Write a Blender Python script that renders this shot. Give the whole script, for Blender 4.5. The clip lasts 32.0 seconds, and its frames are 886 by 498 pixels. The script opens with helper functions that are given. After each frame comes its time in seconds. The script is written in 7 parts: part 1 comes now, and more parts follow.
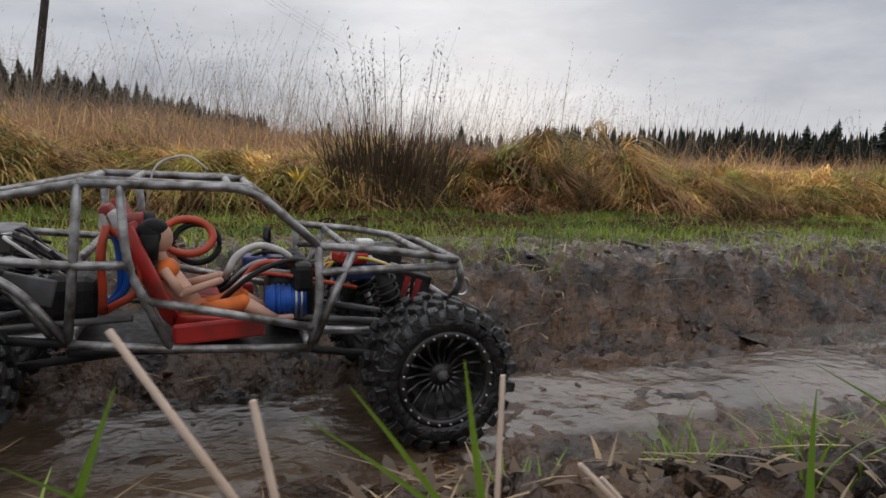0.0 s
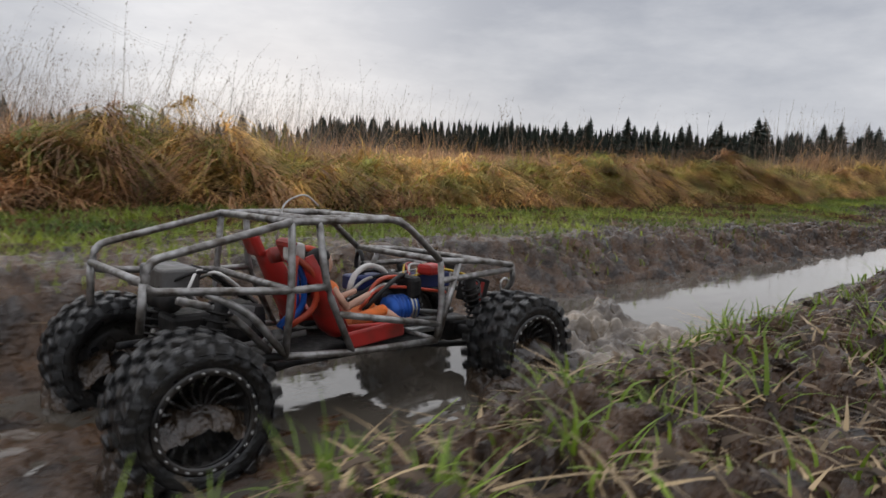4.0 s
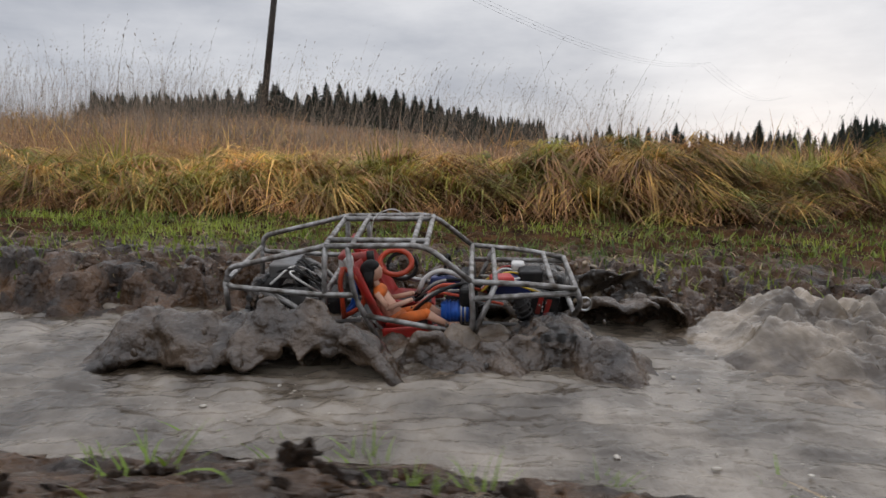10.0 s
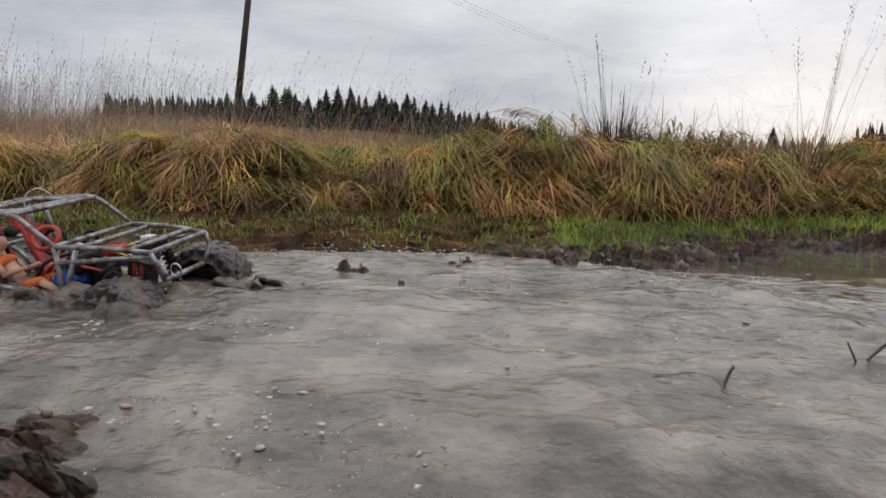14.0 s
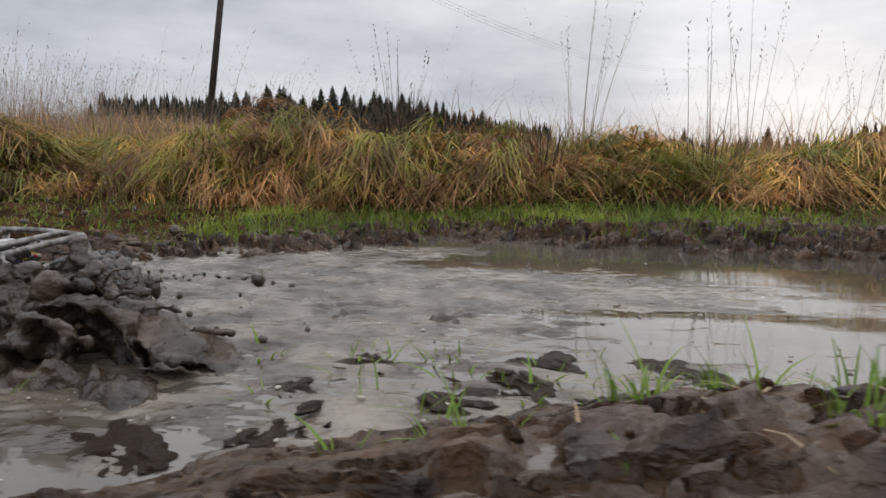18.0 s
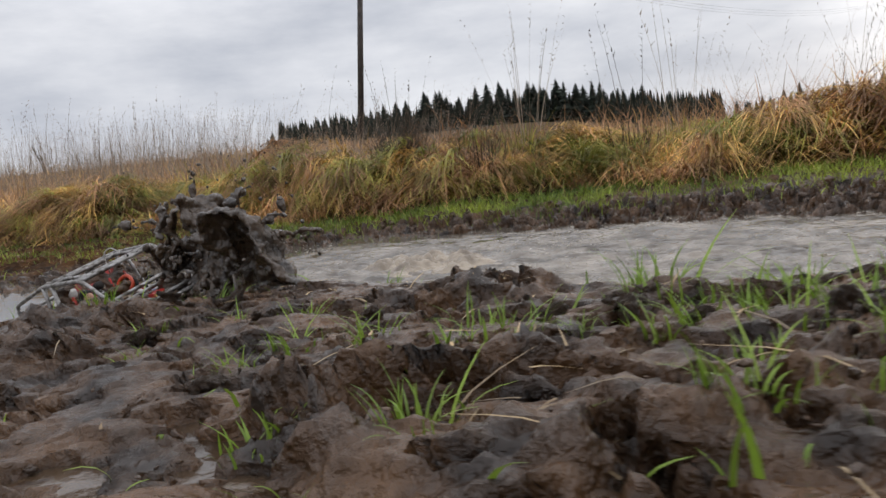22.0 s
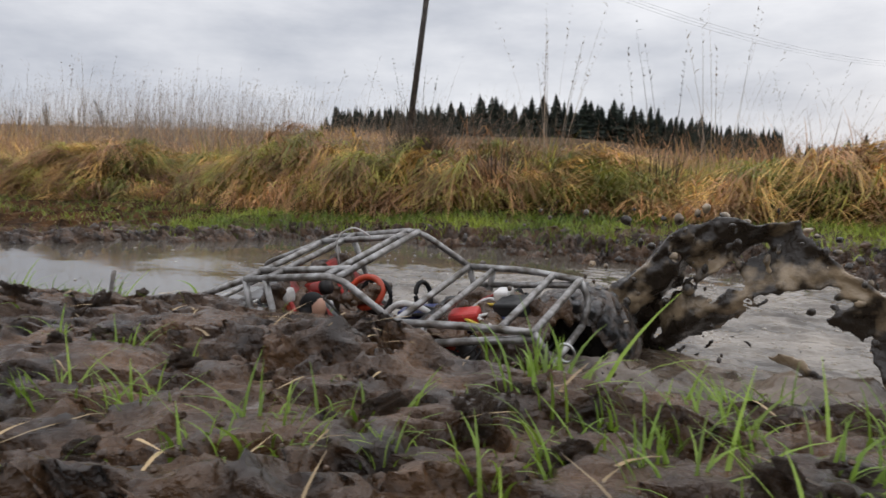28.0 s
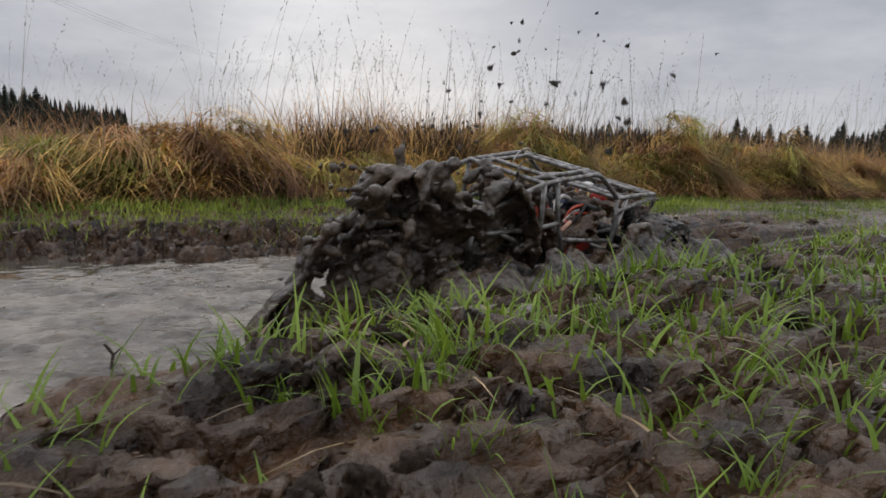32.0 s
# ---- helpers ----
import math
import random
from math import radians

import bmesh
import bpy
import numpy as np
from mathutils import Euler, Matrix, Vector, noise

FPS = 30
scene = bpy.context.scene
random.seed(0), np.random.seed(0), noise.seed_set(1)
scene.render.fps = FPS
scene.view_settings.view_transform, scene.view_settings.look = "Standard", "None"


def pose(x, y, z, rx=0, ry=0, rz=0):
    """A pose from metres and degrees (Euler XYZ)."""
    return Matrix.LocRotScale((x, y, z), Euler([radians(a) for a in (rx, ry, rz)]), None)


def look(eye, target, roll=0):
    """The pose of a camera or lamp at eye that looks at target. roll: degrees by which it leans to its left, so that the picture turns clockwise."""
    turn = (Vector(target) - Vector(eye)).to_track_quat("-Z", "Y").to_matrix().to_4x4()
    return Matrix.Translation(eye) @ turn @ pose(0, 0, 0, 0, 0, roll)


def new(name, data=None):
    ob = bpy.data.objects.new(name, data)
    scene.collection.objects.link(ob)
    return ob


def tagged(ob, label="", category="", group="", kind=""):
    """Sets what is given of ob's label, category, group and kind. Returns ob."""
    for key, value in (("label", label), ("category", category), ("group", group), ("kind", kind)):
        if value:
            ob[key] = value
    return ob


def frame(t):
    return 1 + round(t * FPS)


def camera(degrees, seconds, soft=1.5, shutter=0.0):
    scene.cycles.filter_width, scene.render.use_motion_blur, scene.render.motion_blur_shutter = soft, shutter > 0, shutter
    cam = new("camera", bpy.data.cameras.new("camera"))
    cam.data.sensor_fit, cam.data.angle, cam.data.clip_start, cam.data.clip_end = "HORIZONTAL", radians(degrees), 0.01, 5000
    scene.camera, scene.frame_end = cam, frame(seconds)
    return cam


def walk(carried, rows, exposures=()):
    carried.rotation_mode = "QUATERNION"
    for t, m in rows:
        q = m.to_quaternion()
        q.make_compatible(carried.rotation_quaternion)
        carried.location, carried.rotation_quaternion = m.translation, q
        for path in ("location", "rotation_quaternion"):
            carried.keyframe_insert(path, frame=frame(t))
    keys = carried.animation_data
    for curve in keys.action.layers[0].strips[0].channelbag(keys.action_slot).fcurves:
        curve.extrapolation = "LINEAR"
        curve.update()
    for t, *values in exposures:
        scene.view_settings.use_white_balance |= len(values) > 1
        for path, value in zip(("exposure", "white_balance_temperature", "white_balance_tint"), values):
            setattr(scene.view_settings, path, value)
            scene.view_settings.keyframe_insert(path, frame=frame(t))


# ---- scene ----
# The shot follows a radio-controlled buggy through a flooded rut beside a field of tall autumn grass.
# World: x runs along the rut, y across it towards the field, z up from the water's level.
cam = camera(67.4, 32.0, shutter=0.25)
# seconds, eye x y z, yaw from +y to the left, pitch, roll
PATH = [
    (0, -1.814, 0.279, 0.286, -22.52, -8.03, 2.16),
    (0.5, -1.765, 0.269, 0.293, -22.94, -8.10, 2.24),
    (1, -1.709, 0.246, 0.298, -23.26, -8.11, 2.03),
    (1.5, -1.617, 0.229, 0.297, -23.35, -8.22, 2.22),
    (2, -1.581, 0.176, 0.303, -25.97, -8.20, 2.77),
    (2.5, -1.494, 0.184, 0.305, -33.07, -7.90, 3.16),
    (3, -1.400, 0.188, 0.299, -36.03, -7.83, 3.12),
    (3.5, -1.185, 0.201, 0.299, -38.08, -7.93, 3.02),
    (5.5, -0.000, 0.438, 0.282, -46.44, -8.04, 2.85),
    (6, 0.232, 0.431, 0.287, -46.60, -7.90, 2.94),
    (6.5, 0.495, 0.423, 0.282, -46.67, -7.96, 2.90),
    (7, 0.730, 0.392, 0.281, -46.50, -8.02, 2.71),
    (7.5, 0.932, 0.356, 0.280, -46.39, -7.99, 2.79),
    (8, 1.129, 0.302, 0.274, -40.14, -8.14, 2.18),
    (8.5, 1.415, 0.252, 0.271, -29.60, -8.39, 1.67),
    (9, 1.735, 0.196, 0.262, -21.29, -8.42, 1.23),
    (9.5, 2.019, 0.160, 0.274, -14.38, -8.34, 0.66),
    (10, 2.290, 0.142, 0.285, 1.86, -8.31, 0.49),
    (10.5, 2.573, 0.115, 0.267, 3.60, -8.08, -0.16),
    (11, 2.847, 0.116, 0.273, 3.49, -7.84, 0.39),
    (11.5, 3.116, 0.131, 0.268, 3.52, -7.87, 0.25),
    (12, 3.380, 0.136, 0.256, 3.48, -7.86, 0.58),
    (12.5, 3.607, 0.130, 0.243, 3.38, -7.86, 0.71),
    (13, 3.810, 0.137, 0.238, 3.27, -7.80, 0.73),
    (13.5, 3.979, 0.157, 0.249, 3.15, -7.85, 1.09),
    (14, 4.087, 0.164, 0.247, 3.03, -7.91, 0.95),
    (14.5, 4.184, 0.162, 0.246, 2.94, -7.99, 1.09),
    (16.5, 4.641, 0.306, 0.225, 3.00, -7.92, 0.93),
    (17, 4.771, 0.274, 0.224, 2.78, -7.93, 0.85),
    (17.5, 4.903, 0.287, 0.226, 2.62, -7.90, 0.83),
    (18, 5.045, 0.274, 0.227, 2.80, -7.95, 0.92),
    (18.5, 5.157, 0.271, 0.227, 3.16, -7.98, 1.07),
    (19, 5.265, 0.243, 0.221, 4.42, -8.06, 0.84),
    (19.5, 5.366, 0.199, 0.231, 9.77, -8.12, 0.67),
    (20, 5.462, 0.132, 0.239, 15.96, -7.92, 0.17),
    (20.5, 5.573, 0.117, 0.245, 18.42, -7.95, 0.71),
    (21, 5.689, 0.126, 0.229, 19.07, -7.72, 0.43),
    (21.5, 5.822, 0.102, 0.233, 20.96, -7.77, 0.48),
    (22, 5.984, -0.174, 0.264, 17.53, -7.90, -6.45),
    (22.2, 6.013, -0.186, 0.276, 12.63, -8.34, 2.71),
    (22.5, 6.021, -0.132, 0.256, 18.66, -8.69, 0.60),
    (23, 6.047, -0.128, 0.261, 24.58, -8.40, 0.34),
    (23.5, 6.088, -0.124, 0.270, 26.21, -8.05, 0.49),
    (24, 6.124, -0.117, 0.274, 26.78, -7.85, 0.56),
    (24.5, 6.112, -0.091, 0.272, 26.97, -7.73, 0.74),
    (25, 6.059, -0.063, 0.276, 27.05, -7.83, 0.96),
    (25.5, 6.027, -0.042, 0.279, 27.19, -7.89, 0.79),
    (27.5, 6.041, 0.028, 0.269, 26.94, -7.66, 0.76),
    (28, 6.075, 0.044, 0.271, 20.64, -7.58, 1.00),
    (28.5, 6.099, 0.023, 0.274, 17.84, -7.61, 1.24),
    (29, 6.108, 0.003, 0.274, 13.53, -7.56, 1.50),
    (29.5, 6.122, 0.028, 0.271, 5.00, -7.44, 1.70),
    (30, 6.158, 0.011, 0.267, -5.62, -7.43, 1.81),
    (30.5, 6.188, 0.004, 0.275, -12.58, -7.43, 2.32),
    (31, 6.219, 0.016, 0.270, -21.11, -7.58, 2.20),
    (31.5, 6.234, 0.027, 0.273, -27.81, -7.64, 2.43),
    (32, 6.265, 0.071, 0.276, -31.44, -7.90, 2.18),
]


def eye_pose(x, y, z, yaw, pitch, roll):
    a, b = radians(yaw), radians(pitch)
    way = Vector((-math.sin(a) * math.cos(b), math.cos(a) * math.cos(b), math.sin(b)))
    return look((x, y, z), Vector((x, y, z)) + way, roll)


walk(cam, [(t, eye_pose(*row)) for t, *row in PATH], [(0, -0.1), (9, -0.05), (14, 0.0), (19, 0.05), (21, 0.22), (28, 0.22), (29, 0.12), (30, -0.05), (32, -0.2)])

# ---- sky and sun: overcast, the sun behind thin cloud low over the field ----
SUN_AZ, SUN_EL = radians(-26.5), radians(9.5)
sun_way = Vector((-math.sin(SUN_AZ) * math.cos(SUN_EL), math.cos(SUN_AZ) * math.cos(SUN_EL), math.sin(SUN_EL)))
world = bpy.data.worlds.new("sky")
scene.world = world
world.use_nodes = True
nt = world.node_tree
nt.nodes.clear()


def wn(kind, **values):
    n = nt.nodes.new(kind)
    for k, v in values.items():
        n.inputs[k].default_value = v
    return n


w_out, w_bg = wn("ShaderNodeOutputWorld"), wn("ShaderNodeBackground", Strength=1.0)
w_sky = wn("ShaderNodeTexSky")
w_sky.sky_type, w_sky.sun_disc = "NISHITA", False
w_sky.sun_elevation, w_sky.sun_rotation = SUN_EL, -SUN_AZ
w_tc = wn("ShaderNodeTexCoord")
w_dim = nt.nodes.new("ShaderNodeVectorMath")
w_dim.operation = "SCALE"
w_dim.inputs["Scale"].default_value = 0.07
w_map = wn("ShaderNodeMapping", Scale=(1.0, 1.0, 3.2))
w_n1 = wn("ShaderNodeTexNoise", Scale=2.4, Detail=7.0, Roughness=0.58)
w_r1 = wn("ShaderNodeValToRGB")
w_r1.color_ramp.elements[0].position, w_r1.color_ramp.elements[0].color = 0.34, (0.45, 0.475, 0.54, 1)
w_r1.color_ramp.elements[1].position, w_r1.color_ramp.elements[1].color = 0.66, (0.76, 0.77, 0.81, 1)
w_mix = wn("ShaderNodeMix")
w_mix.data_type = "RGBA"
w_mix.inputs["Factor"].default_value = 0.96
w_dot = nt.nodes.new("ShaderNodeVectorMath")
w_dot.operation = "DOT_PRODUCT"
w_dot.inputs[1].default_value = sun_way
w_pow = nt.nodes.new("ShaderNodeMapRange")
w_pow.interpolation_type = "SMOOTHERSTEP"
w_pow.inputs["From Min"].default_value, w_pow.inputs["From Max"].default_value = 0.90, 1.0
w_pow.inputs["To Min"].default_value, w_pow.inputs["To Max"].default_value = 0.0, 0.06
w_add = wn("ShaderNodeMix")
w_add.data_type, w_add.blend_type = "RGBA", "ADD"
w_add.inputs["Factor"].default_value = 1.0
L = nt.links.new
L(w_tc.outputs["Generated"], w_map.inputs["Vector"])
L(w_map.outputs[0], w_n1.inputs["Vector"])
L(w_n1.outputs["Fac"], w_r1.inputs["Fac"])
L(w_sky.outputs[0], w_dim.inputs[0])
L(w_dim.outputs[0], w_mix.inputs["A"])
L(w_r1.outputs[0], w_mix.inputs["B"])
L(w_tc.outputs["Generated"], w_dot.inputs[0])
L(w_dot.outputs["Value"], w_pow.inputs["Value"])
L(w_mix.outputs["Result"], w_add.inputs["A"])
# the bright spot where the sun stands behind the cloud
w_spot = nt.nodes.new("ShaderNodeMapRange")
w_spot.interpolation_type = "SMOOTHERSTEP"
w_spot.inputs["From Min"].default_value, w_spot.inputs["From Max"].default_value = 0.955, 1.002
w_spot.inputs["To Min"].default_value, w_spot.inputs["To Max"].default_value = 0.0, 0.13
w_sum = nt.nodes.new("ShaderNodeMath")
L(w_dot.outputs["Value"], w_spot.inputs["Value"])
L(w_pow.outputs[0], w_sum.inputs[0])
L(w_spot.outputs[0], w_sum.inputs[1])
L(w_sum.outputs[0], w_add.inputs["B"])
# an overcast sky is brightest overhead
w_sep = nt.nodes.new("ShaderNodeSeparateXYZ")
w_zen = nt.nodes.new("ShaderNodeMapRange")
w_zen.inputs["From Min"].default_value, w_zen.inputs["From Max"].default_value = 0.22, 1.0
w_zen.inputs["To Min"].default_value, w_zen.inputs["To Max"].default_value = 1.0, 2.4
w_gain = nt.nodes.new("ShaderNodeVectorMath")
w_gain.operation = "SCALE"
L(w_tc.outputs["Generated"], w_sep.inputs[0])
L(w_sep.outputs["Z"], w_zen.inputs["Value"])
L(w_zen.outputs[0], w_gain.inputs["Scale"])
L(w_add.outputs["Result"], w_gain.inputs[0])
L(w_gain.outputs[0], w_bg.inputs["Color"])
L(w_bg.outputs[0], w_out.inputs["Surface"])
sun = new("sun", bpy.data.lights.new("sun", "SUN"))
sun.data.energy, sun.data.angle, sun.data.color = 0.6, radians(110), (1.0, 0.95, 0.88)
sun.matrix_world = look(sun_way * 50, (0, 0, 0))


# ---- materials ----
def material(name, color, rough=0.6, metal=0.0, color2=None, scale=8.0, bump=0.0, bump_scale=40.0, rough2=None, island=0.0, detail=5.0, lo=0.35, hi=0.65, spec=0.5, lock=0.0):
    """A principled material with two colours mixed by noise, its gloss by a second one, fine relief, a shift of value from piece to piece, and from one lock of grass to the next."""
    m = bpy.data.materials.new(name)
    m.use_nodes = True
    t = m.node_tree
    b = t.nodes["Principled BSDF"]
    b.inputs["Metallic"].default_value, b.inputs["Roughness"].default_value = metal, rough
    b.inputs["Specular IOR Level"].default_value = spec
    tc = t.nodes.new("ShaderNodeTexCoord")
    noise_n = t.nodes.new("ShaderNodeTexNoise")
    noise_n.inputs["Scale"].default_value, noise_n.inputs["Detail"].default_value = scale, detail
    t.links.new(tc.outputs["Object"], noise_n.inputs["Vector"])
    ramp = t.nodes.new("ShaderNodeValToRGB")
    ramp.color_ramp.elements[0].position, ramp.color_ramp.elements[1].position = lo, hi
    ramp.color_ramp.elements[0].color = (*color, 1)
    ramp.color_ramp.elements[1].color = (*(color2 or color), 1)
    t.links.new(noise_n.outputs["Fac"], ramp.inputs["Fac"])
    last = ramp.outputs[0]
    if island:
        geo = t.nodes.new("ShaderNodeNewGeometry")
        mr = t.nodes.new("ShaderNodeMapRange")
        mr.inputs["To Min"].default_value, mr.inputs["To Max"].default_value = 1 - island, 1 + island
        t.links.new(geo.outputs["Random Per Island"], mr.inputs["Value"])
        hsv = t.nodes.new("ShaderNodeHueSaturation")
        t.links.new(mr.outputs[0], hsv.inputs["Value"])
        t.links.new(last, hsv.inputs["Color"])
        last = hsv.outputs[0]
    if lock:
        n4 = t.nodes.new("ShaderNodeTexNoise")
        n4.inputs["Scale"].default_value, n4.inputs["Detail"].default_value = lock, 3.0
        t.links.new(tc.outputs["Object"], n4.inputs["Vector"])
        m4 = t.nodes.new("ShaderNodeMapRange")
        m4.inputs["From Min"].default_value, m4.inputs["From Max"].default_value = 0.36, 0.64
        m4.inputs["To Min"].default_value, m4.inputs["To Max"].default_value = 0.58, 1.6
        t.links.new(n4.outputs["Fac"], m4.inputs["Value"])
        h4 = t.nodes.new("ShaderNodeHueSaturation")
        t.links.new(m4.outputs[0], h4.inputs["Value"])
        t.links.new(last, h4.inputs["Color"])
        last = h4.outputs[0]
    t.links.new(last, b.inputs["Base Color"])
    if rough2 is not None:
        n2 = t.nodes.new("ShaderNodeTexNoise")
        n2.inputs["Scale"].default_value, n2.inputs["Detail"].default_value = scale * 2.3, 4.0
        t.links.new(tc.outputs["Object"], n2.inputs["Vector"])
        m2 = t.nodes.new("ShaderNodeMapRange")
        m2.inputs["From Min"].default_value, m2.inputs["From Max"].default_value = 0.35, 0.65
        m2.inputs["To Min"].default_value, m2.inputs["To Max"].default_value = rough, rough2
        t.links.new(n2.outputs["Fac"], m2.inputs["Value"])
        t.links.new(m2.outputs[0], b.inputs["Roughness"])
    if bump:
        n3 = t.nodes.new("ShaderNodeTexNoise")
        n3.inputs["Scale"].default_value, n3.inputs["Detail"].default_value = bump_scale, 6.0
        t.links.new(tc.outputs["Object"], n3.inputs["Vector"])
        bp = t.nodes.new("ShaderNodeBump")
        bp.inputs["Strength"].default_value, bp.inputs["Distance"].default_value = 1.0, bump
        t.links.new(n3.outputs["Fac"], bp.inputs["Height"])
        t.links.new(bp.outputs[0], b.inputs["Normal"])
    return m


M = {}
M["mud"] = material("wet_mud", (0.034, 0.0185, 0.0095), 0.2, color2=(0.105, 0.058, 0.029), scale=20, rough2=0.42, bump=0.014, bump_scale=60, detail=9, spec=0.5)
M["splash"] = material("flying_mud", (0.018, 0.011, 0.0065), 0.14, color2=(0.086, 0.055, 0.032), scale=18, rough2=0.42, bump=0.008, bump_scale=75, detail=8, spec=0.7)
M["web"] = material("torn_mud_sheet", (0.024, 0.0165, 0.0105), 0.12, color2=(0.33, 0.245, 0.155), scale=20, rough2=0.4, bump=0.005, bump_scale=60, detail=6, lo=0.50, hi=0.62)
M["foam"] = material("churned_water", (0.060, 0.045, 0.031), 0.05, color2=(0.25, 0.21, 0.165), scale=9, rough2=0.22, bump=0.010, bump_scale=34, detail=13, spec=0.6, lo=0.40, hi=0.68)
M["crest"] = material("breaking_muddy_water", (0.065, 0.046, 0.030), 0.10, color2=(0.34, 0.275, 0.205), scale=12, rough2=0.3, bump=0.005, bump_scale=50, detail=8, spec=0.6, lo=0.40, hi=0.70)
M["slurry"] = material("churned_slurry", (0.034, 0.024, 0.016), 0.12, color2=(0.155, 0.115, 0.080), scale=16, rough2=0.4, bump=0.008, bump_scale=30, detail=8)
M["froth"] = material("tan_froth", (0.16, 0.125, 0.09), 0.2, color2=(0.36, 0.295, 0.22), scale=22, rough2=0.5, bump=0.006, bump_scale=50, detail=6)
M["straw"] = material("straw_grass", (0.37, 0.213, 0.0504), 0.7, color2=(0.739, 0.493, 0.168), scale=0.9, island=0.45, detail=3, lock=7.0)
M["rust"] = material("rusty_grass", (0.201, 0.1, 0.0472), 0.7, color2=(0.496, 0.283, 0.13), scale=1.1, island=0.45, detail=3, lock=7.0)
M["russet"] = material("russet_grass", (0.276, 0.144, 0.069), 0.75, color2=(0.506, 0.31, 0.172), scale=0.8, island=0.4, detail=4, lock=2.0)
M["olive"] = material("olive_grass", (0.161, 0.172, 0.0276), 0.65, color2=(0.46, 0.397, 0.0862), scale=0.8, island=0.4, detail=3, lock=7.0)
M["litter"] = material("trodden_straw", (0.13, 0.085, 0.042), 0.6, color2=(0.34, 0.24, 0.12), scale=9, island=0.5, detail=3)
M["green"] = material("green_grass", (0.10, 0.19, 0.016), 0.5, color2=(0.25, 0.34, 0.04), scale=1.6, island=0.35, detail=3)
M["verge"] = material("verge_grass", (0.072, 0.126, 0.0144), 0.55, color2=(0.3, 0.36, 0.0456), scale=2.2, island=0.4, detail=4)
M["stalk"] = material("dry_stalk", (0.22, 0.17, 0.13), 0.75, color2=(0.36, 0.29, 0.22), scale=3, island=0.4)
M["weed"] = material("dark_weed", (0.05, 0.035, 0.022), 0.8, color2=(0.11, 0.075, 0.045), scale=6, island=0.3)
M["spruce"] = material("spruce_needles", (0.009, 0.016, 0.010), 0.8, color2=(0.025, 0.036, 0.02), scale=1.2, island=0.35)
M["dead_weed"] = material("dead_weed_leaves", (0.040, 0.026, 0.015), 0.8, color2=(0.12, 0.075, 0.038), scale=5, island=0.4)
M["bark"] = material("spruce_bark", (0.045, 0.034, 0.026), 0.9, color2=(0.09, 0.07, 0.055), scale=6)
M["pole"] = material("tarred_pole_wood", (0.035, 0.028, 0.024), 0.8, color2=(0.075, 0.06, 0.05), scale=5, bump=0.01, bump_scale=20)
M["wire"] = material("power_wire", (0.10, 0.10, 0.11), 0.5)
M["twig"] = material("wet_twig", (0.035, 0.026, 0.02), 0.5, color2=(0.10, 0.075, 0.055), scale=30, bump=0.004, bump_scale=80)

# thin leaves let some of the light through
for key in ("straw", "rust", "russet", "olive", "green", "verge", "stalk"):
    t = M[key].node_tree
    b, o = t.nodes["Principled BSDF"], t.nodes["Material Output"]
    tr, mx = t.nodes.new("ShaderNodeBsdfTranslucent"), t.nodes.new("ShaderNodeMixShader")
    t.links.new(b.inputs["Base Color"].links[0].from_socket, tr.inputs["Color"])
    mx.inputs["Fac"].default_value = 0.35
    t.links.new(b.outputs[0], mx.inputs[1])
    t.links.new(tr.outputs[0], mx.inputs[2])
    t.links.new(mx.outputs[0], o.inputs["Surface"])

# ground: mud by the rut, turning to brown soil with painted shade out in the field
g = M["ground"] = material("muddy_ground", (0.018, 0.0095, 0.0048), 0.10, color2=(0.120, 0.061, 0.0265), scale=17, rough2=0.42, bump=0.011, bump_scale=90, detail=11, lo=0.36, hi=0.72)
gt = g.node_tree
g_b = gt.nodes["Principled BSDF"]
g_old = g_b.inputs["Base Color"].links[0].from_socket
g_tc = gt.nodes.new("ShaderNodeTexCoord")
g_sep = gt.nodes.new("ShaderNodeSeparateXYZ")
g_far = gt.nodes.new("ShaderNodeMapRange")
g_far.inputs["From Min"].default_value, g_far.inputs["From Max"].default_value = 2.30, 2.60
g_mix = gt.nodes.new("ShaderNodeMix")
g_mix.data_type = "RGBA"
g_n = gt.nodes.new("ShaderNodeTexNoise")
g_n.inputs["Scale"].default_value = 2.6
g_n.inputs["Detail"].default_value = 8.0
g_r = gt.nodes.new("ShaderNodeValToRGB")
# field soil coloured extra dark, standing in for shade in the gaps between blades
g_r.color_ramp.elements[0].position, g_r.color_ramp.elements[0].color = 0.35, (0.030, 0.019, 0.009, 1)
g_r.color_ramp.elements[1].position, g_r.color_ramp.elements[1].color = 0.68, (0.11, 0.066, 0.028, 1)
gt.links.new(g_tc.outputs["Object"], g_sep.inputs[0])
gt.links.new(g_sep.outputs["Y"], g_far.inputs["Value"])
gt.links.new(g_tc.outputs["Object"], g_n.inputs["Vector"])
gt.links.new(g_n.outputs["Fac"], g_r.inputs["Fac"])
gt.links.new(g_far.outputs[0], g_mix.inputs["Factor"])
gt.links.new(g_old, g_mix.inputs["A"])
gt.links.new(g_r.outputs[0], g_mix.inputs["B"])
gt.links.new(g_mix.outputs["Result"], g_b.inputs["Base Color"])
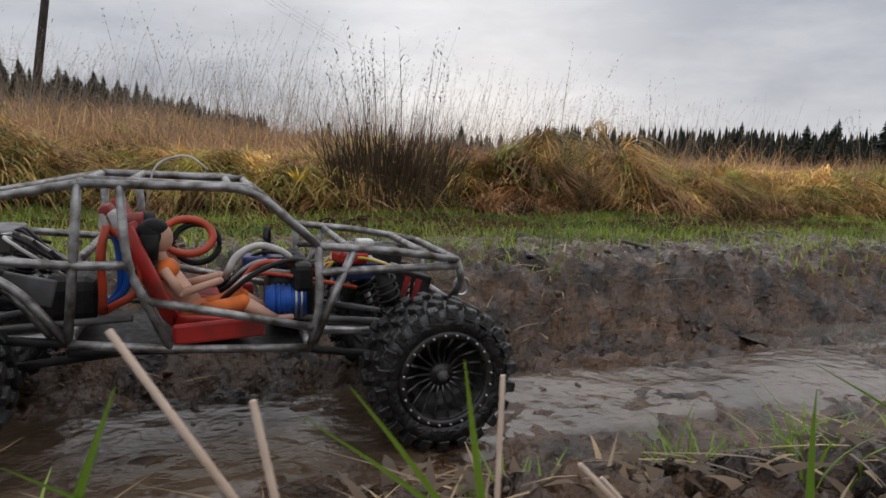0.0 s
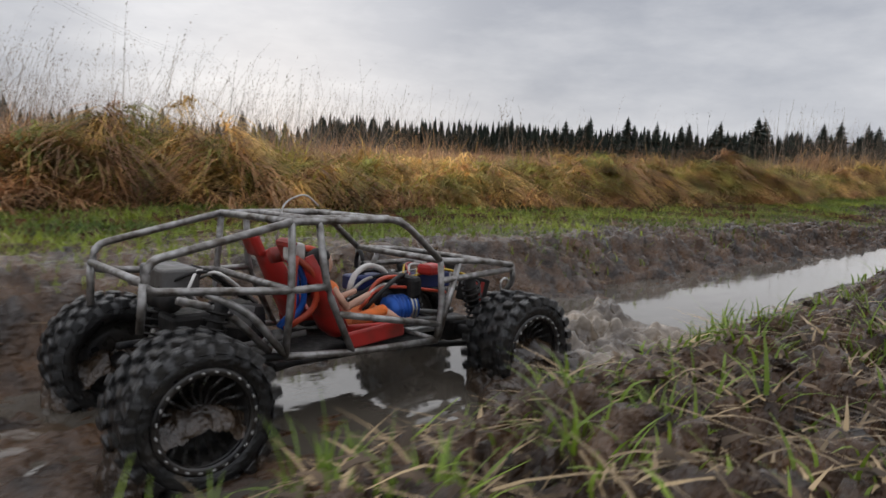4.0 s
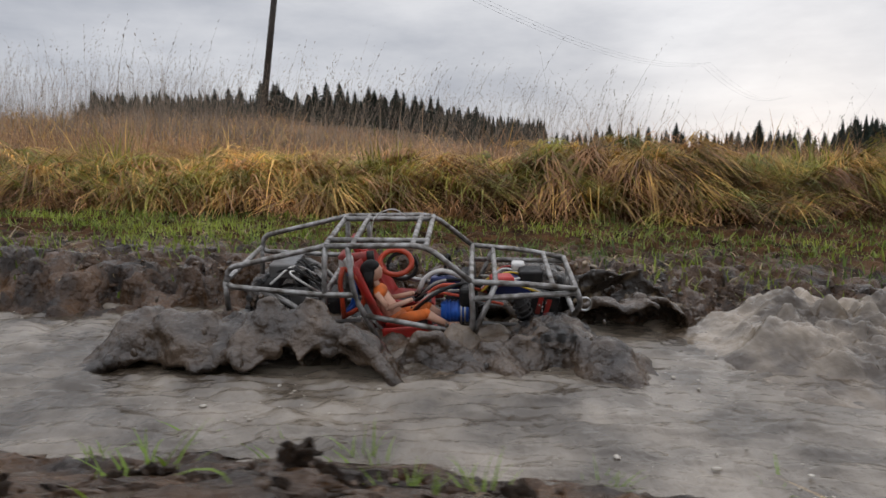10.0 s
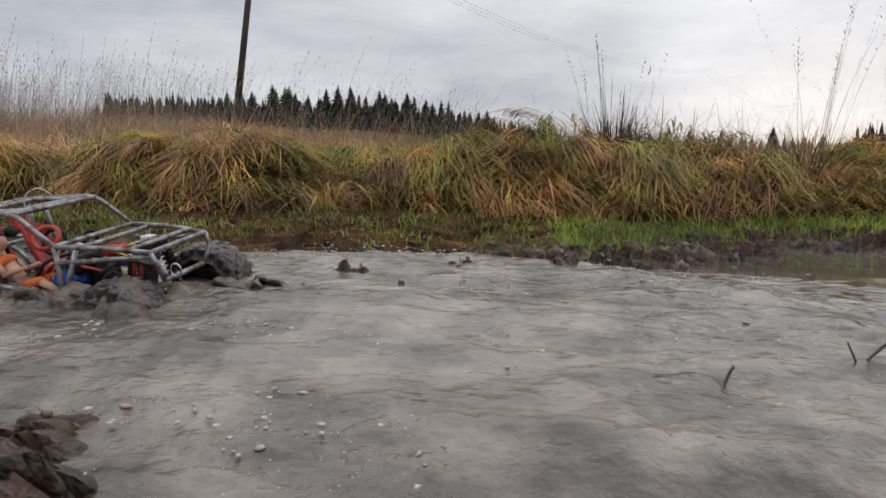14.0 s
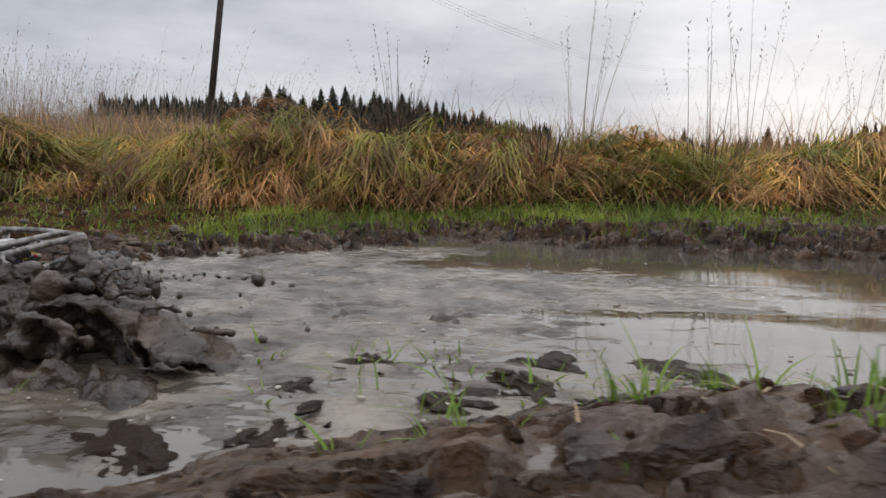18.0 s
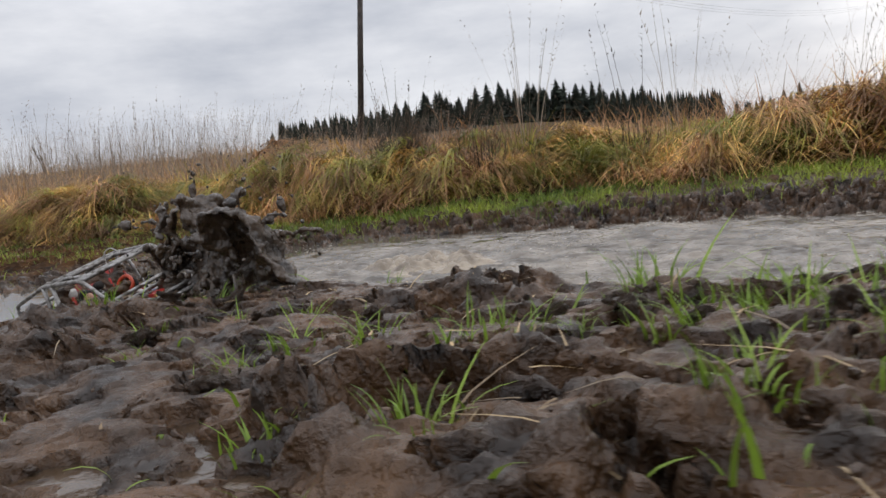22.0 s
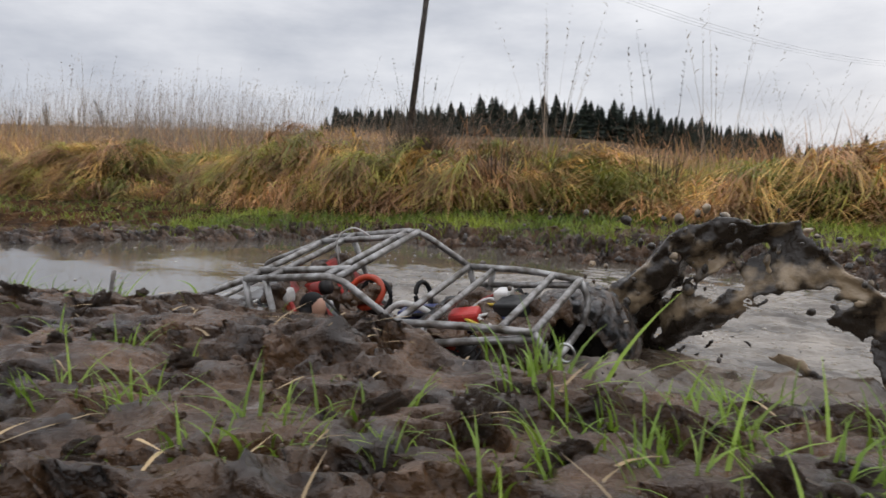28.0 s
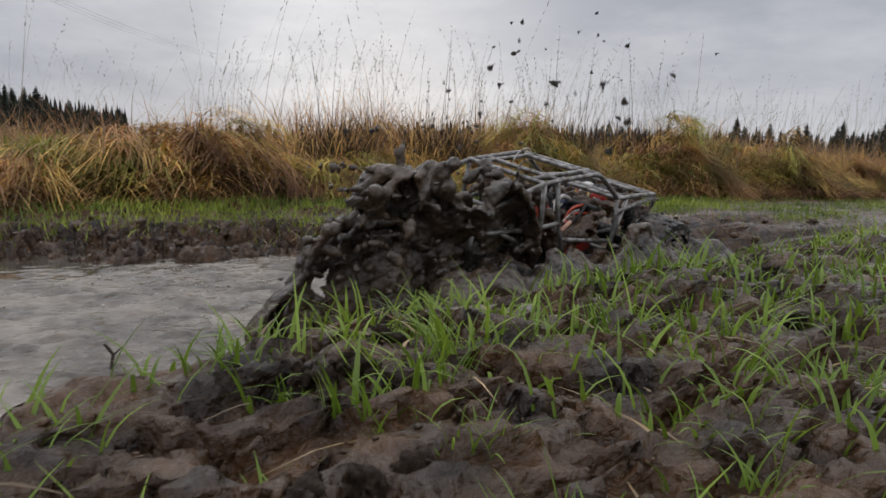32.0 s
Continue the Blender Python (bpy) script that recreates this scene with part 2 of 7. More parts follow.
# only the churned mud by the rut is wet
g_wet = gt.nodes.new("ShaderNodeMapRange")
g_wet.inputs["From Min"].default_value, g_wet.inputs["From Max"].default_value = 1.42, 1.8
g_bend = gt.nodes.new("ShaderNodeMapRange")
g_bend.inputs["From Min"].default_value, g_bend.inputs["From Max"].default_value = 3.9, 4.8
g_bend.inputs["To Min"].default_value, g_bend.inputs["To Max"].default_value = 0.0, 0.65
gt.links.new(g_sep.outputs["X"], g_bend.inputs["Value"])
g_off = gt.nodes.new("ShaderNodeMath")
g_off.operation = "SUBTRACT"
gt.links.new(g_sep.outputs["Y"], g_off.inputs[0])
gt.links.new(g_bend.outputs[0], g_off.inputs[1])
gt.links.new(g_off.outputs[0], g_wet.inputs["Value"])
g_dry = gt.nodes.new("ShaderNodeMix")
g_dry.inputs["B"].default_value = 0.9
gt.links.new(g_wet.outputs[0], g_dry.inputs["Factor"])
gt.links.new(g_b.inputs["Roughness"].links[0].from_socket, g_dry.inputs["A"])
gt.links.new(g_dry.outputs["Result"], g_b.inputs["Roughness"])
g_gloss = gt.nodes.new("ShaderNodeMapRange")
g_gloss.inputs["To Min"].default_value, g_gloss.inputs["To Max"].default_value = 0.46, 0.05
gt.links.new(g_wet.outputs[0], g_gloss.inputs["Value"])
gt.links.new(g_gloss.outputs[0], g_b.inputs["Specular IOR Level"])

# water: brown and cloudy, with a mirror-like skin and wind ripples
w = M["water"] = material("muddy_water", (0.075, 0.064, 0.050), 0.03, color2=(0.115, 0.098, 0.078), scale=2.2, rough2=0.08, detail=4, spec=0.9)
wt = w.node_tree
ww_tc, ww_n, ww_b = wt.nodes.new("ShaderNodeTexCoord"), wt.nodes.new("ShaderNodeTexNoise"), wt.nodes.new("ShaderNodeBump")
ww_m = wt.nodes.new("ShaderNodeMapping")
ww_m.inputs["Scale"].default_value = (1.0, 1.9, 1.0)
ww_n.inputs["Scale"].default_value, ww_n.inputs["Detail"].default_value = 11.0, 4.0
ww_b.inputs["Strength"].default_value, ww_b.inputs["Distance"].default_value = 1.0, 0.0006
wt.links.new(ww_tc.outputs["Object"], ww_m.inputs["Vector"])
wt.links.new(ww_m.outputs[0], ww_n.inputs["Vector"])
wt.links.new(ww_n.outputs["Fac"], ww_b.inputs["Height"])
wt.links.new(ww_b.outputs[0], wt.nodes["Principled BSDF"].inputs["Normal"])


# ---- noise and mesh tools ----
RNG = np.random.default_rng(7)
TABLE = RNG.random((256, 256))


def vnoise(x, y):
    xi, yi = np.floor(x).astype(int), np.floor(y).astype(int)
    fx, fy = x - xi, y - yi
    fx, fy = fx * fx * (3 - 2 * fx), fy * fy * (3 - 2 * fy)
    a, b = TABLE[xi % 256, yi % 256], TABLE[(xi + 1) % 256, yi % 256]
    c, d = TABLE[xi % 256, (yi + 1) % 256], TABLE[(xi + 1) % 256, (yi + 1) % 256]
    return (a * (1 - fx) + b * fx) * (1 - fy) + (c * (1 - fx) + d * fx) * fy


def fbm(x, y, octaves=4, gain=0.5):
    total, amp, norm = 0, 1.0, 0.0
    for k in range(octaves):
        total = total + amp * vnoise(x * 2 ** k + 17.3 * k, y * 2 ** k + 5.1 * k)
        norm, amp = norm + amp, amp * gain
    return total / norm


def smooth(a):
    a = np.clip(a, 0, 1)
    return a * a * (3 - 2 * a)


def mesh_quads(name, verts, quads, mat, shade=True):
    me = bpy.data.meshes.new(name)
    verts, quads = np.asarray(verts, np.float32), np.asarray(quads, np.int32)
    k = quads.shape[1]
    me.vertices.add(len(verts))
    me.vertices.foreach_set("co", verts.ravel())
    me.loops.add(quads.size)
    me.loops.foreach_set("vertex_index", quads.ravel())
    me.polygons.add(len(quads))
    me.polygons.foreach_set("loop_start", np.arange(0, quads.size, k, dtype=np.int32))
    me.polygons.foreach_set("use_smooth", np.full(len(quads), shade))
    me.materials.append(mat)
    me.update(calc_edges=True)
    me.validate()
    return me


def unit_ball():
    bm = bmesh.new()
    bmesh.ops.create_icosphere(bm, subdivisions=1, radius=1)
    v, f = np.array([q.co[:] for q in bm.verts]), np.array([[q.index for q in g.verts] for g in bm.faces])
    bm.free()
    return v, f


BALL_V, BALL_F = unit_ball()


def fused(name, centres, radii, mat, voxel, seed, rough=0.006, grain=1.0, extra=None):
    """Overlapping balls melted into one wet, lumpy skin."""
    c, r = np.asarray(centres, float).reshape(-1, 3), np.asarray(radii, float)
    n, m = len(c), len(BALL_V)
    rg = np.random.default_rng(seed + 500)
    squash = rg.uniform(0.6, 1.45, (n, 1, 3)) * (0.8 + 0.4 * rg.random((n, m, 1)))
    v = (BALL_V[None] * r[:, None, None] * squash + c[:, None, :]).reshape(-1, 3)
    f = (BALL_F[None] + (np.arange(n) * m)[:, None, None]).reshape(-1, 3)
    raw = mesh_quads("raw", v, f, mat) if n else bpy.data.meshes.new("raw")
    if extra:
        bm = bmesh.new()
        bm.from_mesh(raw)
        bm.from_mesh(extra)
        bm.to_mesh(raw)
        bm.free()
    ob = new("raw", raw)
    mod = ob.modifiers.new("melt", "REMESH")
    mod.mode, mod.voxel_size, mod.use_smooth_shade = "VOXEL", voxel, True
    deps = bpy.context.evaluated_depsgraph_get()
    me = bpy.data.meshes.new_from_object(ob.evaluated_get(deps))
    me.name = name
    bpy.data.objects.remove(ob)
    k = len(me.vertices)
    co, no = np.zeros(k * 3), np.zeros(k * 3)
    me.vertices.foreach_get("co", co)
    me.vertices.foreach_get("normal", no)
    co, no = co.reshape(-1, 3), no.reshape(-1, 3)
    a, b = (co[:, 0] + 0.6 * co[:, 1]) * grain + seed, (co[:, 2] + 0.8 * co[:, 1]) * grain + 3
    d = rough * (2.6 * (np.abs(2 * fbm(a * 24, b * 24, 3) - 1) - 0.3) + 2.4 * (fbm(a * 60, b * 60 + 7, 3) - 0.5))
    co += no * d[:, None]
    me.vertices.foreach_set("co", co.ravel())
    if not me.materials:
        me.materials.append(mat)
    for q in me.polygons:
        q.use_smooth = True
    me.update()
    return me


# ---- ground: one sheet out to the horizon ----
def far_shore(x):
    return np.interp(x, [-4, -1, -0.5, 1, 2, 2.6, 3.3, 4.0, 4.4, 5, 5.5, 6.3, 7, 8.1, 9.5], [1.12, 1.08, 1.1, 1.2, 1.21, 1.20, 1.22, 1.32, 1.62, 2.08, 1.96, 1.84, 1.78, 1.38, 1.25])


def near_shore(x):
    return np.interp(x, [-4, -0.8, 1.05, 1.6, 2, 2.4, 3.2, 3.55, 3.75, 3.9, 4.0, 4.4, 4.8, 5.2, 5.5, 5.7, 5.9, 6.2, 6.6, 8.1, 9.5], [0.76, 0.74, 0.86, 0.80, 0.69, 0.66, 0.68, 0.71, 0.74, 0.58, 0.46, 0.40, 0.66, 0.87, 0.88, 0.88, 0.75, 0.72, 0.80, 1.06, 1.1])


def field_line(x):
    return 2.52 + 0.22 * (fbm(np.asarray(x) * 1.3 + 3, np.asarray(x) * 0 + 2.2, 3) - 0.5) * 2


def mat_depth(x, y):
    """How deep the fallen grass lies: tussocks that end in a steep drooping face at the verge."""
    return smooth((y - field_line(x)) / 0.30) * smooth((9 - y) / 5) * (0.04 + 0.42 * fbm(x * 2.0 + 5, y * 2.6, 3) ** 2.0)


def height(x, y, lumps=1.0):
    x, y = np.broadcast_arrays(np.asarray(x, float), np.asarray(y, float))
    wob = 0.10 * (fbm(x * 2.3, y * 2.3 + 40, 3) - 0.5)
    fs, ns = far_shore(x) + wob, near_shore(x) - wob
    floor_z = np.interp(x, [-2.2, -1.6, -0.9, -0.2, 0.6, 1.5, 7.3, 8.6], [0.004, -0.003, 0.008, -0.022, -0.06, -0.12, -0.12, 0.0])
    z_far = np.interp(x, [-1.5, 0, 1, 2.5, 3.5, 4.5, 5.3, 6, 9], [0.125, 0.11, 0.095, 0.060, 0.020, 0.022, 0.040, 0.048, 0.085])
    z_near = np.interp(x, [-2, 1, 2, 2.8, 3.3, 3.7, 4.0, 4.6, 4.9, 5.4, 5.9, 6.6, 9], [0.085, 0.085, 0.07, 0.046, 0.052, 0.068, 0.012, 0.004, 0.066, 0.076, 0.095, 0.118, 0.125])
    z_verge = np.interp(x, [-2, 1, 2.5, 4.5, 5.5, 9], [0.07, 0.05, 0.03, 0.05, 0.09, 0.09])
    w_far = np.interp(x, [2.3, 3.2, 4.2, 4.7, 5.2], [0.17, 0.55, 0.55, 0.38, 0.30])
    bed = floor_z * smooth(np.minimum(y - ns, fs - y) / 0.16)
    z = np.where((y > ns) & (y < fs), bed, 0.0)
    z = np.where(y >= fs, z_far * smooth((y - fs) / w_far) + (z_verge - z_far) * smooth((y - fs - w_far) / 0.8), z)
    z = np.where(y <= ns, z_near * smooth((ns - y) / 0.21) + 0.006 * (ns > y), z)
    # lumps of trodden mud
    lump = 1 - np.abs(2 * fbm(x * 11, y * 11, 4) - 1) * 2.0
    fine = fbm(x * 26, y * 26 + 9, 3) - 0.5
    clod = np.abs(2 * fbm(x * 21 + 4, y * 21 + 70, 4, 0.62) - 1)
    pits = smooth((fbm(x * 15 + 50, y * 15 + 20, 4, 0.6) - 0.57) / 0.06)
    pits = np.maximum(pits, 0.8 * smooth((fbm(x * 27 + 5, y * 27 + 2, 3, 0.6) - 0.57) / 0.06))
    coarse = fbm(x * 3.1 + 8, y * 3.1, 3) - 0.5
    near_amt = smooth((ns + 0.05 - y) / 0.2)
    bank = np.exp(-((y - fs - 0.11) / 0.20) ** 2)
    strip = smooth((y - fs - 0.2) / 0.3)
    inside = 1 - np.clip(near_amt + smooth((y - fs) / 0.1), 0, 1)
    gentle = np.interp(x, [-1.3, -0.9, 0.4, 1.6, 2.6], [0.6, 0.45, 0.45, 0.7, 1.1])
    grit = fbm(x * 48 + 3, y * 48 + 31, 3, 0.6) - 0.5
    crust = 1 - np.abs(2 * fbm(x * 34 + 9, y * 34 + 3, 3, 0.6) - 1) * 2.2
    # trodden only along the track
    lumps = lumps * smooth((y + 0.7) / 0.4) * smooth((x + 3.6) / 0.8) * smooth((9.2 - x) / 0.8)
    # smooth greasy plates with torn edges
    jx, jy = x + 0.024 * (fbm(x * 52, y * 52 + 11, 3, 0.6) - 0.5), y + 0.024 * (fbm(x * 52 + 17, y * 52, 3, 0.6) - 0.5)
    level = 8 * fbm(jx * 12 + 31, jy * 16 + 6, 3, 0.55)
    plate = (np.floor(level) + smooth((level - np.floor(level) - 0.5) / 0.22)) / 8
    fine_level = 6 * fbm(jx * 30 + 7, jy * 38 + 13, 2, 0.6)
    flake = (np.floor(fine_level) + smooth((fine_level - np.floor(fine_level) - 0.5) / 0.3)) / 6
    pock = smooth((fbm(jx * 25 + 3, jy * 34 + 44, 3, 0.62) - 0.52) / 0.06)
    near_rough = np.interp(x, [0.8, 1.6, 5.9, 6.5], [1.0, 0.0, 0.0, 0.3]) + (0.50 + 0.75 * smooth((fbm(x * 3.6 + 21, y * 4.4 + 8, 3) - 0.40) / 0.2)) * np.interp(x, [0.8, 1.6, 5.9, 6.5], [0.0, 1.0, 1.0, 0.45])
    late = np.interp(x, [0.9, 1.8], [0.25, 1.0])
    near_soft = 0.035 * coarse * near_amt
    near_amt, bank, inside = near_amt * lumps, bank * lumps, inside * lumps
    z = z + near_soft
    z = z + near_amt * near_rough * ((1 - late) * (0.016 * (lump - 0.35) * (0.5 + fbm(x * 1.7, y * 1.7, 2)) + 0.016 * fine + 0.044 * (0.20 - clod) - 0.046 * pits + 0.012 * (crust - 0.3) + 0.020 * grit + 0.010) + late * (0.046 * (plate - 0.42) + 0.020 * (flake - 0.42) - 0.024 * pock + 0.014 * grit + 0.014 * (0.2 - clod) + 0.013))
    z = z + bank * gentle * (0.014 * lump + 0.012 * fine + 0.04 * (0.2 - clod) - 0.03 * pits + 0.06 * (plate - 0.5) - 0.02 * pock + 0.016 * grit) + strip * (0.014 * lump + 0.02 * coarse + 0.016 * fine - 0.014 * pits) * smooth((6 - y) / 3)
    z = z + inside * (0.012 * (lump - 0.4) + 0.008 * fine + 0.026 * (0.2 - clod)) * (0.5 + 0.5 * gentle)
    # the field: a slightly raised verge, then gently rising land with a hill to the left
    z = z + 0.6 * mat_depth(x, y)
    z = z + 0.05 * smooth((y - 4) / 8) * (fbm(x * 0.5, y * 0.5, 3))
    r = np.hypot(x, y)
    az = np.degrees(np.arctan2(-x, np.maximum(y, 1e-3)))
    hill = smooth((az + 10) / 20) * (y > 0)
    z = z - 0.22 * smooth((y - 3.6) / 7) * (1 - hill)
    z = z + hill * (8.5 * smooth((r - 40) / 230) + 0.75 * smooth((r - 3) / 16))
    return z


def axis_coords(lo, hi, step, reach, grow=1.22):
    a = list(np.arange(lo, hi + 1e-9, step))
    s, p = step, a[-1]
    while p < reach:
        s *= grow
        p += s
        a.append(p)
    s, p = step, a[0]
    while p > -reach:
        s *= grow
        p -= s
        a.insert(0, p)
    return np.array(a)


gx, gy = axis_coords(-2.3, 7.6, 0.0085, 1500), axis_coords(0.05, 1.1, 0.0052, 1500)
gx = np.concatenate([gx[gx < 4.7], np.arange(4.7, 6.9, 0.0055), gx[gx > 6.9]])
gy_far = axis_coords(1.1, 2.3, 0.0115, 1500, 1.12)
gy = np.concatenate([gy[gy < 1.099], gy_far[gy_far >= 1.099]])
GX, GY = np.meshgrid(gx, gy, indexing="ij")
GZ = height(GX, GY)
# torn lumps overhang a little
g_amt = 0.030 * smooth((1.25 - GY) / 0.3) * smooth((GY + 0.4) / 0.3)
g_sx, g_sy = g_amt * (fbm(GX * 13 + 60, GY * 13, 3) - 0.5), g_amt * (fbm(GX * 13, GY * 13 + 90, 3) - 0.5)
GX, GY = GX + g_sx, GY + g_sy
# and their fronts hang over the hollows
GY = GY - 0.7 * np.clip(GZ - height(GX, GY, 0.0), -0.03, 0.03) * np.interp(GX, [0.5, 1.8], [0.3, 1.0]) * smooth((2.3 - GY) / 0.3)
idx = np.arange(GX.size).reshape(GX.shape)
quads = np.stack([idx[:-1, :-1], idx[1:, :-1], idx[1:, 1:], idx[:-1, 1:]], -1).reshape(-1, 4)
ground = new("ground", mesh_quads("ground", np.stack([GX, GY, GZ], -1).reshape(-1, 3), quads, M["ground"]))
tagged(ground, "dark wet churned mud track beside a straw-coloured field", "ground", kind="structure")

# ---- water ----
wx, wy = np.linspace(-0.92, 9.2, 300), np.linspace(0.15, 2.5, 90)
WX, WY = np.meshgrid(wx, wy, indexing="ij")
WZ = 0.0014 * (fbm(WX * 4, WY * 7, 4) - 0.5) * smooth((WX - 1.2) / 2.5) + 0.0085 * (fbm(WX * 1.6 + 0.5 * WY + 9, WY * 4.2, 2) - 0.5) * smooth((WX - 4.2) / 0.8)
widx = np.arange(WX.size).reshape(WX.shape)
wq = np.stack([widx[:-1, :-1], widx[1:, :-1], widx[1:, 1:], widx[:-1, 1:]], -1).reshape(-1, 4)
water = new("water", mesh_quads("water", np.stack([WX, WY, WZ], -1).reshape(-1, 3), wq, M["water"]))
tagged(water, "brown muddy puddle water mirroring the grey sky", "water", kind="structure")


# ---- slurry: thin glossy mud standing in the hollows of the near bank ----
M["slick"] = material("wet_slurry", (0.045, 0.028, 0.016), 0.06, color2=(0.10, 0.066, 0.040), scale=9, rough2=0.2, bump=0.007, bump_scale=30, detail=7, spec=0.9)
sx, sy = np.linspace(-2.2, 7.4, 760), np.linspace(0.02, 1.12, 124)
SX, SY = np.meshgrid(sx, sy, indexing="ij")
S_RUT = smooth((-0.7 - SX) / 0.3) * smooth((SY - 0.79) / 0.05) * smooth((1.05 - SY) / 0.05)
SZ = height(SX, SY, 0.0) - 0.004 + 0.007 * S_RUT - 0.035 * smooth((0.49 - fbm(SX * 2.7 + 12, SY * 2.7 + 3, 3)) / 0.10) * (1 - 0.9 * S_RUT)
SZ = SZ + 0.002 + 0.005 * smooth((SX - 5.3) / 0.3) + 0.004 * smooth((-0.75 - SX) / 0.3) * smooth((SY - 0.78) / 0.06) * smooth((1.06 - SY) / 0.05) - 0.04 * smooth((1.2 - SX) / 0.3) * np.maximum(smooth((0.80 - SY) / 0.05), smooth((SY - 1.02) / 0.05)) + 0.009 * np.exp(-((SX - 6.05) / 0.3) ** 2) * smooth((SY - 0.45) / 0.1) - 0.007 * smooth((SX - 5.1) / 0.2) * smooth((6.2 - SX) / 0.2) * smooth((0.70 - SY) / 0.08)
s_idx = np.arange(SX.size).reshape(SX.shape)
s_q = np.stack([s_idx[:-1, :-1], s_idx[1:, :-1], s_idx[1:, 1:], s_idx[:-1, 1:]], -1).reshape(-1, 4)
tagged(new("slurry", mesh_quads("slurry", np.stack([SX, SY, SZ], -1).reshape(-1, 3), s_q, M["slick"])), "glossy brown slurry standing in the hollows of the bank", "mud", kind="structure")


# ---- grass ----
def blades(name, roots, length, width, heading, up, out, droop, mat, segs=4, twist=0.6):
    """Many blades in one mesh. Each rises from its root, leans towards its heading and droops; arrays have one entry a blade."""
    n = len(roots)
    s = np.linspace(0, 1, segs + 1)[None, :, None]
    d = np.stack([np.cos(heading), np.sin(heading), np.zeros(n)], 1)[:, None, :]
    ln = length[:, None, None]
    p = roots[:, None, :] + d * ln * (out[:, None, None] * (0.35 * s + 0.65 * s * s))
    p[:, :, 2:3] += ln * (up[:, None, None] * s - droop[:, None, None] * s ** 2.2)
    tw = heading + np.pi / 2 + (RNG.random(n) - 0.5) * 2 * twist
    side = np.stack([np.cos(tw), np.sin(tw), 0.2 * (RNG.random(n) - 0.5)], 1)[:, None, :]
    half = width[:, None, None] * 0.5 * (1 - 0.9 * s ** 2.0)
    v = np.stack([p - side * half, p + side * half], 2).reshape(-1, 3)
    base = (np.arange(n) * (segs + 1) * 2)[:, None]
    k = np.arange(segs)[None, :] * 2
    q = np.stack([base + k, base + k + 1, base + k + 3, base + k + 2], -1).reshape(-1, 4)
    return new(name, mesh_quads(name, v, q, mat))


def scatter(n, x0, x1, y0, y1, keep=None):
    x, y = RNG.uniform(x0, x1, n), RNG.uniform(y0, y1, n)
    if keep is not None:
        m = RNG.random(n) < keep(x, y)
        x, y = x[m], y[m]
    return np.stack([x, y, height(x, y) - 0.004], 1)


def u(n, a, b):
    return RNG.uniform(a, b, n)


def comb(r, bias=-1.5708, spread=1.0, scale=1.6):
    """Headings that lie together in swathes, on the whole towards the track."""
    return bias + (fbm(r[:, 0] * scale + 31, r[:, 1] * scale, 2) - 0.5) * 7 * spread + RNG.normal(0, 0.35, len(r))


def in_field(x, y):
    return smooth((y - field_line(x)) / 0.12)


def patch(x, y, scale, shift, lo, hi):
    return smooth((fbm(x * scale + shift, y * scale * 1.4 + shift, 3) - lo) / (hi - lo))


# ---- the field: matted, drooping autumn grass along its edge, upright grass behind ----
def lodged(name, n, x0, x1, y0, y1, mat, keep, lmin, lmax, wmin, wmax, label, per=20):
    """Locks of fallen grass: each lock's blades lie one way, hang over the mat and splay a little at their tips."""
    c = scatter(n // per, x0, x1, y0, y1, lambda x, y: in_field(x, y) * keep(x, y))
    head = comb(c, spread=0.8, scale=0.9) + RNG.normal(0, 0.25, len(c))
    size, flat = u(len(c), 0.75, 1.2), u(len(c), 0.0, 1.0)
    r, head, size, flat = (np.repeat(a, per, axis=0) for a in (c, head, size, flat))
    k = len(r)
    r[:, 0] += RNG.normal(0, 0.035, k)
    r[:, 1] += RNG.normal(0, 0.025, k)
    r[:, 2] = height(r[:, 0], r[:, 1]) + mat_depth(r[:, 0], r[:, 1]) * 0.45 * RNG.random(k)
    up = 0.16 + 0.5 * flat + u(k, -0.15, 0.2)
    ob = blades(name, r, u(k, lmin, lmax) * size, u(k, wmin, wmax), head + RNG.normal(0, 0.42, k), up, 0.55 + 0.4 * (1 - flat) + u(k, -0.1, 0.1), up * u(k, 0.7, 1.2) + u(k, 0.02, 0.22), mat, segs=6)
    return tagged(ob, label, "grass", kind="stuff")


lodged("straw_grass", 26000, -4, 12, 2.35, 3.7, M["straw"], lambda x, y: 0.12 + 0.88 * patch(x, y, 1.3, 3, 0.42, 0.6), 0.14, 0.36, 0.004, 0.008, "matted straw-coloured grass drooping at the field's edge")
lodged("rusty_grass", 24000, -4, 12, 2.35, 3.6, M["rust"], lambda x, y: np.maximum(0.85 * patch(x, y, 1.1, 11, 0.44, 0.58), 0.55 * smooth((field_line(x) + 0.16 - y) / 0.1)), 0.14, 0.36, 0.004, 0.008, "flattened rust-brown grass at the field's edge")
lodged("olive_grass", 34000, -4, 12, 2.35, 3.8, M["olive"], lambda x, y: (0.12 + 0.88 * patch(x, y, 1.2, 23, 0.42, 0.56)) * (0.45 + 0.55 * smooth((y - field_line(x) - 0.1) / 0.2)), 0.13, 0.34, 0.004, 0.008, "olive-green grass mixed into the dry field edge")


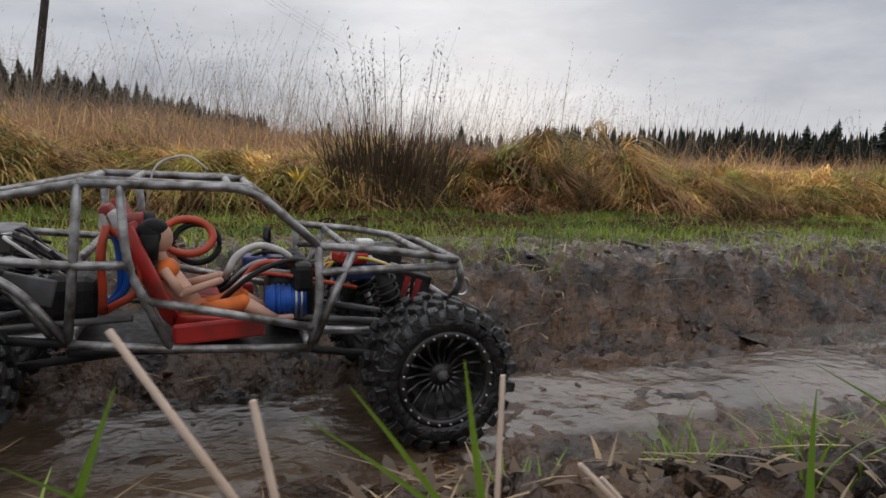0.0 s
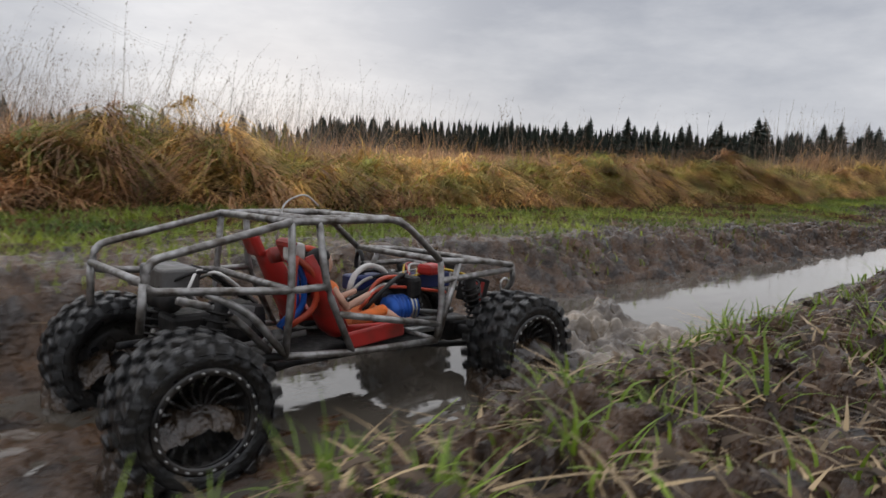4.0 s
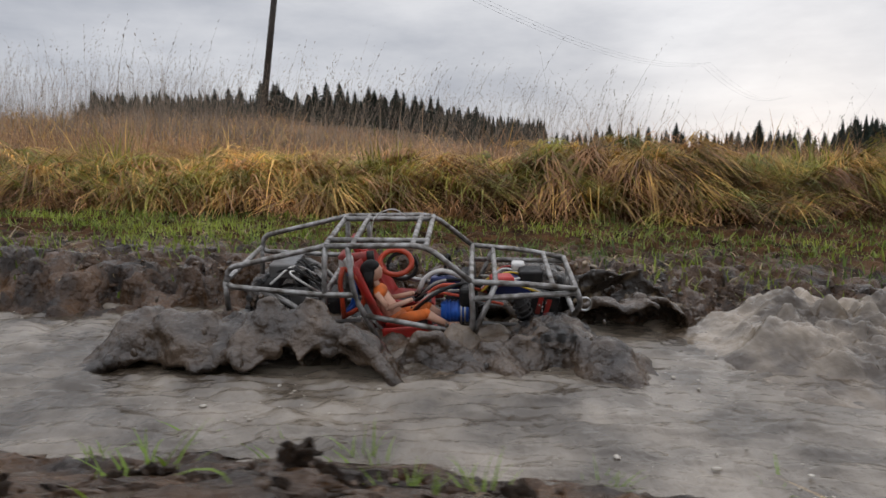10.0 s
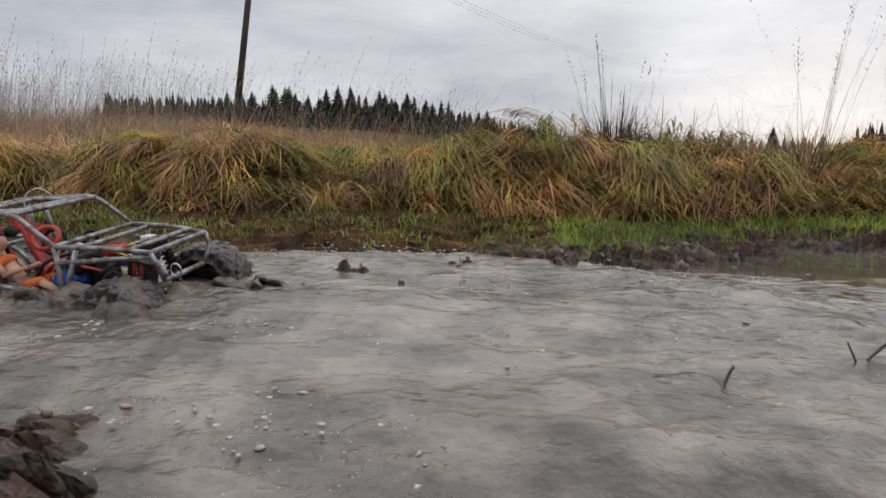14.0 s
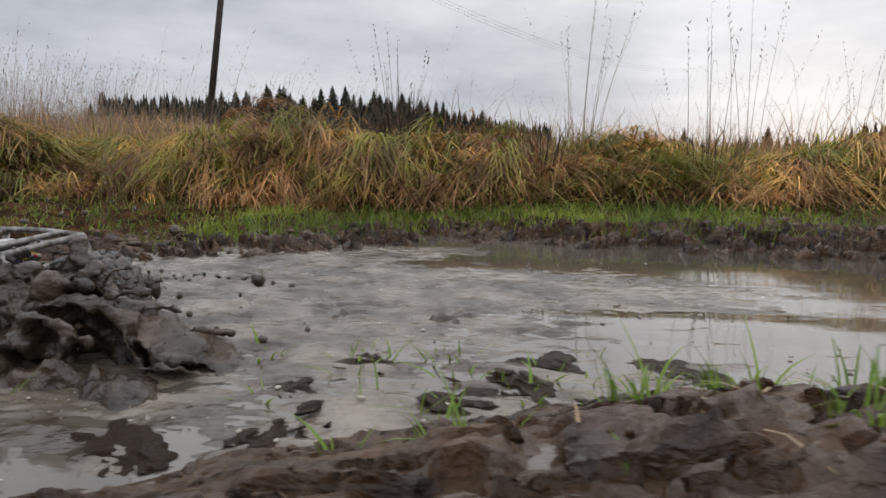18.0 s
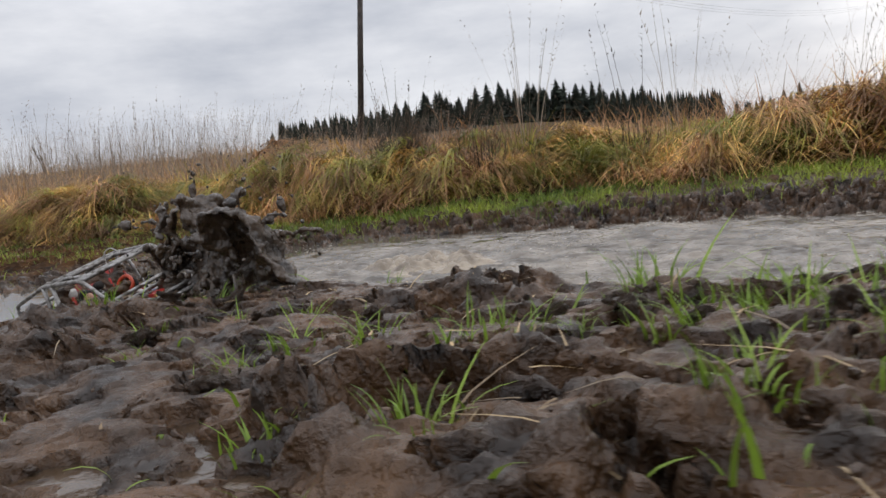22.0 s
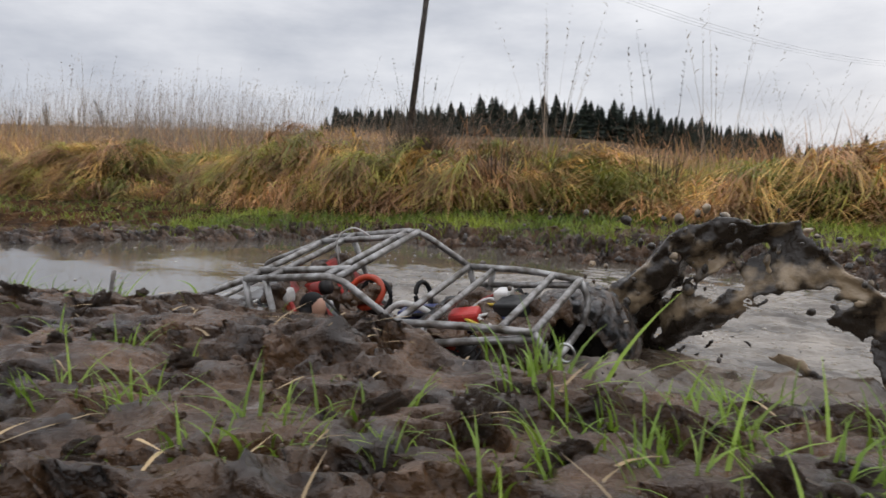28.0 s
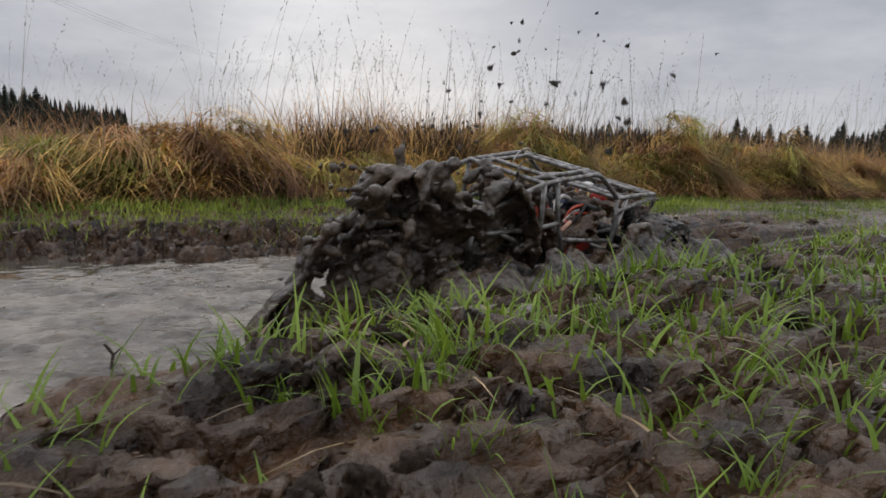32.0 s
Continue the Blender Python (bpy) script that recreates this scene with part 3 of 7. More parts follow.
# tussocks: long blades that spring from one foot, arch over and hang down on all sides
def tussocks(name, n, per, mat, keep, lo, hi, lmin, lmax, label):
    x = RNG.uniform(-4.2, 12.5, n)
    y = field_line(x) + lo + (hi - lo) * RNG.random(n) ** 1.3
    m = RNG.random(n) < keep(x, y)
    x, y = x[m], y[m]
    k = len(x)
    size, lean, way = u(k, 0.6, 1.25), u(k, 0.1, 1.3), RNG.choice([-0.3, 0.1, 3.3, -1.5, -0.6], k) + RNG.normal(0, 0.45, k)
    x, y, size, lean, way = (np.repeat(q, per) for q in (x, y, size, lean, way))
    k = len(x)
    a, rad = u(k, 0, 6.28), np.sqrt(RNG.random(k)) * 0.07 * size
    x, y = x + np.cos(a) * rad, y + np.sin(a) * rad
    hd = np.arctan2(np.sin(a) + 1.5 * lean * np.sin(way), np.cos(a) + 1.5 * lean * np.cos(way)) + RNG.normal(0, 0.22, k)
    root = np.stack([x, y, height(x, y) - 0.01], 1)
    up = u(k, 0.55, 1.05)
    ob = blades(name, root, u(k, lmin, lmax) * size, u(k, 0.0035, 0.0075), hd, up, u(k, 0.6, 1.1), up * u(k, 0.6, 1.1), mat, segs=7)
    return tagged(ob, label, "grass", kind="stuff")


tussocks("tussock_grass", 1500, 52, M["olive"], lambda x, y: 0.25 + 0.75 * patch(x, y, 1.0, 23, 0.40, 0.54), 0.14, 1.1, 0.15, 0.36, "olive-green tussocks arching over at the field's edge")
tussocks("tussock_grass", 620, 52, M["straw"], lambda x, y: 0.10 + 0.90 * patch(x, y, 1.1, 3, 0.44, 0.58), 0.10, 1.4, 0.15, 0.38, "straw-coloured tussocks arching over at the field's edge")
tussocks("tussock_grass", 900, 52, M["rust"], lambda x, y: 0.20 + 0.80 * patch(x, y, 1.2, 11, 0.42, 0.56), 0.03, 0.5, 0.12, 0.30, "rust-brown tussocks arching over at the field's edge")
tussocks("tussock_grass", 700, 52, M["russet"], lambda x, y: 0.3 + 0.7 * patch(x, y, 0.9, 37, 0.42, 0.56), 0.5, 1.7, 0.18, 0.40, "russet tussocks behind the field's edge")


# long swathes combed down over the field's edge, with dark hollows under them
def draped(name, locks, per, mat, label, lo=0.0, hi=0.28):
    x = RNG.uniform(-4, 12, locks)
    y = field_line(x) + RNG.uniform(lo, hi, locks)
    way = -1.5708 + (fbm(x * 1.4 + 71, y * 2.1, 2) - 0.5) * 9.0 + RNG.normal(0, 0.6, locks)
    lift, size = RNG.uniform(0.3, 1.0, locks), RNG.uniform(0.7, 1.35, locks)
    x, y, way, lift, size = (np.repeat(a, per) for a in (x, y, way, lift, size))
    k = len(x)
    x, y = x + RNG.normal(0, 0.03, k), y + RNG.normal(0, 0.02, k)
    r = np.stack([x, y, height(x, y) + 0.03 + mat_depth(x, y) * 0.7 * lift], 1)
    up = u(k, 0.1, 0.5)
    ob = blades(name, r, u(k, 0.16, 0.36) * size, u(k, 0.003, 0.007), way + RNG.normal(0, 0.24, k), up, u(k, 0.75, 1.0), up + u(k, 0.10, 0.42), mat, segs=7)
    return tagged(ob, label, "grass", kind="stuff")


draped("draped_grass", 420, 34, M["rust"], "rust-brown swathes of grass hanging over the field's edge", 0.10, 0.36)
draped("draped_grass", 380, 34, M["straw"], "straw-coloured swathes of grass hanging over the field's edge", 0.12, 0.6)
draped("draped_grass", 380, 34, M["olive"], "olive swathes of grass combed flat at the field's edge", 0.15, 0.65)

# a thatch of dead leaves under it all
for key, n in (("rust", 26000), ("straw", 9000), ("olive", 9000)):
    r = scatter(n, -4, 12, 2.32, 4.2, lambda x, y: smooth((y - field_line(x) + 0.04) / 0.1))
    k = len(r)
    r[:, 2] += 0.3 * mat_depth(r[:, 0], r[:, 1]) * RNG.random(k)
    tagged(blades("thatch", r, u(k, 0.06, 0.20), u(k, 0.003, 0.007), u(k, 0, 6.28), u(k, 0.1, 0.9), u(k, 0.4, 1.0), u(k, 0.2, 0.8), M[key], segs=4), "tangled dead thatch under the standing grass", "grass", kind="stuff")


def upright(name, n, x0, x1, y0, y1, mat, lmin, lmax, wmin, wmax, label, keep=None):
    r = scatter(n, x0, x1, y0, y1, keep)
    k = len(r)
    ob = blades(name, r, u(k, lmin, lmax), u(k, wmin, wmax), u(k, 0, 6.28), u(k, 0.75, 1.0), u(k, 0.15, 0.8), u(k, 0.1, 0.5), mat, segs=4)
    return tagged(ob, label, "grass", kind="stuff")


upright("field_grass", 46000, -10, 18, 3.15, 8, M["russet"], 0.24, 0.46, 0.0025, 0.0055, "upright russet autumn grass in the field")
upright("field_grass", 12000, -9, 20, 3.1, 9, M["straw"], 0.24, 0.44, 0.003, 0.006, "upright straw-coloured autumn grass in the field", lambda x, y: patch(x, y, 0.4, 7, 0.4, 0.6))
upright("field_grass", 34000, -30, 45, 8, 26, M["russet"], 0.35, 0.75, 0.008, 0.018, "pale straw-coloured grass far out in the field")
upright("field_grass", 12000, -30, 45, 8, 26, M["straw"], 0.35, 0.7, 0.008, 0.018, "brownish grass far out in the field", lambda x, y: patch(x, y, 0.15, 5, 0.4, 0.6))
upright("field_grass", 26000, -80, 110, 26, 80, M["russet"], 0.5, 1.3, 0.025, 0.06, "pale grass on the far field")

upright("tall_grass", 5200, 7.0, 13, 2.85, 3.7, M["russet"], 0.30, 0.58, 0.003, 0.006, "tall russet grass standing thick at the field's edge", lambda x, y: smooth((x - 7.0) / 0.5) * (0.25 + 0.75 * patch(x, y, 1.6, 5, 0.4, 0.55)))
upright("tall_grass", 3800, 7.0, 13, 2.8, 3.6, M["straw"], 0.26, 0.52, 0.003, 0.006, "tall straw-coloured grass standing thick at the field's edge", lambda x, y: smooth((x - 7.0) / 0.5) * (0.25 + 0.75 * patch(x, y, 1.6, 25, 0.4, 0.55)))

# thin flowering stalks that stand up against the sky
def stalks(name, n, x0, x1, y0, y1, lmin, lmax, width, label, keep=None):
    r = scatter(n, x0, x1, y0, y1, keep)
    k = len(r)
    ln, hd, out = lmin + (lmax - lmin) * RNG.random(k) ** 1.7, u(k, -0.9, 0.9) + np.where(RNG.random(k) < 0.75, 0.0, 3.14), u(k, 0.04, 0.5)
    droop = u(k, 0.0, 0.12)
    tagged(blades(name, r, ln, np.full(k, width), hd, np.ones(k), out, droop, M["stalk"], segs=4), label, "grass", kind="stuff")
    # seed heads: wisps along the top fifth of each stalk
    reps = 5
    s = np.tile(np.linspace(0.80, 1.0, reps), k)
    rr, l2, h2, o2, d2 = (np.repeat(a, reps, axis=0) for a in (r, ln, hd, out, droop))
    top = rr.copy()
    top[:, 0] += np.cos(h2) * l2 * o2 * (0.35 * s + 0.65 * s * s)
    top[:, 1] += np.sin(h2) * l2 * o2 * (0.35 * s + 0.65 * s * s)
    top[:, 2] += l2 * (s - d2 * s ** 2.2)
    m = len(top)
    tagged(blades("seed_heads", top, u(m, 0.02, 0.05), np.full(m, width * 1.5), h2 + u(m, -1.0, 1.0), u(m, 0.4, 1.0), u(m, 0.3, 0.9), u(m, 0.0, 0.6), M["stalk"], segs=2), "feathery pale seed heads on thin grass stalks", "grass", kind="stuff")


stalks("grass_stalks", 1500, -7, 3, 2.9, 6, 0.38, 0.72, 0.0016, "thin dry flowering grass stalks above the field", lambda x, y: 0.1 + 0.9 * patch(x, y, 0.5, 2, 0.4, 0.6))
stalks("grass_stalks", 900, -6, 13, 3.0, 7, 0.36, 0.66, 0.0016, "thin dry flowering grass stalks above the field", lambda x, y: 0.15 + 0.85 * patch(x, y, 0.6, 9, 0.48, 0.62))
stalks("grass_stalks", 17000, -17, 4, 5.5, 13, 0.45, 1.25, 0.0040, "thin dry flowering grass stalks above the field", lambda x, y: 0.2 + 0.8 * patch(x, y, 0.3, 4, 0.4, 0.6))
stalks("grass_stalks", 520, 6.0, 15, 2.9, 6, 0.42, 0.72, 0.0015, "tall dry flowering grass stalks above the field", lambda x, y: 0.3 + 0.7 * patch(x, y, 0.6, 1, 0.4, 0.6))

stalks("grass_stalks", 620, 7.0, 13, 2.85, 4.2, 0.55, 0.95, 0.0026, "tall dry flowering grass stalks above the field", lambda x, y: 0.2 + 0.8 * patch(x, y, 0.9, 7, 0.4, 0.6))

# short green grass on the strip between rut and field
def on_strip(x, y):
    return (0.35 * smooth((y - far_shore(x) - 0.03) / 0.08) + 0.65 * smooth((y - far_shore(x) - 0.14) / 0.2)) * smooth((field_line(x) + 0.10 - y) / 0.12) * np.interp(x, [-3, 0.8, 1.6, 3.0, 4.4, 5.2, 9], [1, 0.8, 0.5, 0.3, 0.35, 0.55, 0.7])


r = scatter(200000, -3.5, 11, 1.2, 2.7, lambda x, y: on_strip(x, y) * (0.1 + 0.9 * patch(x, y, 2.2, 6, 0.38, 0.56)))
k = len(r)
tagged(blades("short_grass", r, u(k, 0.018, 0.05), u(k, 0.002, 0.0042), u(k, 0, 6.28), u(k, 0.6, 1), u(k, 0.2, 0.8), u(k, 0.0, 0.4), M["verge"], segs=2), "short bright green grass on the verge", "grass", kind="stuff")
r = scatter(26000, -3.5, 11, 1.15, 2.6, lambda x, y: smooth((y - far_shore(x) - 0.08) / 0.12) * (0.3 + 0.7 * patch(x, y, 3, 4, 0.4, 0.6)))
k = len(r)
tagged(blades("dead_grass", r, u(k, 0.03, 0.10), u(k, 0.0015, 0.003), u(k, 0, 6.28), u(k, 0.1, 0.45), u(k, 0.7, 1), u(k, 0.1, 0.3), M["litter"], segs=3), "flattened dead straw on the muddy verge", "grass", kind="stuff")

# crumbs and clods of mud lying on the banks
def crumbs(n, x0, x1, y0, y1, smin, smax, keep, label):
    bm = bmesh.new()
    bmesh.ops.create_icosphere(bm, subdivisions=1, radius=1)
    base = np.array([q.co[:] for q in bm.verts])
    tri = np.array([[q.index for q in f.verts] for f in bm.faces])
    bm.free()
    r = scatter(n, x0, x1, y0, y1, keep)
    k, m = len(r), len(base)
    size = smin + (smax - smin) * RNG.random(k) ** 3
    v = base[None] * (0.65 + 0.7 * RNG.random((k, m, 1))) * size[:, None, None] * RNG.uniform(0.5, 1.3, (k, 1, 3)) * np.array([1, 1, 0.7])
    a = u(k, 0, 6.28)
    c, s = np.cos(a)[:, None], np.sin(a)[:, None]
    v = np.stack([v[..., 0] * c - v[..., 1] * s, v[..., 0] * s + v[..., 1] * c, v[..., 2]], -1) + r[:, None, :] + np.array([0, 0, 0.004])
    f = (tri[None] + (np.arange(k) * m)[:, None, None]).reshape(-1, 3)
    return tagged(new("mud_crumbs", mesh_quads("mud_crumbs", v.reshape(-1, 3), f, M["mud"])), label, "mud", kind="stuff")


crumbs(9000, -2.2, 7.4, -0.05, 1.0, 0.002, 0.0055, lambda x, y: smooth((near_shore(x) + 0.05 - y) / 0.08) * (0.2 + 0.8 * patch(x, y, 4, 9, 0.4, 0.6)), "wet brown crumbs and clods of mud on the near bank")
crumbs(6000, -2.4, 9, 1.0, 2.3, 0.003, 0.009, lambda x, y: np.exp(-((y - far_shore(x) - 0.12) / 0.16) ** 2), "wet brown clods along the far bank of the rut")
crumbs(1500, 4.2, 9, 1.3, 2.4, 0.006, 0.022, lambda x, y: np.exp(-((y - far_shore(x) - 0.24) / 0.10) ** 2), "torn lumps of wet mud under the lip of the verge")

# larger torn clods on the near bank
def clod_lump(seed):
    rg = np.random.default_rng(seed)
    c = rg.normal(0, 1, (26, 3)) * np.array([0.55, 0.45, 0.24])
    r = rg.uniform(0.16, 0.46, 26)
    return fused("mud_clod", c, r, M["mud"], 0.06, seed, 0.16, 0.07)


LUMPS = [clod_lump(i + 1) for i in range(7)]
lump_rng = random.Random(21)


def mud_clods(n, x0, x1, y0, y1, smin, smax):
    for i in range(n):
        x = lump_rng.uniform(x0, x1)
        y = lump_rng.uniform(y0, min(y1, float(near_shore(x)) + 0.02))
        sz = smin + (smax - smin) * lump_rng.random() ** 2
        ob = new("mud_clod", lump_rng.choice(LUMPS))
        ob.matrix_world = pose(x, y, float(height(x, y)) - sz * 0.05, lump_rng.uniform(-25, 25), lump_rng.uniform(-25, 25), lump_rng.uniform(0, 360)) @ Matrix.Diagonal((sz, sz, sz, 1))
        tagged(ob, "torn wet clod of brown mud on the bank", "mud clod", group="mud clods on the bank")


mud_clods(46, 4.85, 6.5, 0.15, 0.6, 0.010, 0.022)
mud_clods(30, 0.6, 3.2, 0.35, 0.8, 0.008, 0.018)
mud_clods(22, -2.0, 0.2, 0.4, 0.75, 0.008, 0.018)
mud_clods(18, 6.4, 7.3, 0.1, 0.6, 0.008, 0.018)
for x, y, z, sz in ((5.41, 0.64, 0.080, 0.030), (5.45, 0.66, 0.072, 0.028), (5.36, 0.66, 0.068, 0.022), (5.05, 0.66, 0.04, 0.026), (4.55, 0.72, -0.008, 0.022)):
    ob = new("mud_clod", lump_rng.choice(LUMPS))
    ob.matrix_world = pose(x, y, z, 8, -12, lump_rng.uniform(0, 360)) @ Matrix.Diagonal((sz, sz, sz * 1.2, 1))
    tagged(ob, "large ragged wet clod of mud at the water's edge", "mud clod", group="mud clods on the bank")

# litter of straw and a thin growth of grass on the near bank
r = scatter(14000, -2.6, 8.4, -0.2, 1.0, lambda x, y: smooth((near_shore(x) - 0.02 - y) / 0.1) * np.interp(x, [-1, 1, 2, 3, 5, 6.2, 7], [1, 0.7, 0.2, 0.04, 0.03, 0.07, 0.4]) * (0.25 + 0.75 * patch(x, y, 2.5, 8, 0.4, 0.6)))
k = len(r)
r[:, 2] += 0.006
tagged(blades("straw_litter", r, u(k, 0.03, 0.12), u(k, 0.0018, 0.004), u(k, 0, 6.28), u(k, 0.02, 0.3), u(k, 0.8, 1), u(k, 0.0, 0.25), M["litter"], segs=3), "wet dead straw trodden into the mud", "grass", kind="stuff")
r = scatter(80000, -2.6, 8.5, -0.1, 0.9, lambda x, y: smooth((near_shore(x) - 0.05 - y) / 0.1) * np.interp(x, [-2, 0, 1.2, 2, 3, 5, 6.1, 6.35, 9], [0.45, 0.45, 0.25, 0.05, 0, 0.0, 0.02, 0.5, 0.8]) * patch(x, y, 2.6, 14, np.interp(x, [6.0, 6.4], [0.40, 0.30]), np.interp(x, [6.0, 6.4], [0.56, 0.46])))
k = len(r)
tagged(blades("bank_grass", r, u(k, 0.02, 0.062), u(k, 0.002, 0.0046), u(k, 0, 6.28), u(k, 0.6, 1), u(k, 0.2, 0.9), u(k, 0.05, 0.6), M["green"], segs=4), "fresh green grass growing on the muddy bank", "grass", kind="stuff")


# ---- grass tufts that stand alone on the near bank and in the shallow water ----
def tuft_mesh(count, lmin, lmax, spread):
    a, rad = u(count, 0, 6.28), np.sqrt(RNG.random(count)) * spread
    root = np.stack([np.cos(a) * rad, np.sin(a) * rad, np.full(count, -0.012)], 1)
    ob = blades("blades", root, u(count, lmin, lmax), u(count, 0.0018, 0.0038), a + RNG.normal(0, 0.9, count), u(count, 0.65, 1.05), u(count, 0.1, 0.95), u(count, 0.0, 0.55), M["green"], segs=5)
    me = ob.data
    bpy.data.objects.remove(ob)
    return me


TUFTS = [tuft_mesh(14, 0.02, 0.055, 0.02), tuft_mesh(22, 0.02, 0.065, 0.03), tuft_mesh(32, 0.025, 0.075, 0.04), tuft_mesh(9, 0.025, 0.06, 0.014), tuft_mesh(44, 0.02, 0.06, 0.055), tuft_mesh(6, 0.03, 0.075, 0.01)]
tuft_rng = random.Random(5)


def tufts(places, sizes, label, grow=1.0):
    for x, y in places:
        k = tuft_rng.choice(sizes)
        ob = new("grass_tuft", TUFTS[k])
        s = grow * tuft_rng.uniform(0.6, 1.15)
        z = max(float(height(x, y)), -0.004)
        ob.matrix_world = pose(x, y, z, 0, 0, tuft_rng.uniform(0, 360)) @ Matrix.Diagonal((s, s, s, 1))
        tagged(ob, label, "grass tuft", group="grass tufts on the muddy bank")


tufts([(-1.33, 0.62), (-1.35, 0.72), (-1.06, 0.70), (-1.17, 0.66), (-1.66, 0.70), (-1.88, 0.66), (-1.43, 0.56), (-1.23, 0.68), (-1.62, 0.62), (-1.44, 0.66), (-1.38, 0.64), (-0.75, 0.68), (-1.04, 0.62), (-0.96, 0.56), (-1.06, 0.58), (-0.81, 0.61), (-0.90, 0.45), (-0.44, 0.6), (-1.15, 0.52), (-0.98, 0.50)], (1, 2, 4), "bright green grass tuft with long blades on the bank")
tufts([(0.73, 0.62), (0.76, 0.55), (0.62, 0.58), (0.55, 0.66), (1.64, 0.74), (1.33, 0.80), (1.43, 0.72), (2.3, 0.62), (1.4, 0.57), (1.3, 0.6), (0.95, 0.7), (1.96, 0.70), (2.02, 0.65), (1.73, 0.53), (1.52, 0.55), (1.39, 0.53), (2.41, 0.68), (2.03, 0.76), (2.12, 0.72), (2.2, 0.70), (1.8, 0.68), (2.24, 0.60), (2.56, 0.68)], (0, 1, 3), "small green grass tuft at the puddle's muddy edge")
tufts([(3.3, 0.86), (3.14, 0.92), (3.78, 0.86), (3.44, 0.62), (3.58, 0.58), (4.51, 0.80), (4.61, 0.84), (4.95, 0.9), (5.1, 0.88), (4.85, 0.86), (4.99, 0.84), (4.67, 0.98), (4.77, 0.99), (4.81, 0.98), (4.9, 0.96), (4.92, 0.94), (4.94, 0.97), (5.03, 0.93), (4.45, 0.88), (4.95, 0.72), (4.52, 0.63), (3.3, 1.0), (3.5, 0.92), (3.79, 0.92), (3.24, 0.95), (4.55, 0.98), (4.63, 0.97), (5.12, 0.95)], (0, 3, 5), "sparse green grass blades standing in shallow water", 1.25)
tufts([(5.23, 0.57), (5.3, 0.57), (5.42, 0.45), (5.5, 0.5), (5.59, 0.49), (5.67, 0.49), (5.46, 0.37), (5.63, 0.31), (5.83, 0.32), (5.92, 0.36), (5.99, 0.37), (6.08, 0.38), (6.12, 0.40), (5.75, 0.15), (5.86, 0.14), (5.99, 0.15), (6.03, 0.18), (6.08, 0.19), (5.81, 0.09), (5.74, 0.37)], (0, 1, 2), "green grass tuft in lumpy wet mud", 0.8)
tufts([(5.65, 0.38), (5.85, 0.34), (5.88, 0.40), (5.95, 0.41), (6.03, 0.42), (6.09, 0.46), (6.14, 0.42), (5.99, 0.49), (6.15, 0.4), (6.22, 0.47), (6.41, 0.47), (6.29, 0.3), (6.43, 0.42), (6.52, 0.46), (6.26, 0.46), (6.45, 0.37), (6.56, 0.48), (6.61, 0.48), (6.7, 0.47), (6.82, 0.48), (6.69, 0.37), (6.53, 0.24), (6.91, 0.4), (6.6, 0.3), (6.48, 0.44), (6.66, 0.42), (6.76, 0.44)], (1, 2, 4), "thick bright green grass tuft on the bank")


edge_rng = random.Random(31)
tufts([(edge_rng.uniform(-1.0, 0.55), edge_rng.uniform(0.46, 0.74)) for i in range(34)], (1, 2, 4), "bright green grass tuft with long blades on the bank")
tufts([(edge_rng.uniform(6.0, 7.2), edge_rng.uniform(0.22, 0.62)) for i in range(24)], (1, 2, 4), "thick bright green grass tuft on the bank")
tufts([(x, float(near_shore(x)) - edge_rng.uniform(0.08, 0.18)) for x in (edge_rng.uniform(5.0, 6.3) for i in range(22))], (0, 1, 2), "green grass tuft at the water's edge")


# ---- tall weed clumps in the field ----
def empty(name, m):
    ob = new(name)
    ob.matrix_world = m
    return ob


def under(ob, parent):
    ob.parent = parent
    return ob


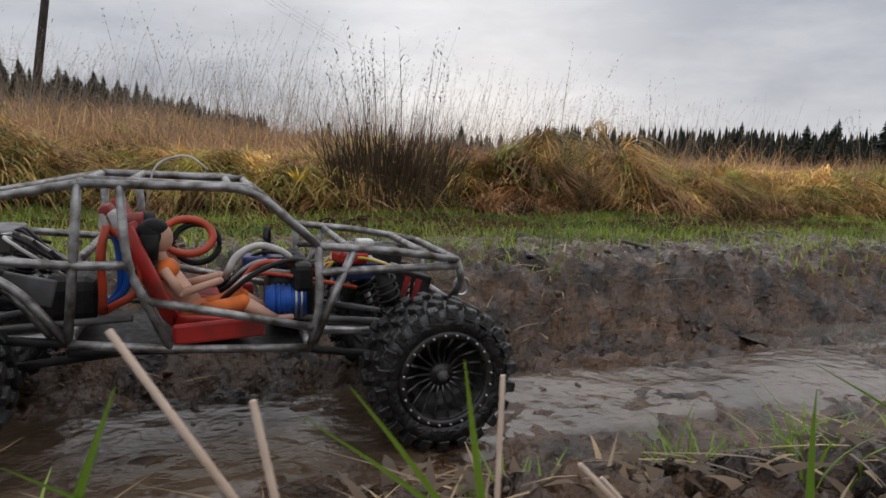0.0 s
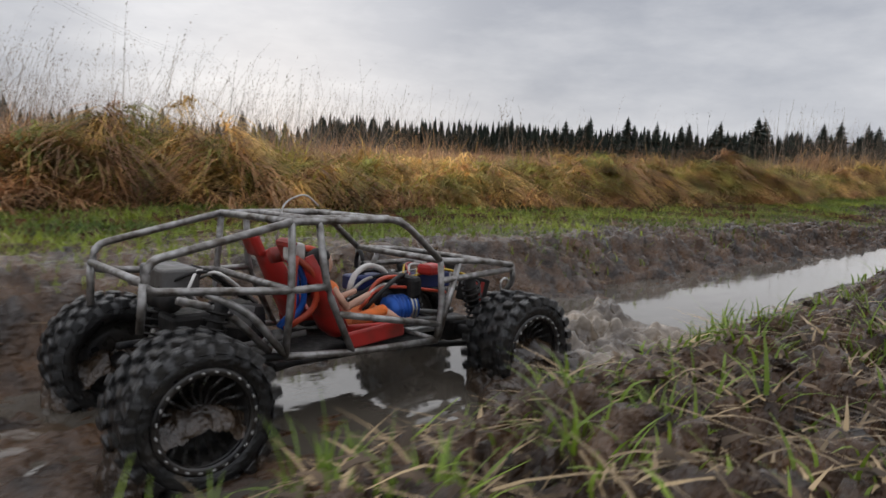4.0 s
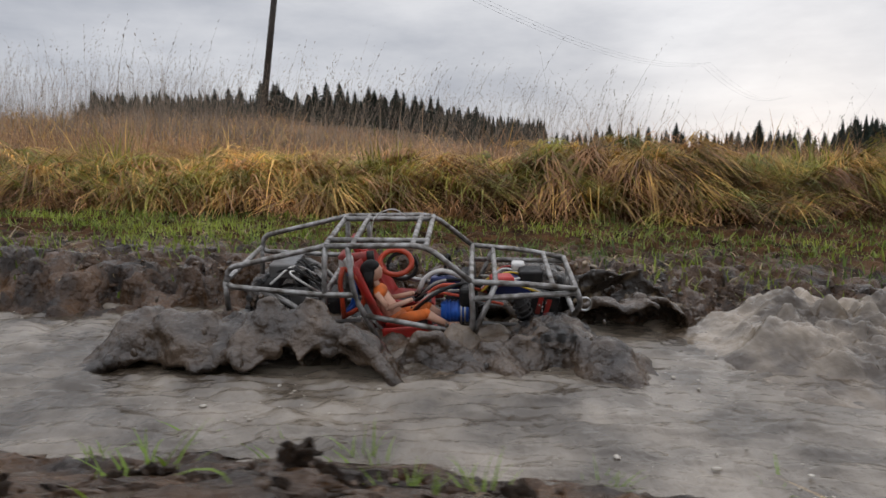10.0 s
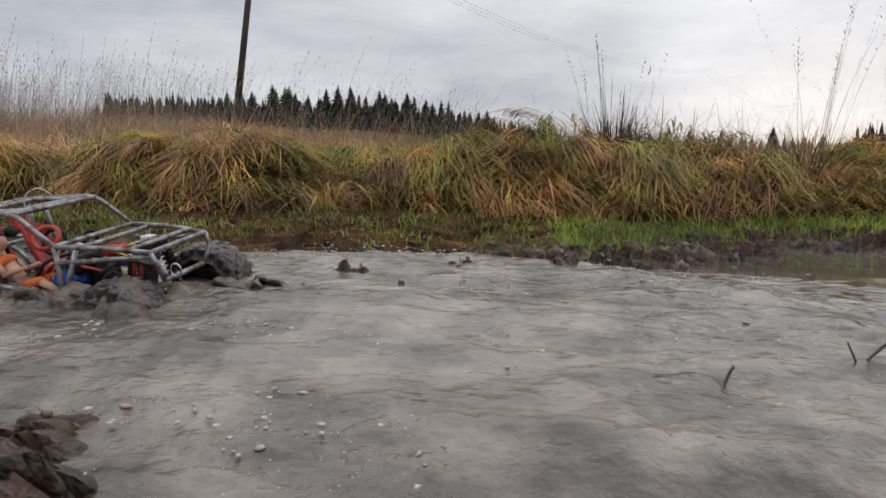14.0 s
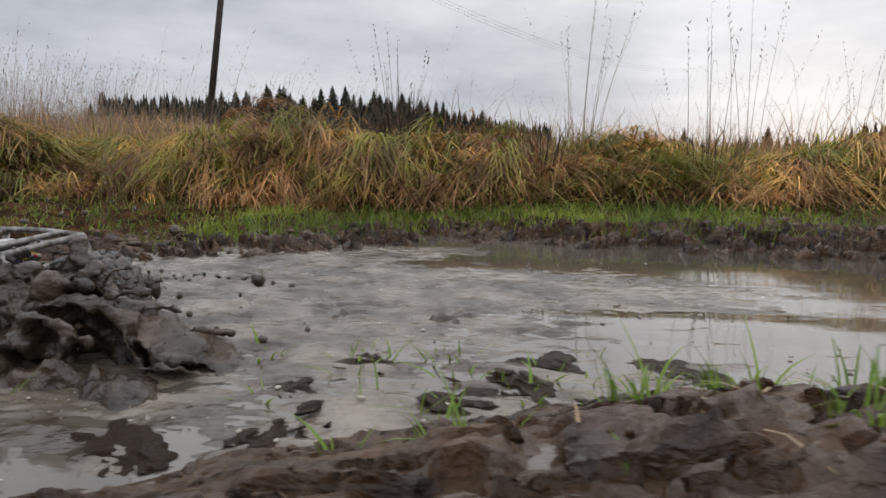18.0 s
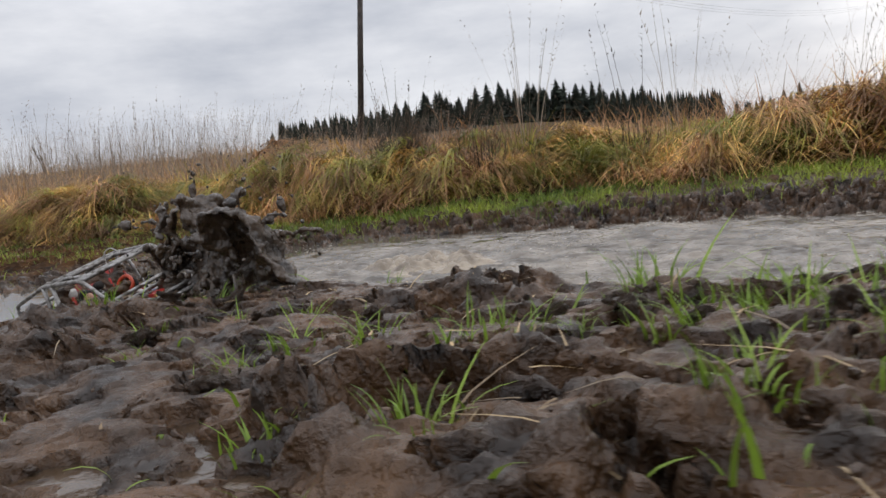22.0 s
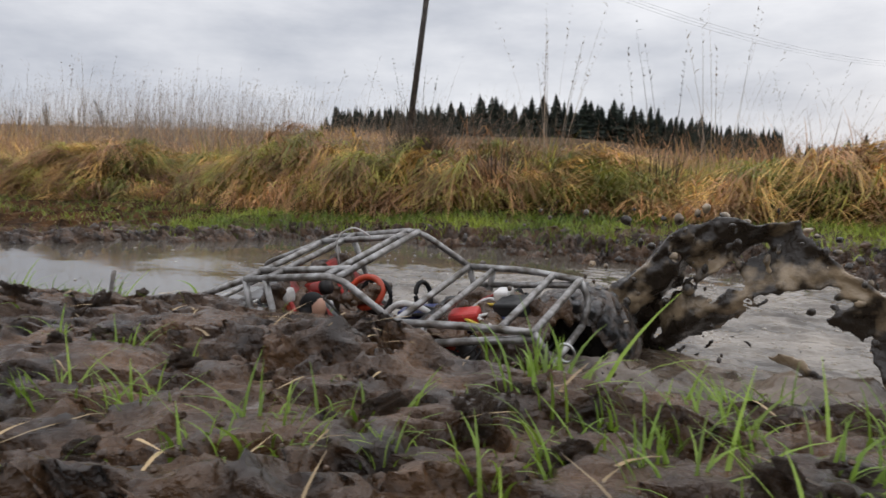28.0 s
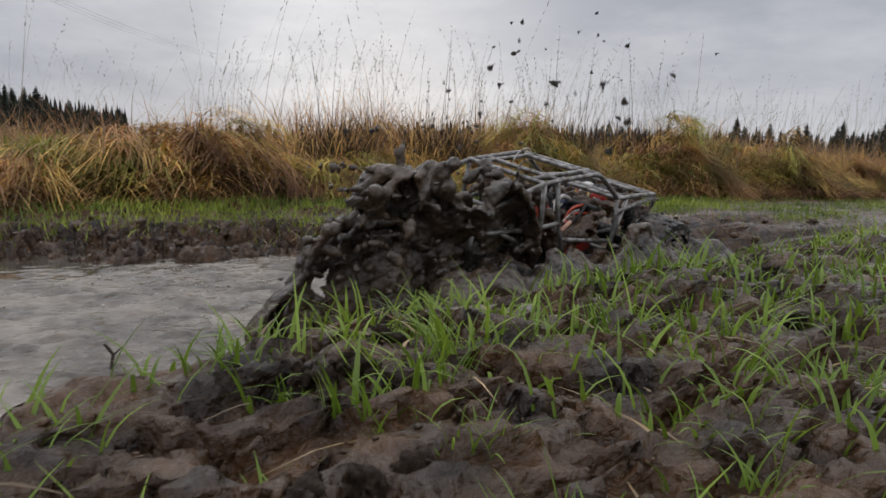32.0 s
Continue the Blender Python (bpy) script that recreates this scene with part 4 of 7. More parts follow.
def weed_clump(x, y, size, dark, stems, tall, label, stiff=False):
    top = empty("weed_clump", pose(x, y, float(height(x, y))))
    n = int(300 * size)
    a, rad = u(n, 0, 6.28), np.sqrt(RNG.random(n)) * 0.16 * size
    root = np.stack([np.cos(a) * rad, np.sin(a) * rad, np.zeros(n)], 1)
    up, out, droop = (u(n, 0.75, 1.0), u(n, 0.1, 0.6), u(n, 0.05, 0.4)) if stiff else (u(n, 0.6, 1.0), u(n, 0.35, 0.95), u(n, 0.35, 0.95))
    leaf = under(blades("leaf_mass", root, u(n, 0.20, 0.40) * (0.7 + 0.3 * size), u(n, 0.0025, 0.0055), a + RNG.normal(0, 0.6, n), up, out, droop, M["dead_weed" if stiff else "rust"] if dark else M["olive"], segs=6), top)
    tagged(leaf, "drooping dry leaves", kind="stuff")
    n = int((430 if stiff else 90) * size)
    a, rad = u(n, 0, 6.28), np.sqrt(RNG.random(n)) * 0.13 * size
    root = np.stack([np.cos(a) * rad, np.sin(a) * rad, np.zeros(n)], 1)
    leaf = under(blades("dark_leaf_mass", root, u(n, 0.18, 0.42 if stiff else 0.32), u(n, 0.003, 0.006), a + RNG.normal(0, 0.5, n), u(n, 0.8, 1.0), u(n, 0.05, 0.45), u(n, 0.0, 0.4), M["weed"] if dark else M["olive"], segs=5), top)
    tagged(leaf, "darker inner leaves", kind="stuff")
    if stems:
        a, rad = u(stems, 0, 6.28), np.sqrt(RNG.random(stems)) * 0.12 * size
        root = np.stack([np.cos(a) * rad, np.sin(a) * rad, np.zeros(stems)], 1)
        ln, hd, out = u(stems, 0.6, 1.0) * tall, a + RNG.normal(0, 0.4, stems), u(stems, 0.05, 0.32)
        stalk_part = under(blades("stem_mass", root, ln, np.full(stems, 0.0030), hd, np.ones(stems), out, u(stems, 0, 0.06), M["weed" if dark else "stalk"], segs=5), top)
        tagged(stalk_part, "thin dry stems", kind="stuff")
        reps = 8
        s = np.tile(np.linspace(0.72, 1.0, reps), stems)
        rr, l2, h2, o2 = (np.repeat(q, reps, axis=0) for q in (root, ln, hd, out))
        p = rr.copy()
        p[:, 0] += np.cos(h2) * l2 * o2 * (0.35 * s + 0.65 * s * s)
        p[:, 1] += np.sin(h2) * l2 * o2 * (0.35 * s + 0.65 * s * s)
        p[:, 2] += l2 * s
        m = len(p)
        seeds = under(blades("seed_mass", p, u(m, 0.012, 0.03), u(m, 0.003, 0.006), u(m, 0, 6.28), u(m, 0.2, 1), u(m, 0.4, 1), u(m, 0, 0.3), M["weed" if dark else "stalk"], segs=2), top)
        tagged(seeds, "dry seed heads", kind="stuff")
    return tagged(top, label, "weed", group="weed clumps in the field")


weed_clump(-1.02, 2.80, 1.8, True, 34, 0.66, "tall dark brown weed clump with seeding stems", True)
weed_clump(-0.19, 2.88, 0.5, False, 3, 0.62, "thin seeding weed stem among dry grass")
weed_clump(1.96, 2.90, 0.8, False, 5, 0.50, "olive grass tussock with a few dry stems")
weed_clump(3.86, 3.12, 1.1, False, 4, 0.45, "drooping olive grass tussock at the field's edge")
weed_clump(4.70, 3.30, 0.9, True, 14, 0.66, "dark spiky weed clump with seeding stems", True)
weed_clump(5.30, 2.78, 0.9, True, 0, 0.5, "brown dense grass tussock at the field's edge")
weed_clump(5.95, 2.95, 1.0, True, 5, 0.7, "dark dense grass tussock with tall thin stems")
weed_clump(6.15, 3.10, 0.7, False, 7, 0.85, "tall thin pale stems rising from a tussock")
weed_clump(7.25, 4.10, 1.4, True, 8, 0.55, "reddish brown weed clump in the field")
weed_clump(7.90, 3.50, 1.1, True, 6, 0.6, "brown drooping tussock with dry stems")
weed_clump(8.40, 3.30, 1.2, False, 6, 0.65, "pale drooping tussock with tall stems")
weed_clump(9.20, 3.20, 1.2, True, 6, 0.62, "reddish brown tussock with tall stems")
weed_clump(9.9, 2.9, 1.1, True, 5, 0.62, "brown tussock with tall stems")
weed_clump(3.15, 3.6, 0.8, False, 5, 0.5, "olive grass tussock with a few dry stems")
weed_clump(5.45, 3.0, 0.7, False, 13, 0.80, "tall thin pale stems rising from a tussock")
weed_clump(7.45, 3.05, 1.3, True, 12, 0.72, "brown windblown tussock with tall stems", True)
weed_clump(8.05, 3.10, 1.5, True, 14, 0.80, "brown windblown tussock with tall stems", True)
weed_clump(8.80, 3.05, 1.5, True, 14, 0.85, "brown windblown tussock with tall stems", True)
weed_clump(9.60, 3.15, 1.5, True, 14, 0.85, "brown windblown tussock with tall stems", True)
weed_clump(0.60, 3.30, 0.9, False, 6, 0.52, "pale grass tussock with dry stems")


# ---- spruces on the hill and along the far edge of the field ----
def spruce_parts(tall, seed):
    """Trunk and crown of a spruce: whorls of drooping boughs, each a small ragged fan."""
    rnd = random.Random(seed)
    bm = bmesh.new()
    bmesh.ops.create_cone(bm, segments=7, radius1=tall * 0.016, radius2=tall * 0.002, depth=tall, cap_ends=True, matrix=Matrix.Translation((0, 0, tall / 2)))
    trunk = bpy.data.meshes.new("trunk")
    bm.to_mesh(trunk)
    bm.free()
    trunk.materials.append(M["bark"])
    v, f = [], []
    z = tall * rnd.uniform(0.06, 0.12)
    while z < tall * 0.985:
        k = z / tall
        reach = tall * 0.25 * (1 - k) ** 0.8 * rnd.uniform(0.75, 1.2) + tall * 0.008
        n = 9 if k < 0.7 else 6
        spin = rnd.uniform(0, 6.28)
        for i in range(n):
            a = spin + i * 6.283 / n + rnd.uniform(-0.25, 0.25)
            rr = reach * rnd.uniform(0.65, 1.15)
            drop, wide = rr * rnd.uniform(0.15, 0.5), rr * rnd.uniform(0.38, 0.6)
            c, s = math.cos(a), math.sin(a)
            b = len(v)
            v += [(0, 0, z + rr * 0.18), (c * rr * 0.55 - s * wide, s * rr * 0.55 + c * wide, z - drop * 0.55), (c * rr, s * rr, z - drop), (c * rr * 0.55 + s * wide, s * rr * 0.55 - c * wide, z - drop * 0.55)]
            f += [(b, b + 1, b + 2, b + 3)]
        z += tall * (0.035 * (1 - k) + 0.016) * rnd.uniform(0.8, 1.2)
    v += [(-0.02 * tall * 0.2, 0, tall * 0.96), (0.02 * tall * 0.2, 0, tall * 0.96), (0.001, 0, tall * 1.03), (-0.001, 0, tall * 1.03)]
    f += [(len(v) - 4, len(v) - 3, len(v) - 2, len(v) - 1)]
    return trunk, mesh_quads("crown", v, f, M["spruce"], False)


SPRUCES = [spruce_parts(h, i) for i, h in enumerate((12.0, 14.0, 15.0, 11.0, 16.5))]
wood_rng = random.Random(11)


def spruce(az, dist, k, scale, lift=0.0):
    a = radians(az)
    x, y = -math.sin(a) * dist, math.cos(a) * dist
    top = empty("spruce", pose(x, y, float(height(x, y)) - 0.3 + lift, 0, 0, wood_rng.uniform(0, 360)))
    wide = wood_rng.uniform(1.0, 1.6)
    for name, me in zip(("trunk", "crown"), SPRUCES[k]):
        part_ob = under(new(name, me), top)
        part_ob.scale = (scale * wide, scale * wide, scale)
    return tagged(top, "dark green spruce at the edge of the field", "tree", group="spruces round the field")


# hill wood, from the left down to its right end
az = 30.0
while az > -7.5:
    tall = np.interp(az, [-7.5, -4, 2, 10, 18, 24, 30], [0.62, 0.75, 0.95, 1.0, 0.9, 0.7, 0.6])
    spruce(az + wood_rng.uniform(-0.2, 0.2), wood_rng.uniform(270, 300), wood_rng.randrange(5), tall * wood_rng.uniform(0.85, 1.28))
    az -= wood_rng.uniform(0.13, 0.32)
# low far trees between hill and wood
az = -8.0
while az > -29:
    spruce(az, wood_rng.uniform(330, 400), wood_rng.randrange(5), wood_rng.uniform(0.7, 1.2))
    az -= wood_rng.uniform(0.4, 0.9)
# the wood at the right
az = -28.6
while az > -84:
    if not -44.6 < az < -43.4:
        tall = np.interp(az, [-84, -60, -45, -43, -35, -29], [1.05, 0.95, 0.92, 0.6, 0.85, 0.7])
        spruce(az + wood_rng.uniform(-0.2, 0.2), wood_rng.uniform(280, 320), wood_rng.randrange(5), tall * wood_rng.uniform(0.85, 1.35))
    az -= wood_rng.uniform(0.16, 0.4)


# a dense backing of further trees behind them, too many to count
def backing_wood():
    v, f = [], []
    for lo, hi, n, d0, d1, s0, s1 in ((-7, 29, 620, 300, 340, 9, 15), (-84, -29, 760, 310, 370, 11, 17), (-29, -8, 60, 400, 460, 8, 14), (-180, -84, 260, 300, 360, 8, 16), (29, 180, 300, 420, 520, 6, 11)):
        for i in range(n):
            a, d, h = radians(wood_rng.uniform(lo, hi)), wood_rng.uniform(d0, d1), wood_rng.uniform(s0, s1)
            x, y = -math.sin(a) * d, math.cos(a) * d
            z = float(height(x, y)) - 0.5
            for j in range(7):
                k = j / 7
                w2 = h * 0.26 * (1 - k) + 0.15
                zz = z + h * (0.05 + 0.95 * k)
                t2 = wood_rng.uniform(0, 3.14)
                for t3 in (t2, t2 + 1.57):
                    b = len(v)
                    c, s = math.cos(t3) * w2, math.sin(t3) * w2
                    v += [(x - c, y - s, zz), (x + c * 0.9, y + s * 0.9, zz - h * 0.02), (x + 0.02, y, zz + h * 0.24), (x - 0.02, y, zz + h * 0.25)]
                    f += [(b, b + 1, b + 2, b + 3)]
    tagged(new("far_wood", mesh_quads("far_wood", v, f, M["spruce"], False)), "dense dark spruce wood behind the field", "trees", kind="stuff")


backing_wood()

# ---- leaning power pole and its wires ----
pole_x, pole_y = -6.3, 28.0
pole_z = float(height(pole_x, pole_y))
pole = empty("power_pole", pose(pole_x, pole_y, pole_z - 0.2, 0, 7.5, 0))
bm = bmesh.new()
bmesh.ops.create_cone(bm, segments=18, radius1=0.15, radius2=0.105, depth=10.0, cap_ends=True, matrix=Matrix.Translation((0, 0, 5.0)))
me = bpy.data.meshes.new("shaft")
bm.to_mesh(me)
bm.free()
me.materials.append(M["pole"])
for p in me.polygons:
    p.use_smooth = True
under(new("shaft", me), pole)
bm = bmesh.new()
bmesh.ops.create_cube(bm, size=1, matrix=Matrix.LocRotScale((0, 0, 9.5), None, (0.1, 1.7, 0.12)))
bmesh.ops.bevel(bm, geom=bm.edges[:], offset=0.01, segments=1)
me = bpy.data.meshes.new("crossarm")
bm.to_mesh(me)
bm.free()
me.materials.append(M["pole"])
under(new("crossarm", me), pole)
tagged(pole, "dark leaning wooden power pole in the field", "pole")


def tube(name, points, radius, mat, sides=8, closed=False, tip=1.0):
    """A round tube along points as one mesh."""
    pts = [Vector(p) for p in points]
    v, f = [], []
    n = len(pts)
    up = Vector((0, 0, 1))
    for i, p in enumerate(pts):
        a = pts[(i + 1) % n] if (closed or i < n - 1) else p
        b = pts[i - 1] if (closed or i > 0) else p
        d = (a - b).normalized()
        ref = up if abs(d.dot(up)) < 0.95 else Vector((0, 1, 0))
        s = d.cross(ref).normalized()
        w2 = s.cross(d)
        for j in range(sides):
            t = 6.28318 * j / sides
            v.append(p + (s * math.cos(t) + w2 * math.sin(t)) * radius * (1 - (1 - tip) * i / n))
    rings = n if closed else n - 1
    for i in range(rings):
        for j in range(sides):
            a, b = i * sides, ((i + 1) % n) * sides
            f.append((a + j, a + (j + 1) % sides, b + (j + 1) % sides, b + j))
    if not closed:
        c0, c1 = len(v), len(v) + 1
        v += [pts[0], pts[-1]]
        for j in range(sides):
            f.append((c0, (j + 1) % sides, j, c0))
            b = (n - 1) * sides
            f.append((c1, b + j, b + (j + 1) % sides, c1))
    me = bpy.data.meshes.new(name)
    me.from_pydata([tuple(q) for q in v], [], [tuple(dict.fromkeys(q)) for q in f])
    me.materials.append(mat)
    for q in me.polygons:
        q.use_smooth = True
    return me


for off in (-0.75, 0.0, 0.75):
    pts = []
    for i in range(61):
        s = i / 30
        d = s % 1.0
        pts.append((pole_x + 1.25 + 37 * s, pole_y + off * (1 + s) + 58 * s, pole_z + 9.5 - 2.2 * 4 * d * (1 - d) + 1.0 * s))
    tagged(new("power_wire", tube("power_wire", pts, 0.006, M["wire"], 5)), "thin grey power wire sagging across the sky", "wire", group="power wires")


# dry broken stems and long blades right by the track
M["pale_stem"] = material("dry_pale_stem", (0.42, 0.30, 0.22), 0.6, color2=(0.55, 0.42, 0.32), scale=25, bump=0.001, bump_scale=120)
for a, b, rad in (((-1.828, 0.45, 0.242), (-1.735, 0.45, 0.07), 0.0017), ((-1.795, 0.45, 0.221), (-1.772, 0.45, 0.07), 0.0018), ((-1.722, 0.45, 0.221), (-1.726, 0.45, 0.07), 0.0015), ((-1.692, 0.45, 0.188), (-1.579, 0.45, 0.07), 0.0017), ((-1.683, 0.45, 0.182), (-1.583, 0.45, 0.07), 0.0013)):
    a, b = Vector(a), Vector(b)
    mid = a.lerp(b, 0.5) + Vector((0.004, 0.003, 0))
    tagged(new("dry_stem", tube("dry_stem", [b, mid, a], rad, M["pale_stem"], 8, tip=0.3)), "broken pale dry stem standing on the bank", "grass stem", group="dry stems on the bank")
for a, b, wide in (((-1.827, 0.45, 0.228), (-1.868, 0.45, 0.08), 0.0045), ((-1.735, 0.45, 0.227), (-1.71, 0.45, 0.08), 0.004), ((-1.769, 0.45, 0.222), (-1.681, 0.45, 0.08), 0.0035), ((-1.586, 0.45, 0.203), (-1.569, 0.45, 0.08), 0.006), ((-1.591, 0.45, 0.214), (-1.361, 0.45, 0.08), 0.005), ((-1.782, 0.45, 0.215), (-1.647, 0.45, 0.08), 0.004), ((-1.851, 0.45, 0.211), (-1.704, 0.45, 0.08), 0.007)):
    a, b = Vector(a), Vector(b)
    pts, steps = [], 7
    for i in range(steps + 1):
        s = i / steps
        q = b.lerp(a, s) + Vector((0, 0.012 * s * (1 - s), 0.03 * s * (1 - s)))
        w2 = wide * 0.5 * (1 - s ** 2.5) + 0.0002
        pts += [(q.x - w2, q.y, q.z), (q.x, q.y + w2 * 0.5, q.z), (q.x + w2, q.y, q.z)]
    quads_b = [(3 * i + j, 3 * i + j + 1, 3 * i + j + 4, 3 * i + j + 3) for i in range(steps) for j in range(2)]
    tagged(new("long_grass", mesh_quads("long_grass", pts, quads_b, M["green"])), "long green grass blade on the bank", "grass", group="long grass on the bank")

# twigs and sticks lying in the mud and standing in the shallow water
def twig(points, rad, side=None):
    pts = [Vector(q) for q in points]
    top = empty("twig", Matrix.Translation(pts[0]))
    stem_ob = new("stem", tube("stem", bent_line([q - pts[0] for q in pts]), rad, M["twig"], 7))
    under(stem_ob, top)
    if side:
        under(new("side_shoot", tube("side_shoot", [pts[1] - pts[0], Vector(side) - pts[0]], rad * 0.6, M["twig"], 6)), top)
    return tagged(top, "dark wet broken twig stuck in the mud", "twig", group="twigs")


def bent_line(pts, n=4):
    out = []
    for a, b in zip(pts, pts[1:]):
        out += [a.lerp(b, i / n) + Vector((0, 0, 0.0015 * math.sin(7 * i))) for i in range(n)]
    return out + [pts[-1]]


twig([(5.40, 0.66, 0.075), (5.38, 0.68, 0.10), (5.365, 0.70, 0.118)], 0.0028)
twig([(4.50, 0.90, -0.01), (4.515, 0.905, 0.02), (4.545, 0.91, 0.048), (4.56, 0.91, 0.062)], 0.0019, (4.50, 0.905, 0.05))
twig([(4.33, 0.82, -0.01), (4.335, 0.82, 0.02), (4.345, 0.82, 0.045)], 0.0016)
twig([(4.47, 0.74, 0.012), (4.53, 0.76, 0.018), (4.62, 0.79, 0.008)], 0.0019, (4.56, 0.80, 0.03))
twig([(4.57, 0.62, 0.0), (4.575, 0.625, 0.03), (4.585, 0.63, 0.055)], 0.0017)
twig([(-0.98, 1.36, 0.13), (-0.86, 1.33, 0.10), (-0.74, 1.30, 0.085)], 0.0035, (-0.84, 1.36, 0.12))
twig([(0.95, 0.52, 0.10), (1.05, 0.55, 0.105), (1.16, 0.56, 0.10)], 0.0025)
twig([(6.10, 1.72, 0.02), (6.12, 1.72, 0.07), (6.13, 1.73, 0.13)], 0.003, (6.16, 1.73, 0.10))
twig([(6.33, 0.95, -0.01), (6.335, 0.95, 0.02), (6.325, 0.95, 0.035)], 0.002, (6.345, 0.95, 0.03))

# fallen leaves on the bank
M["leaf"] = material("dead_leaf", (0.30, 0.12, 0.03), 0.6, color2=(0.16, 0.075, 0.03), scale=60, bump=0.002, bump_scale=120)
def leaf_mesh(curl):
    v, f, n = [], [], 8
    for i in range(n + 1):
        s = i / n
        wide = 0.36 * math.sin(math.pi * min(s * 0.92 + 0.06, 1)) ** 0.8
        for j in (-1, 0, 1):
            v.append((s - 0.5, j * wide * 0.5, curl * (s - 0.5) ** 2 + 0.12 * abs(j) + 0.02 * math.sin(9 * s + j)))
    for i in range(n):
        for j in range(2):
            f.append((3 * i + j, 3 * i + j + 1, 3 * i + j + 4, 3 * i + j + 3))
    return mesh_quads("dead_leaf", v, f, M["leaf"])


LEAVES = [leaf_mesh(0.5), leaf_mesh(-0.3), leaf_mesh(0.9)]
leaf_rng = random.Random(9)
for x, y in ((-1.15, 0.55), (-1.5, 0.58), (-0.7, 0.60), (0.75, 0.50)):
    ob = new("dead_leaf", leaf_rng.choice(LEAVES))
    sz = leaf_rng.uniform(0.022, 0.036)
    ob.matrix_world = pose(x, y, float(height(x, y)) + 0.004, leaf_rng.uniform(-15, 15), leaf_rng.uniform(-15, 15), leaf_rng.uniform(0, 360)) @ Matrix.Diagonal((sz, sz, sz, 1))
    tagged(ob, "curled orange-brown dead leaf on the mud", "leaf", group="dead leaves on the bank")


# a tuft of bright yellow leaves in the field's edge
M["yellow_leaf"] = material("yellow_grass", (0.60, 0.40, 0.03), 0.6, color2=(0.75, 0.50, 0.06), scale=8, island=0.3)
a = u(46, 0, 6.28)
yellow = blades("yellow_tuft", np.stack([np.cos(a) * 0.015, np.sin(a) * 0.015, np.zeros(46)], 1), u(46, 0.05, 0.10), u(46, 0.003, 0.006), a, u(46, 0.5, 0.9), u(46, 0.3, 0.9), u(46, 0.1, 0.4), M["yellow_leaf"], segs=4)
yellow.matrix_world = pose(-1.40, 2.60, float(height(-1.40, 2.60)) + 0.10)
tagged(yellow, "bright yellow autumn grass tuft at the field's edge", "grass tuft")

# bare birch shrubs far out on the left
def bare_shrub(az, dist, tall, seed):
    rnd = random.Random(seed)
    a = radians(az)
    x, y = 6.0 - math.sin(a) * dist, math.cos(a) * dist
    top = empty("bare_shrub", pose(x, y, float(height(x, y)) - 0.2))
    ends = []
    for i in range(rnd.randint(2, 4)):
        lean = (rnd.uniform(-0.14, 0.14) * tall, rnd.uniform(-0.14, 0.14) * tall)
        h = tall * rnd.uniform(0.7, 1.0)
        pts = [(lean[0] * s * s, lean[1] * s * s, h * s) for s in (0, 0.25, 0.5, 0.75, 1.0)]
        under(new("trunk", tube("trunk", pts, tall * 0.008, M["bark"], 6)), top)
        ends.append((lean, h))
    n = 150
    pick = [rnd.choice(ends) for i in range(n)]
    s = np.array([rnd.uniform(0.3, 1.0) for i in range(n)])
    root = np.array([(p[0][0] * q * q, p[0][1] * q * q, p[1] * q) for p, q in zip(pick, s)])
    tw = under(blades("twig_mass", root, u(n, 0.14, 0.34) * tall * (1.15 - 0.6 * s), np.full(n, tall * 0.006), u(n, 0, 6.28), u(n, 0.5, 1.0), u(n, 0.3, 0.9), u(n, 0, 0.3), M["bark"], segs=3), top)
    tagged(tw, "fine bare twigs", kind="stuff")
    return tagged(top, "bare leafless birch shrub far out in the field", "shrub", group="bare shrubs in the field")


for i, (az, tall) in enumerate(((60.5, 3.6), (58.4, 4.2), (57.2, 3.8), (55.8, 3.4), (54.6, 5.2), (53.0, 3.6), (51.2, 4.0), (49.6, 3.2), (47.4, 4.4), (45.2, 3.2), (62.5, 4.0), (43.0, 3.0))):
    bare_shrub(az, 70, tall, i)


# ---- the buggy: x ahead, y to its left, z up from the ground between its wheels ----
M["tube"] = material("muddy_silver_tube", (0.36, 0.35, 0.34), 0.3, 0.75, color2=(0.085, 0.07, 0.055), scale=70, rough2=0.6, lo=0.34, hi=0.68, detail=9, bump=0.0012, bump_scale=160)
M["tyre"] = material("muddy_rubber", (0.007, 0.007, 0.007), 0.22, color2=(0.024, 0.020, 0.016), scale=40, rough2=0.5, lo=0.5, hi=0.75, spec=0.6, bump=0.003, bump_scale=150)
M["black"] = material("black_plastic", (0.006, 0.006, 0.0065), 0.45, color2=(0.025, 0.022, 0.02), scale=60, rough2=0.65, spec=0.25)
M["rim"] = material("black_rim", (0.008, 0.008, 0.009), 0.2, 0.0, color2=(0.04, 0.035, 0.03), scale=45, rough2=0.55)
M["dark_steel"] = material("dark_steel", (0.16, 0.16, 0.16), 0.22, 0.8, color2=(0.03, 0.027, 0.024), scale=60, rough2=0.6)
M["steel"] = material("bright_steel", (0.55, 0.55, 0.55), 0.3, 0.9, color2=(0.35, 0.33, 0.30), scale=60, rough2=0.5)
M["red"] = material("red_plastic", (0.40, 0.020, 0.014), 0.38, color2=(0.13, 0.022, 0.014), scale=26, rough2=0.6, lo=0.42, hi=0.68)
M["hose"] = material("red_hose", (0.55, 0.06, 0.02), 0.4, color2=(0.35, 0.05, 0.02), scale=40)
M["blue"] = material("blue_anodised", (0.012, 0.10, 0.45), 0.3, 0.3, color2=(0.02, 0.05, 0.2), scale=30, rough2=0.5)
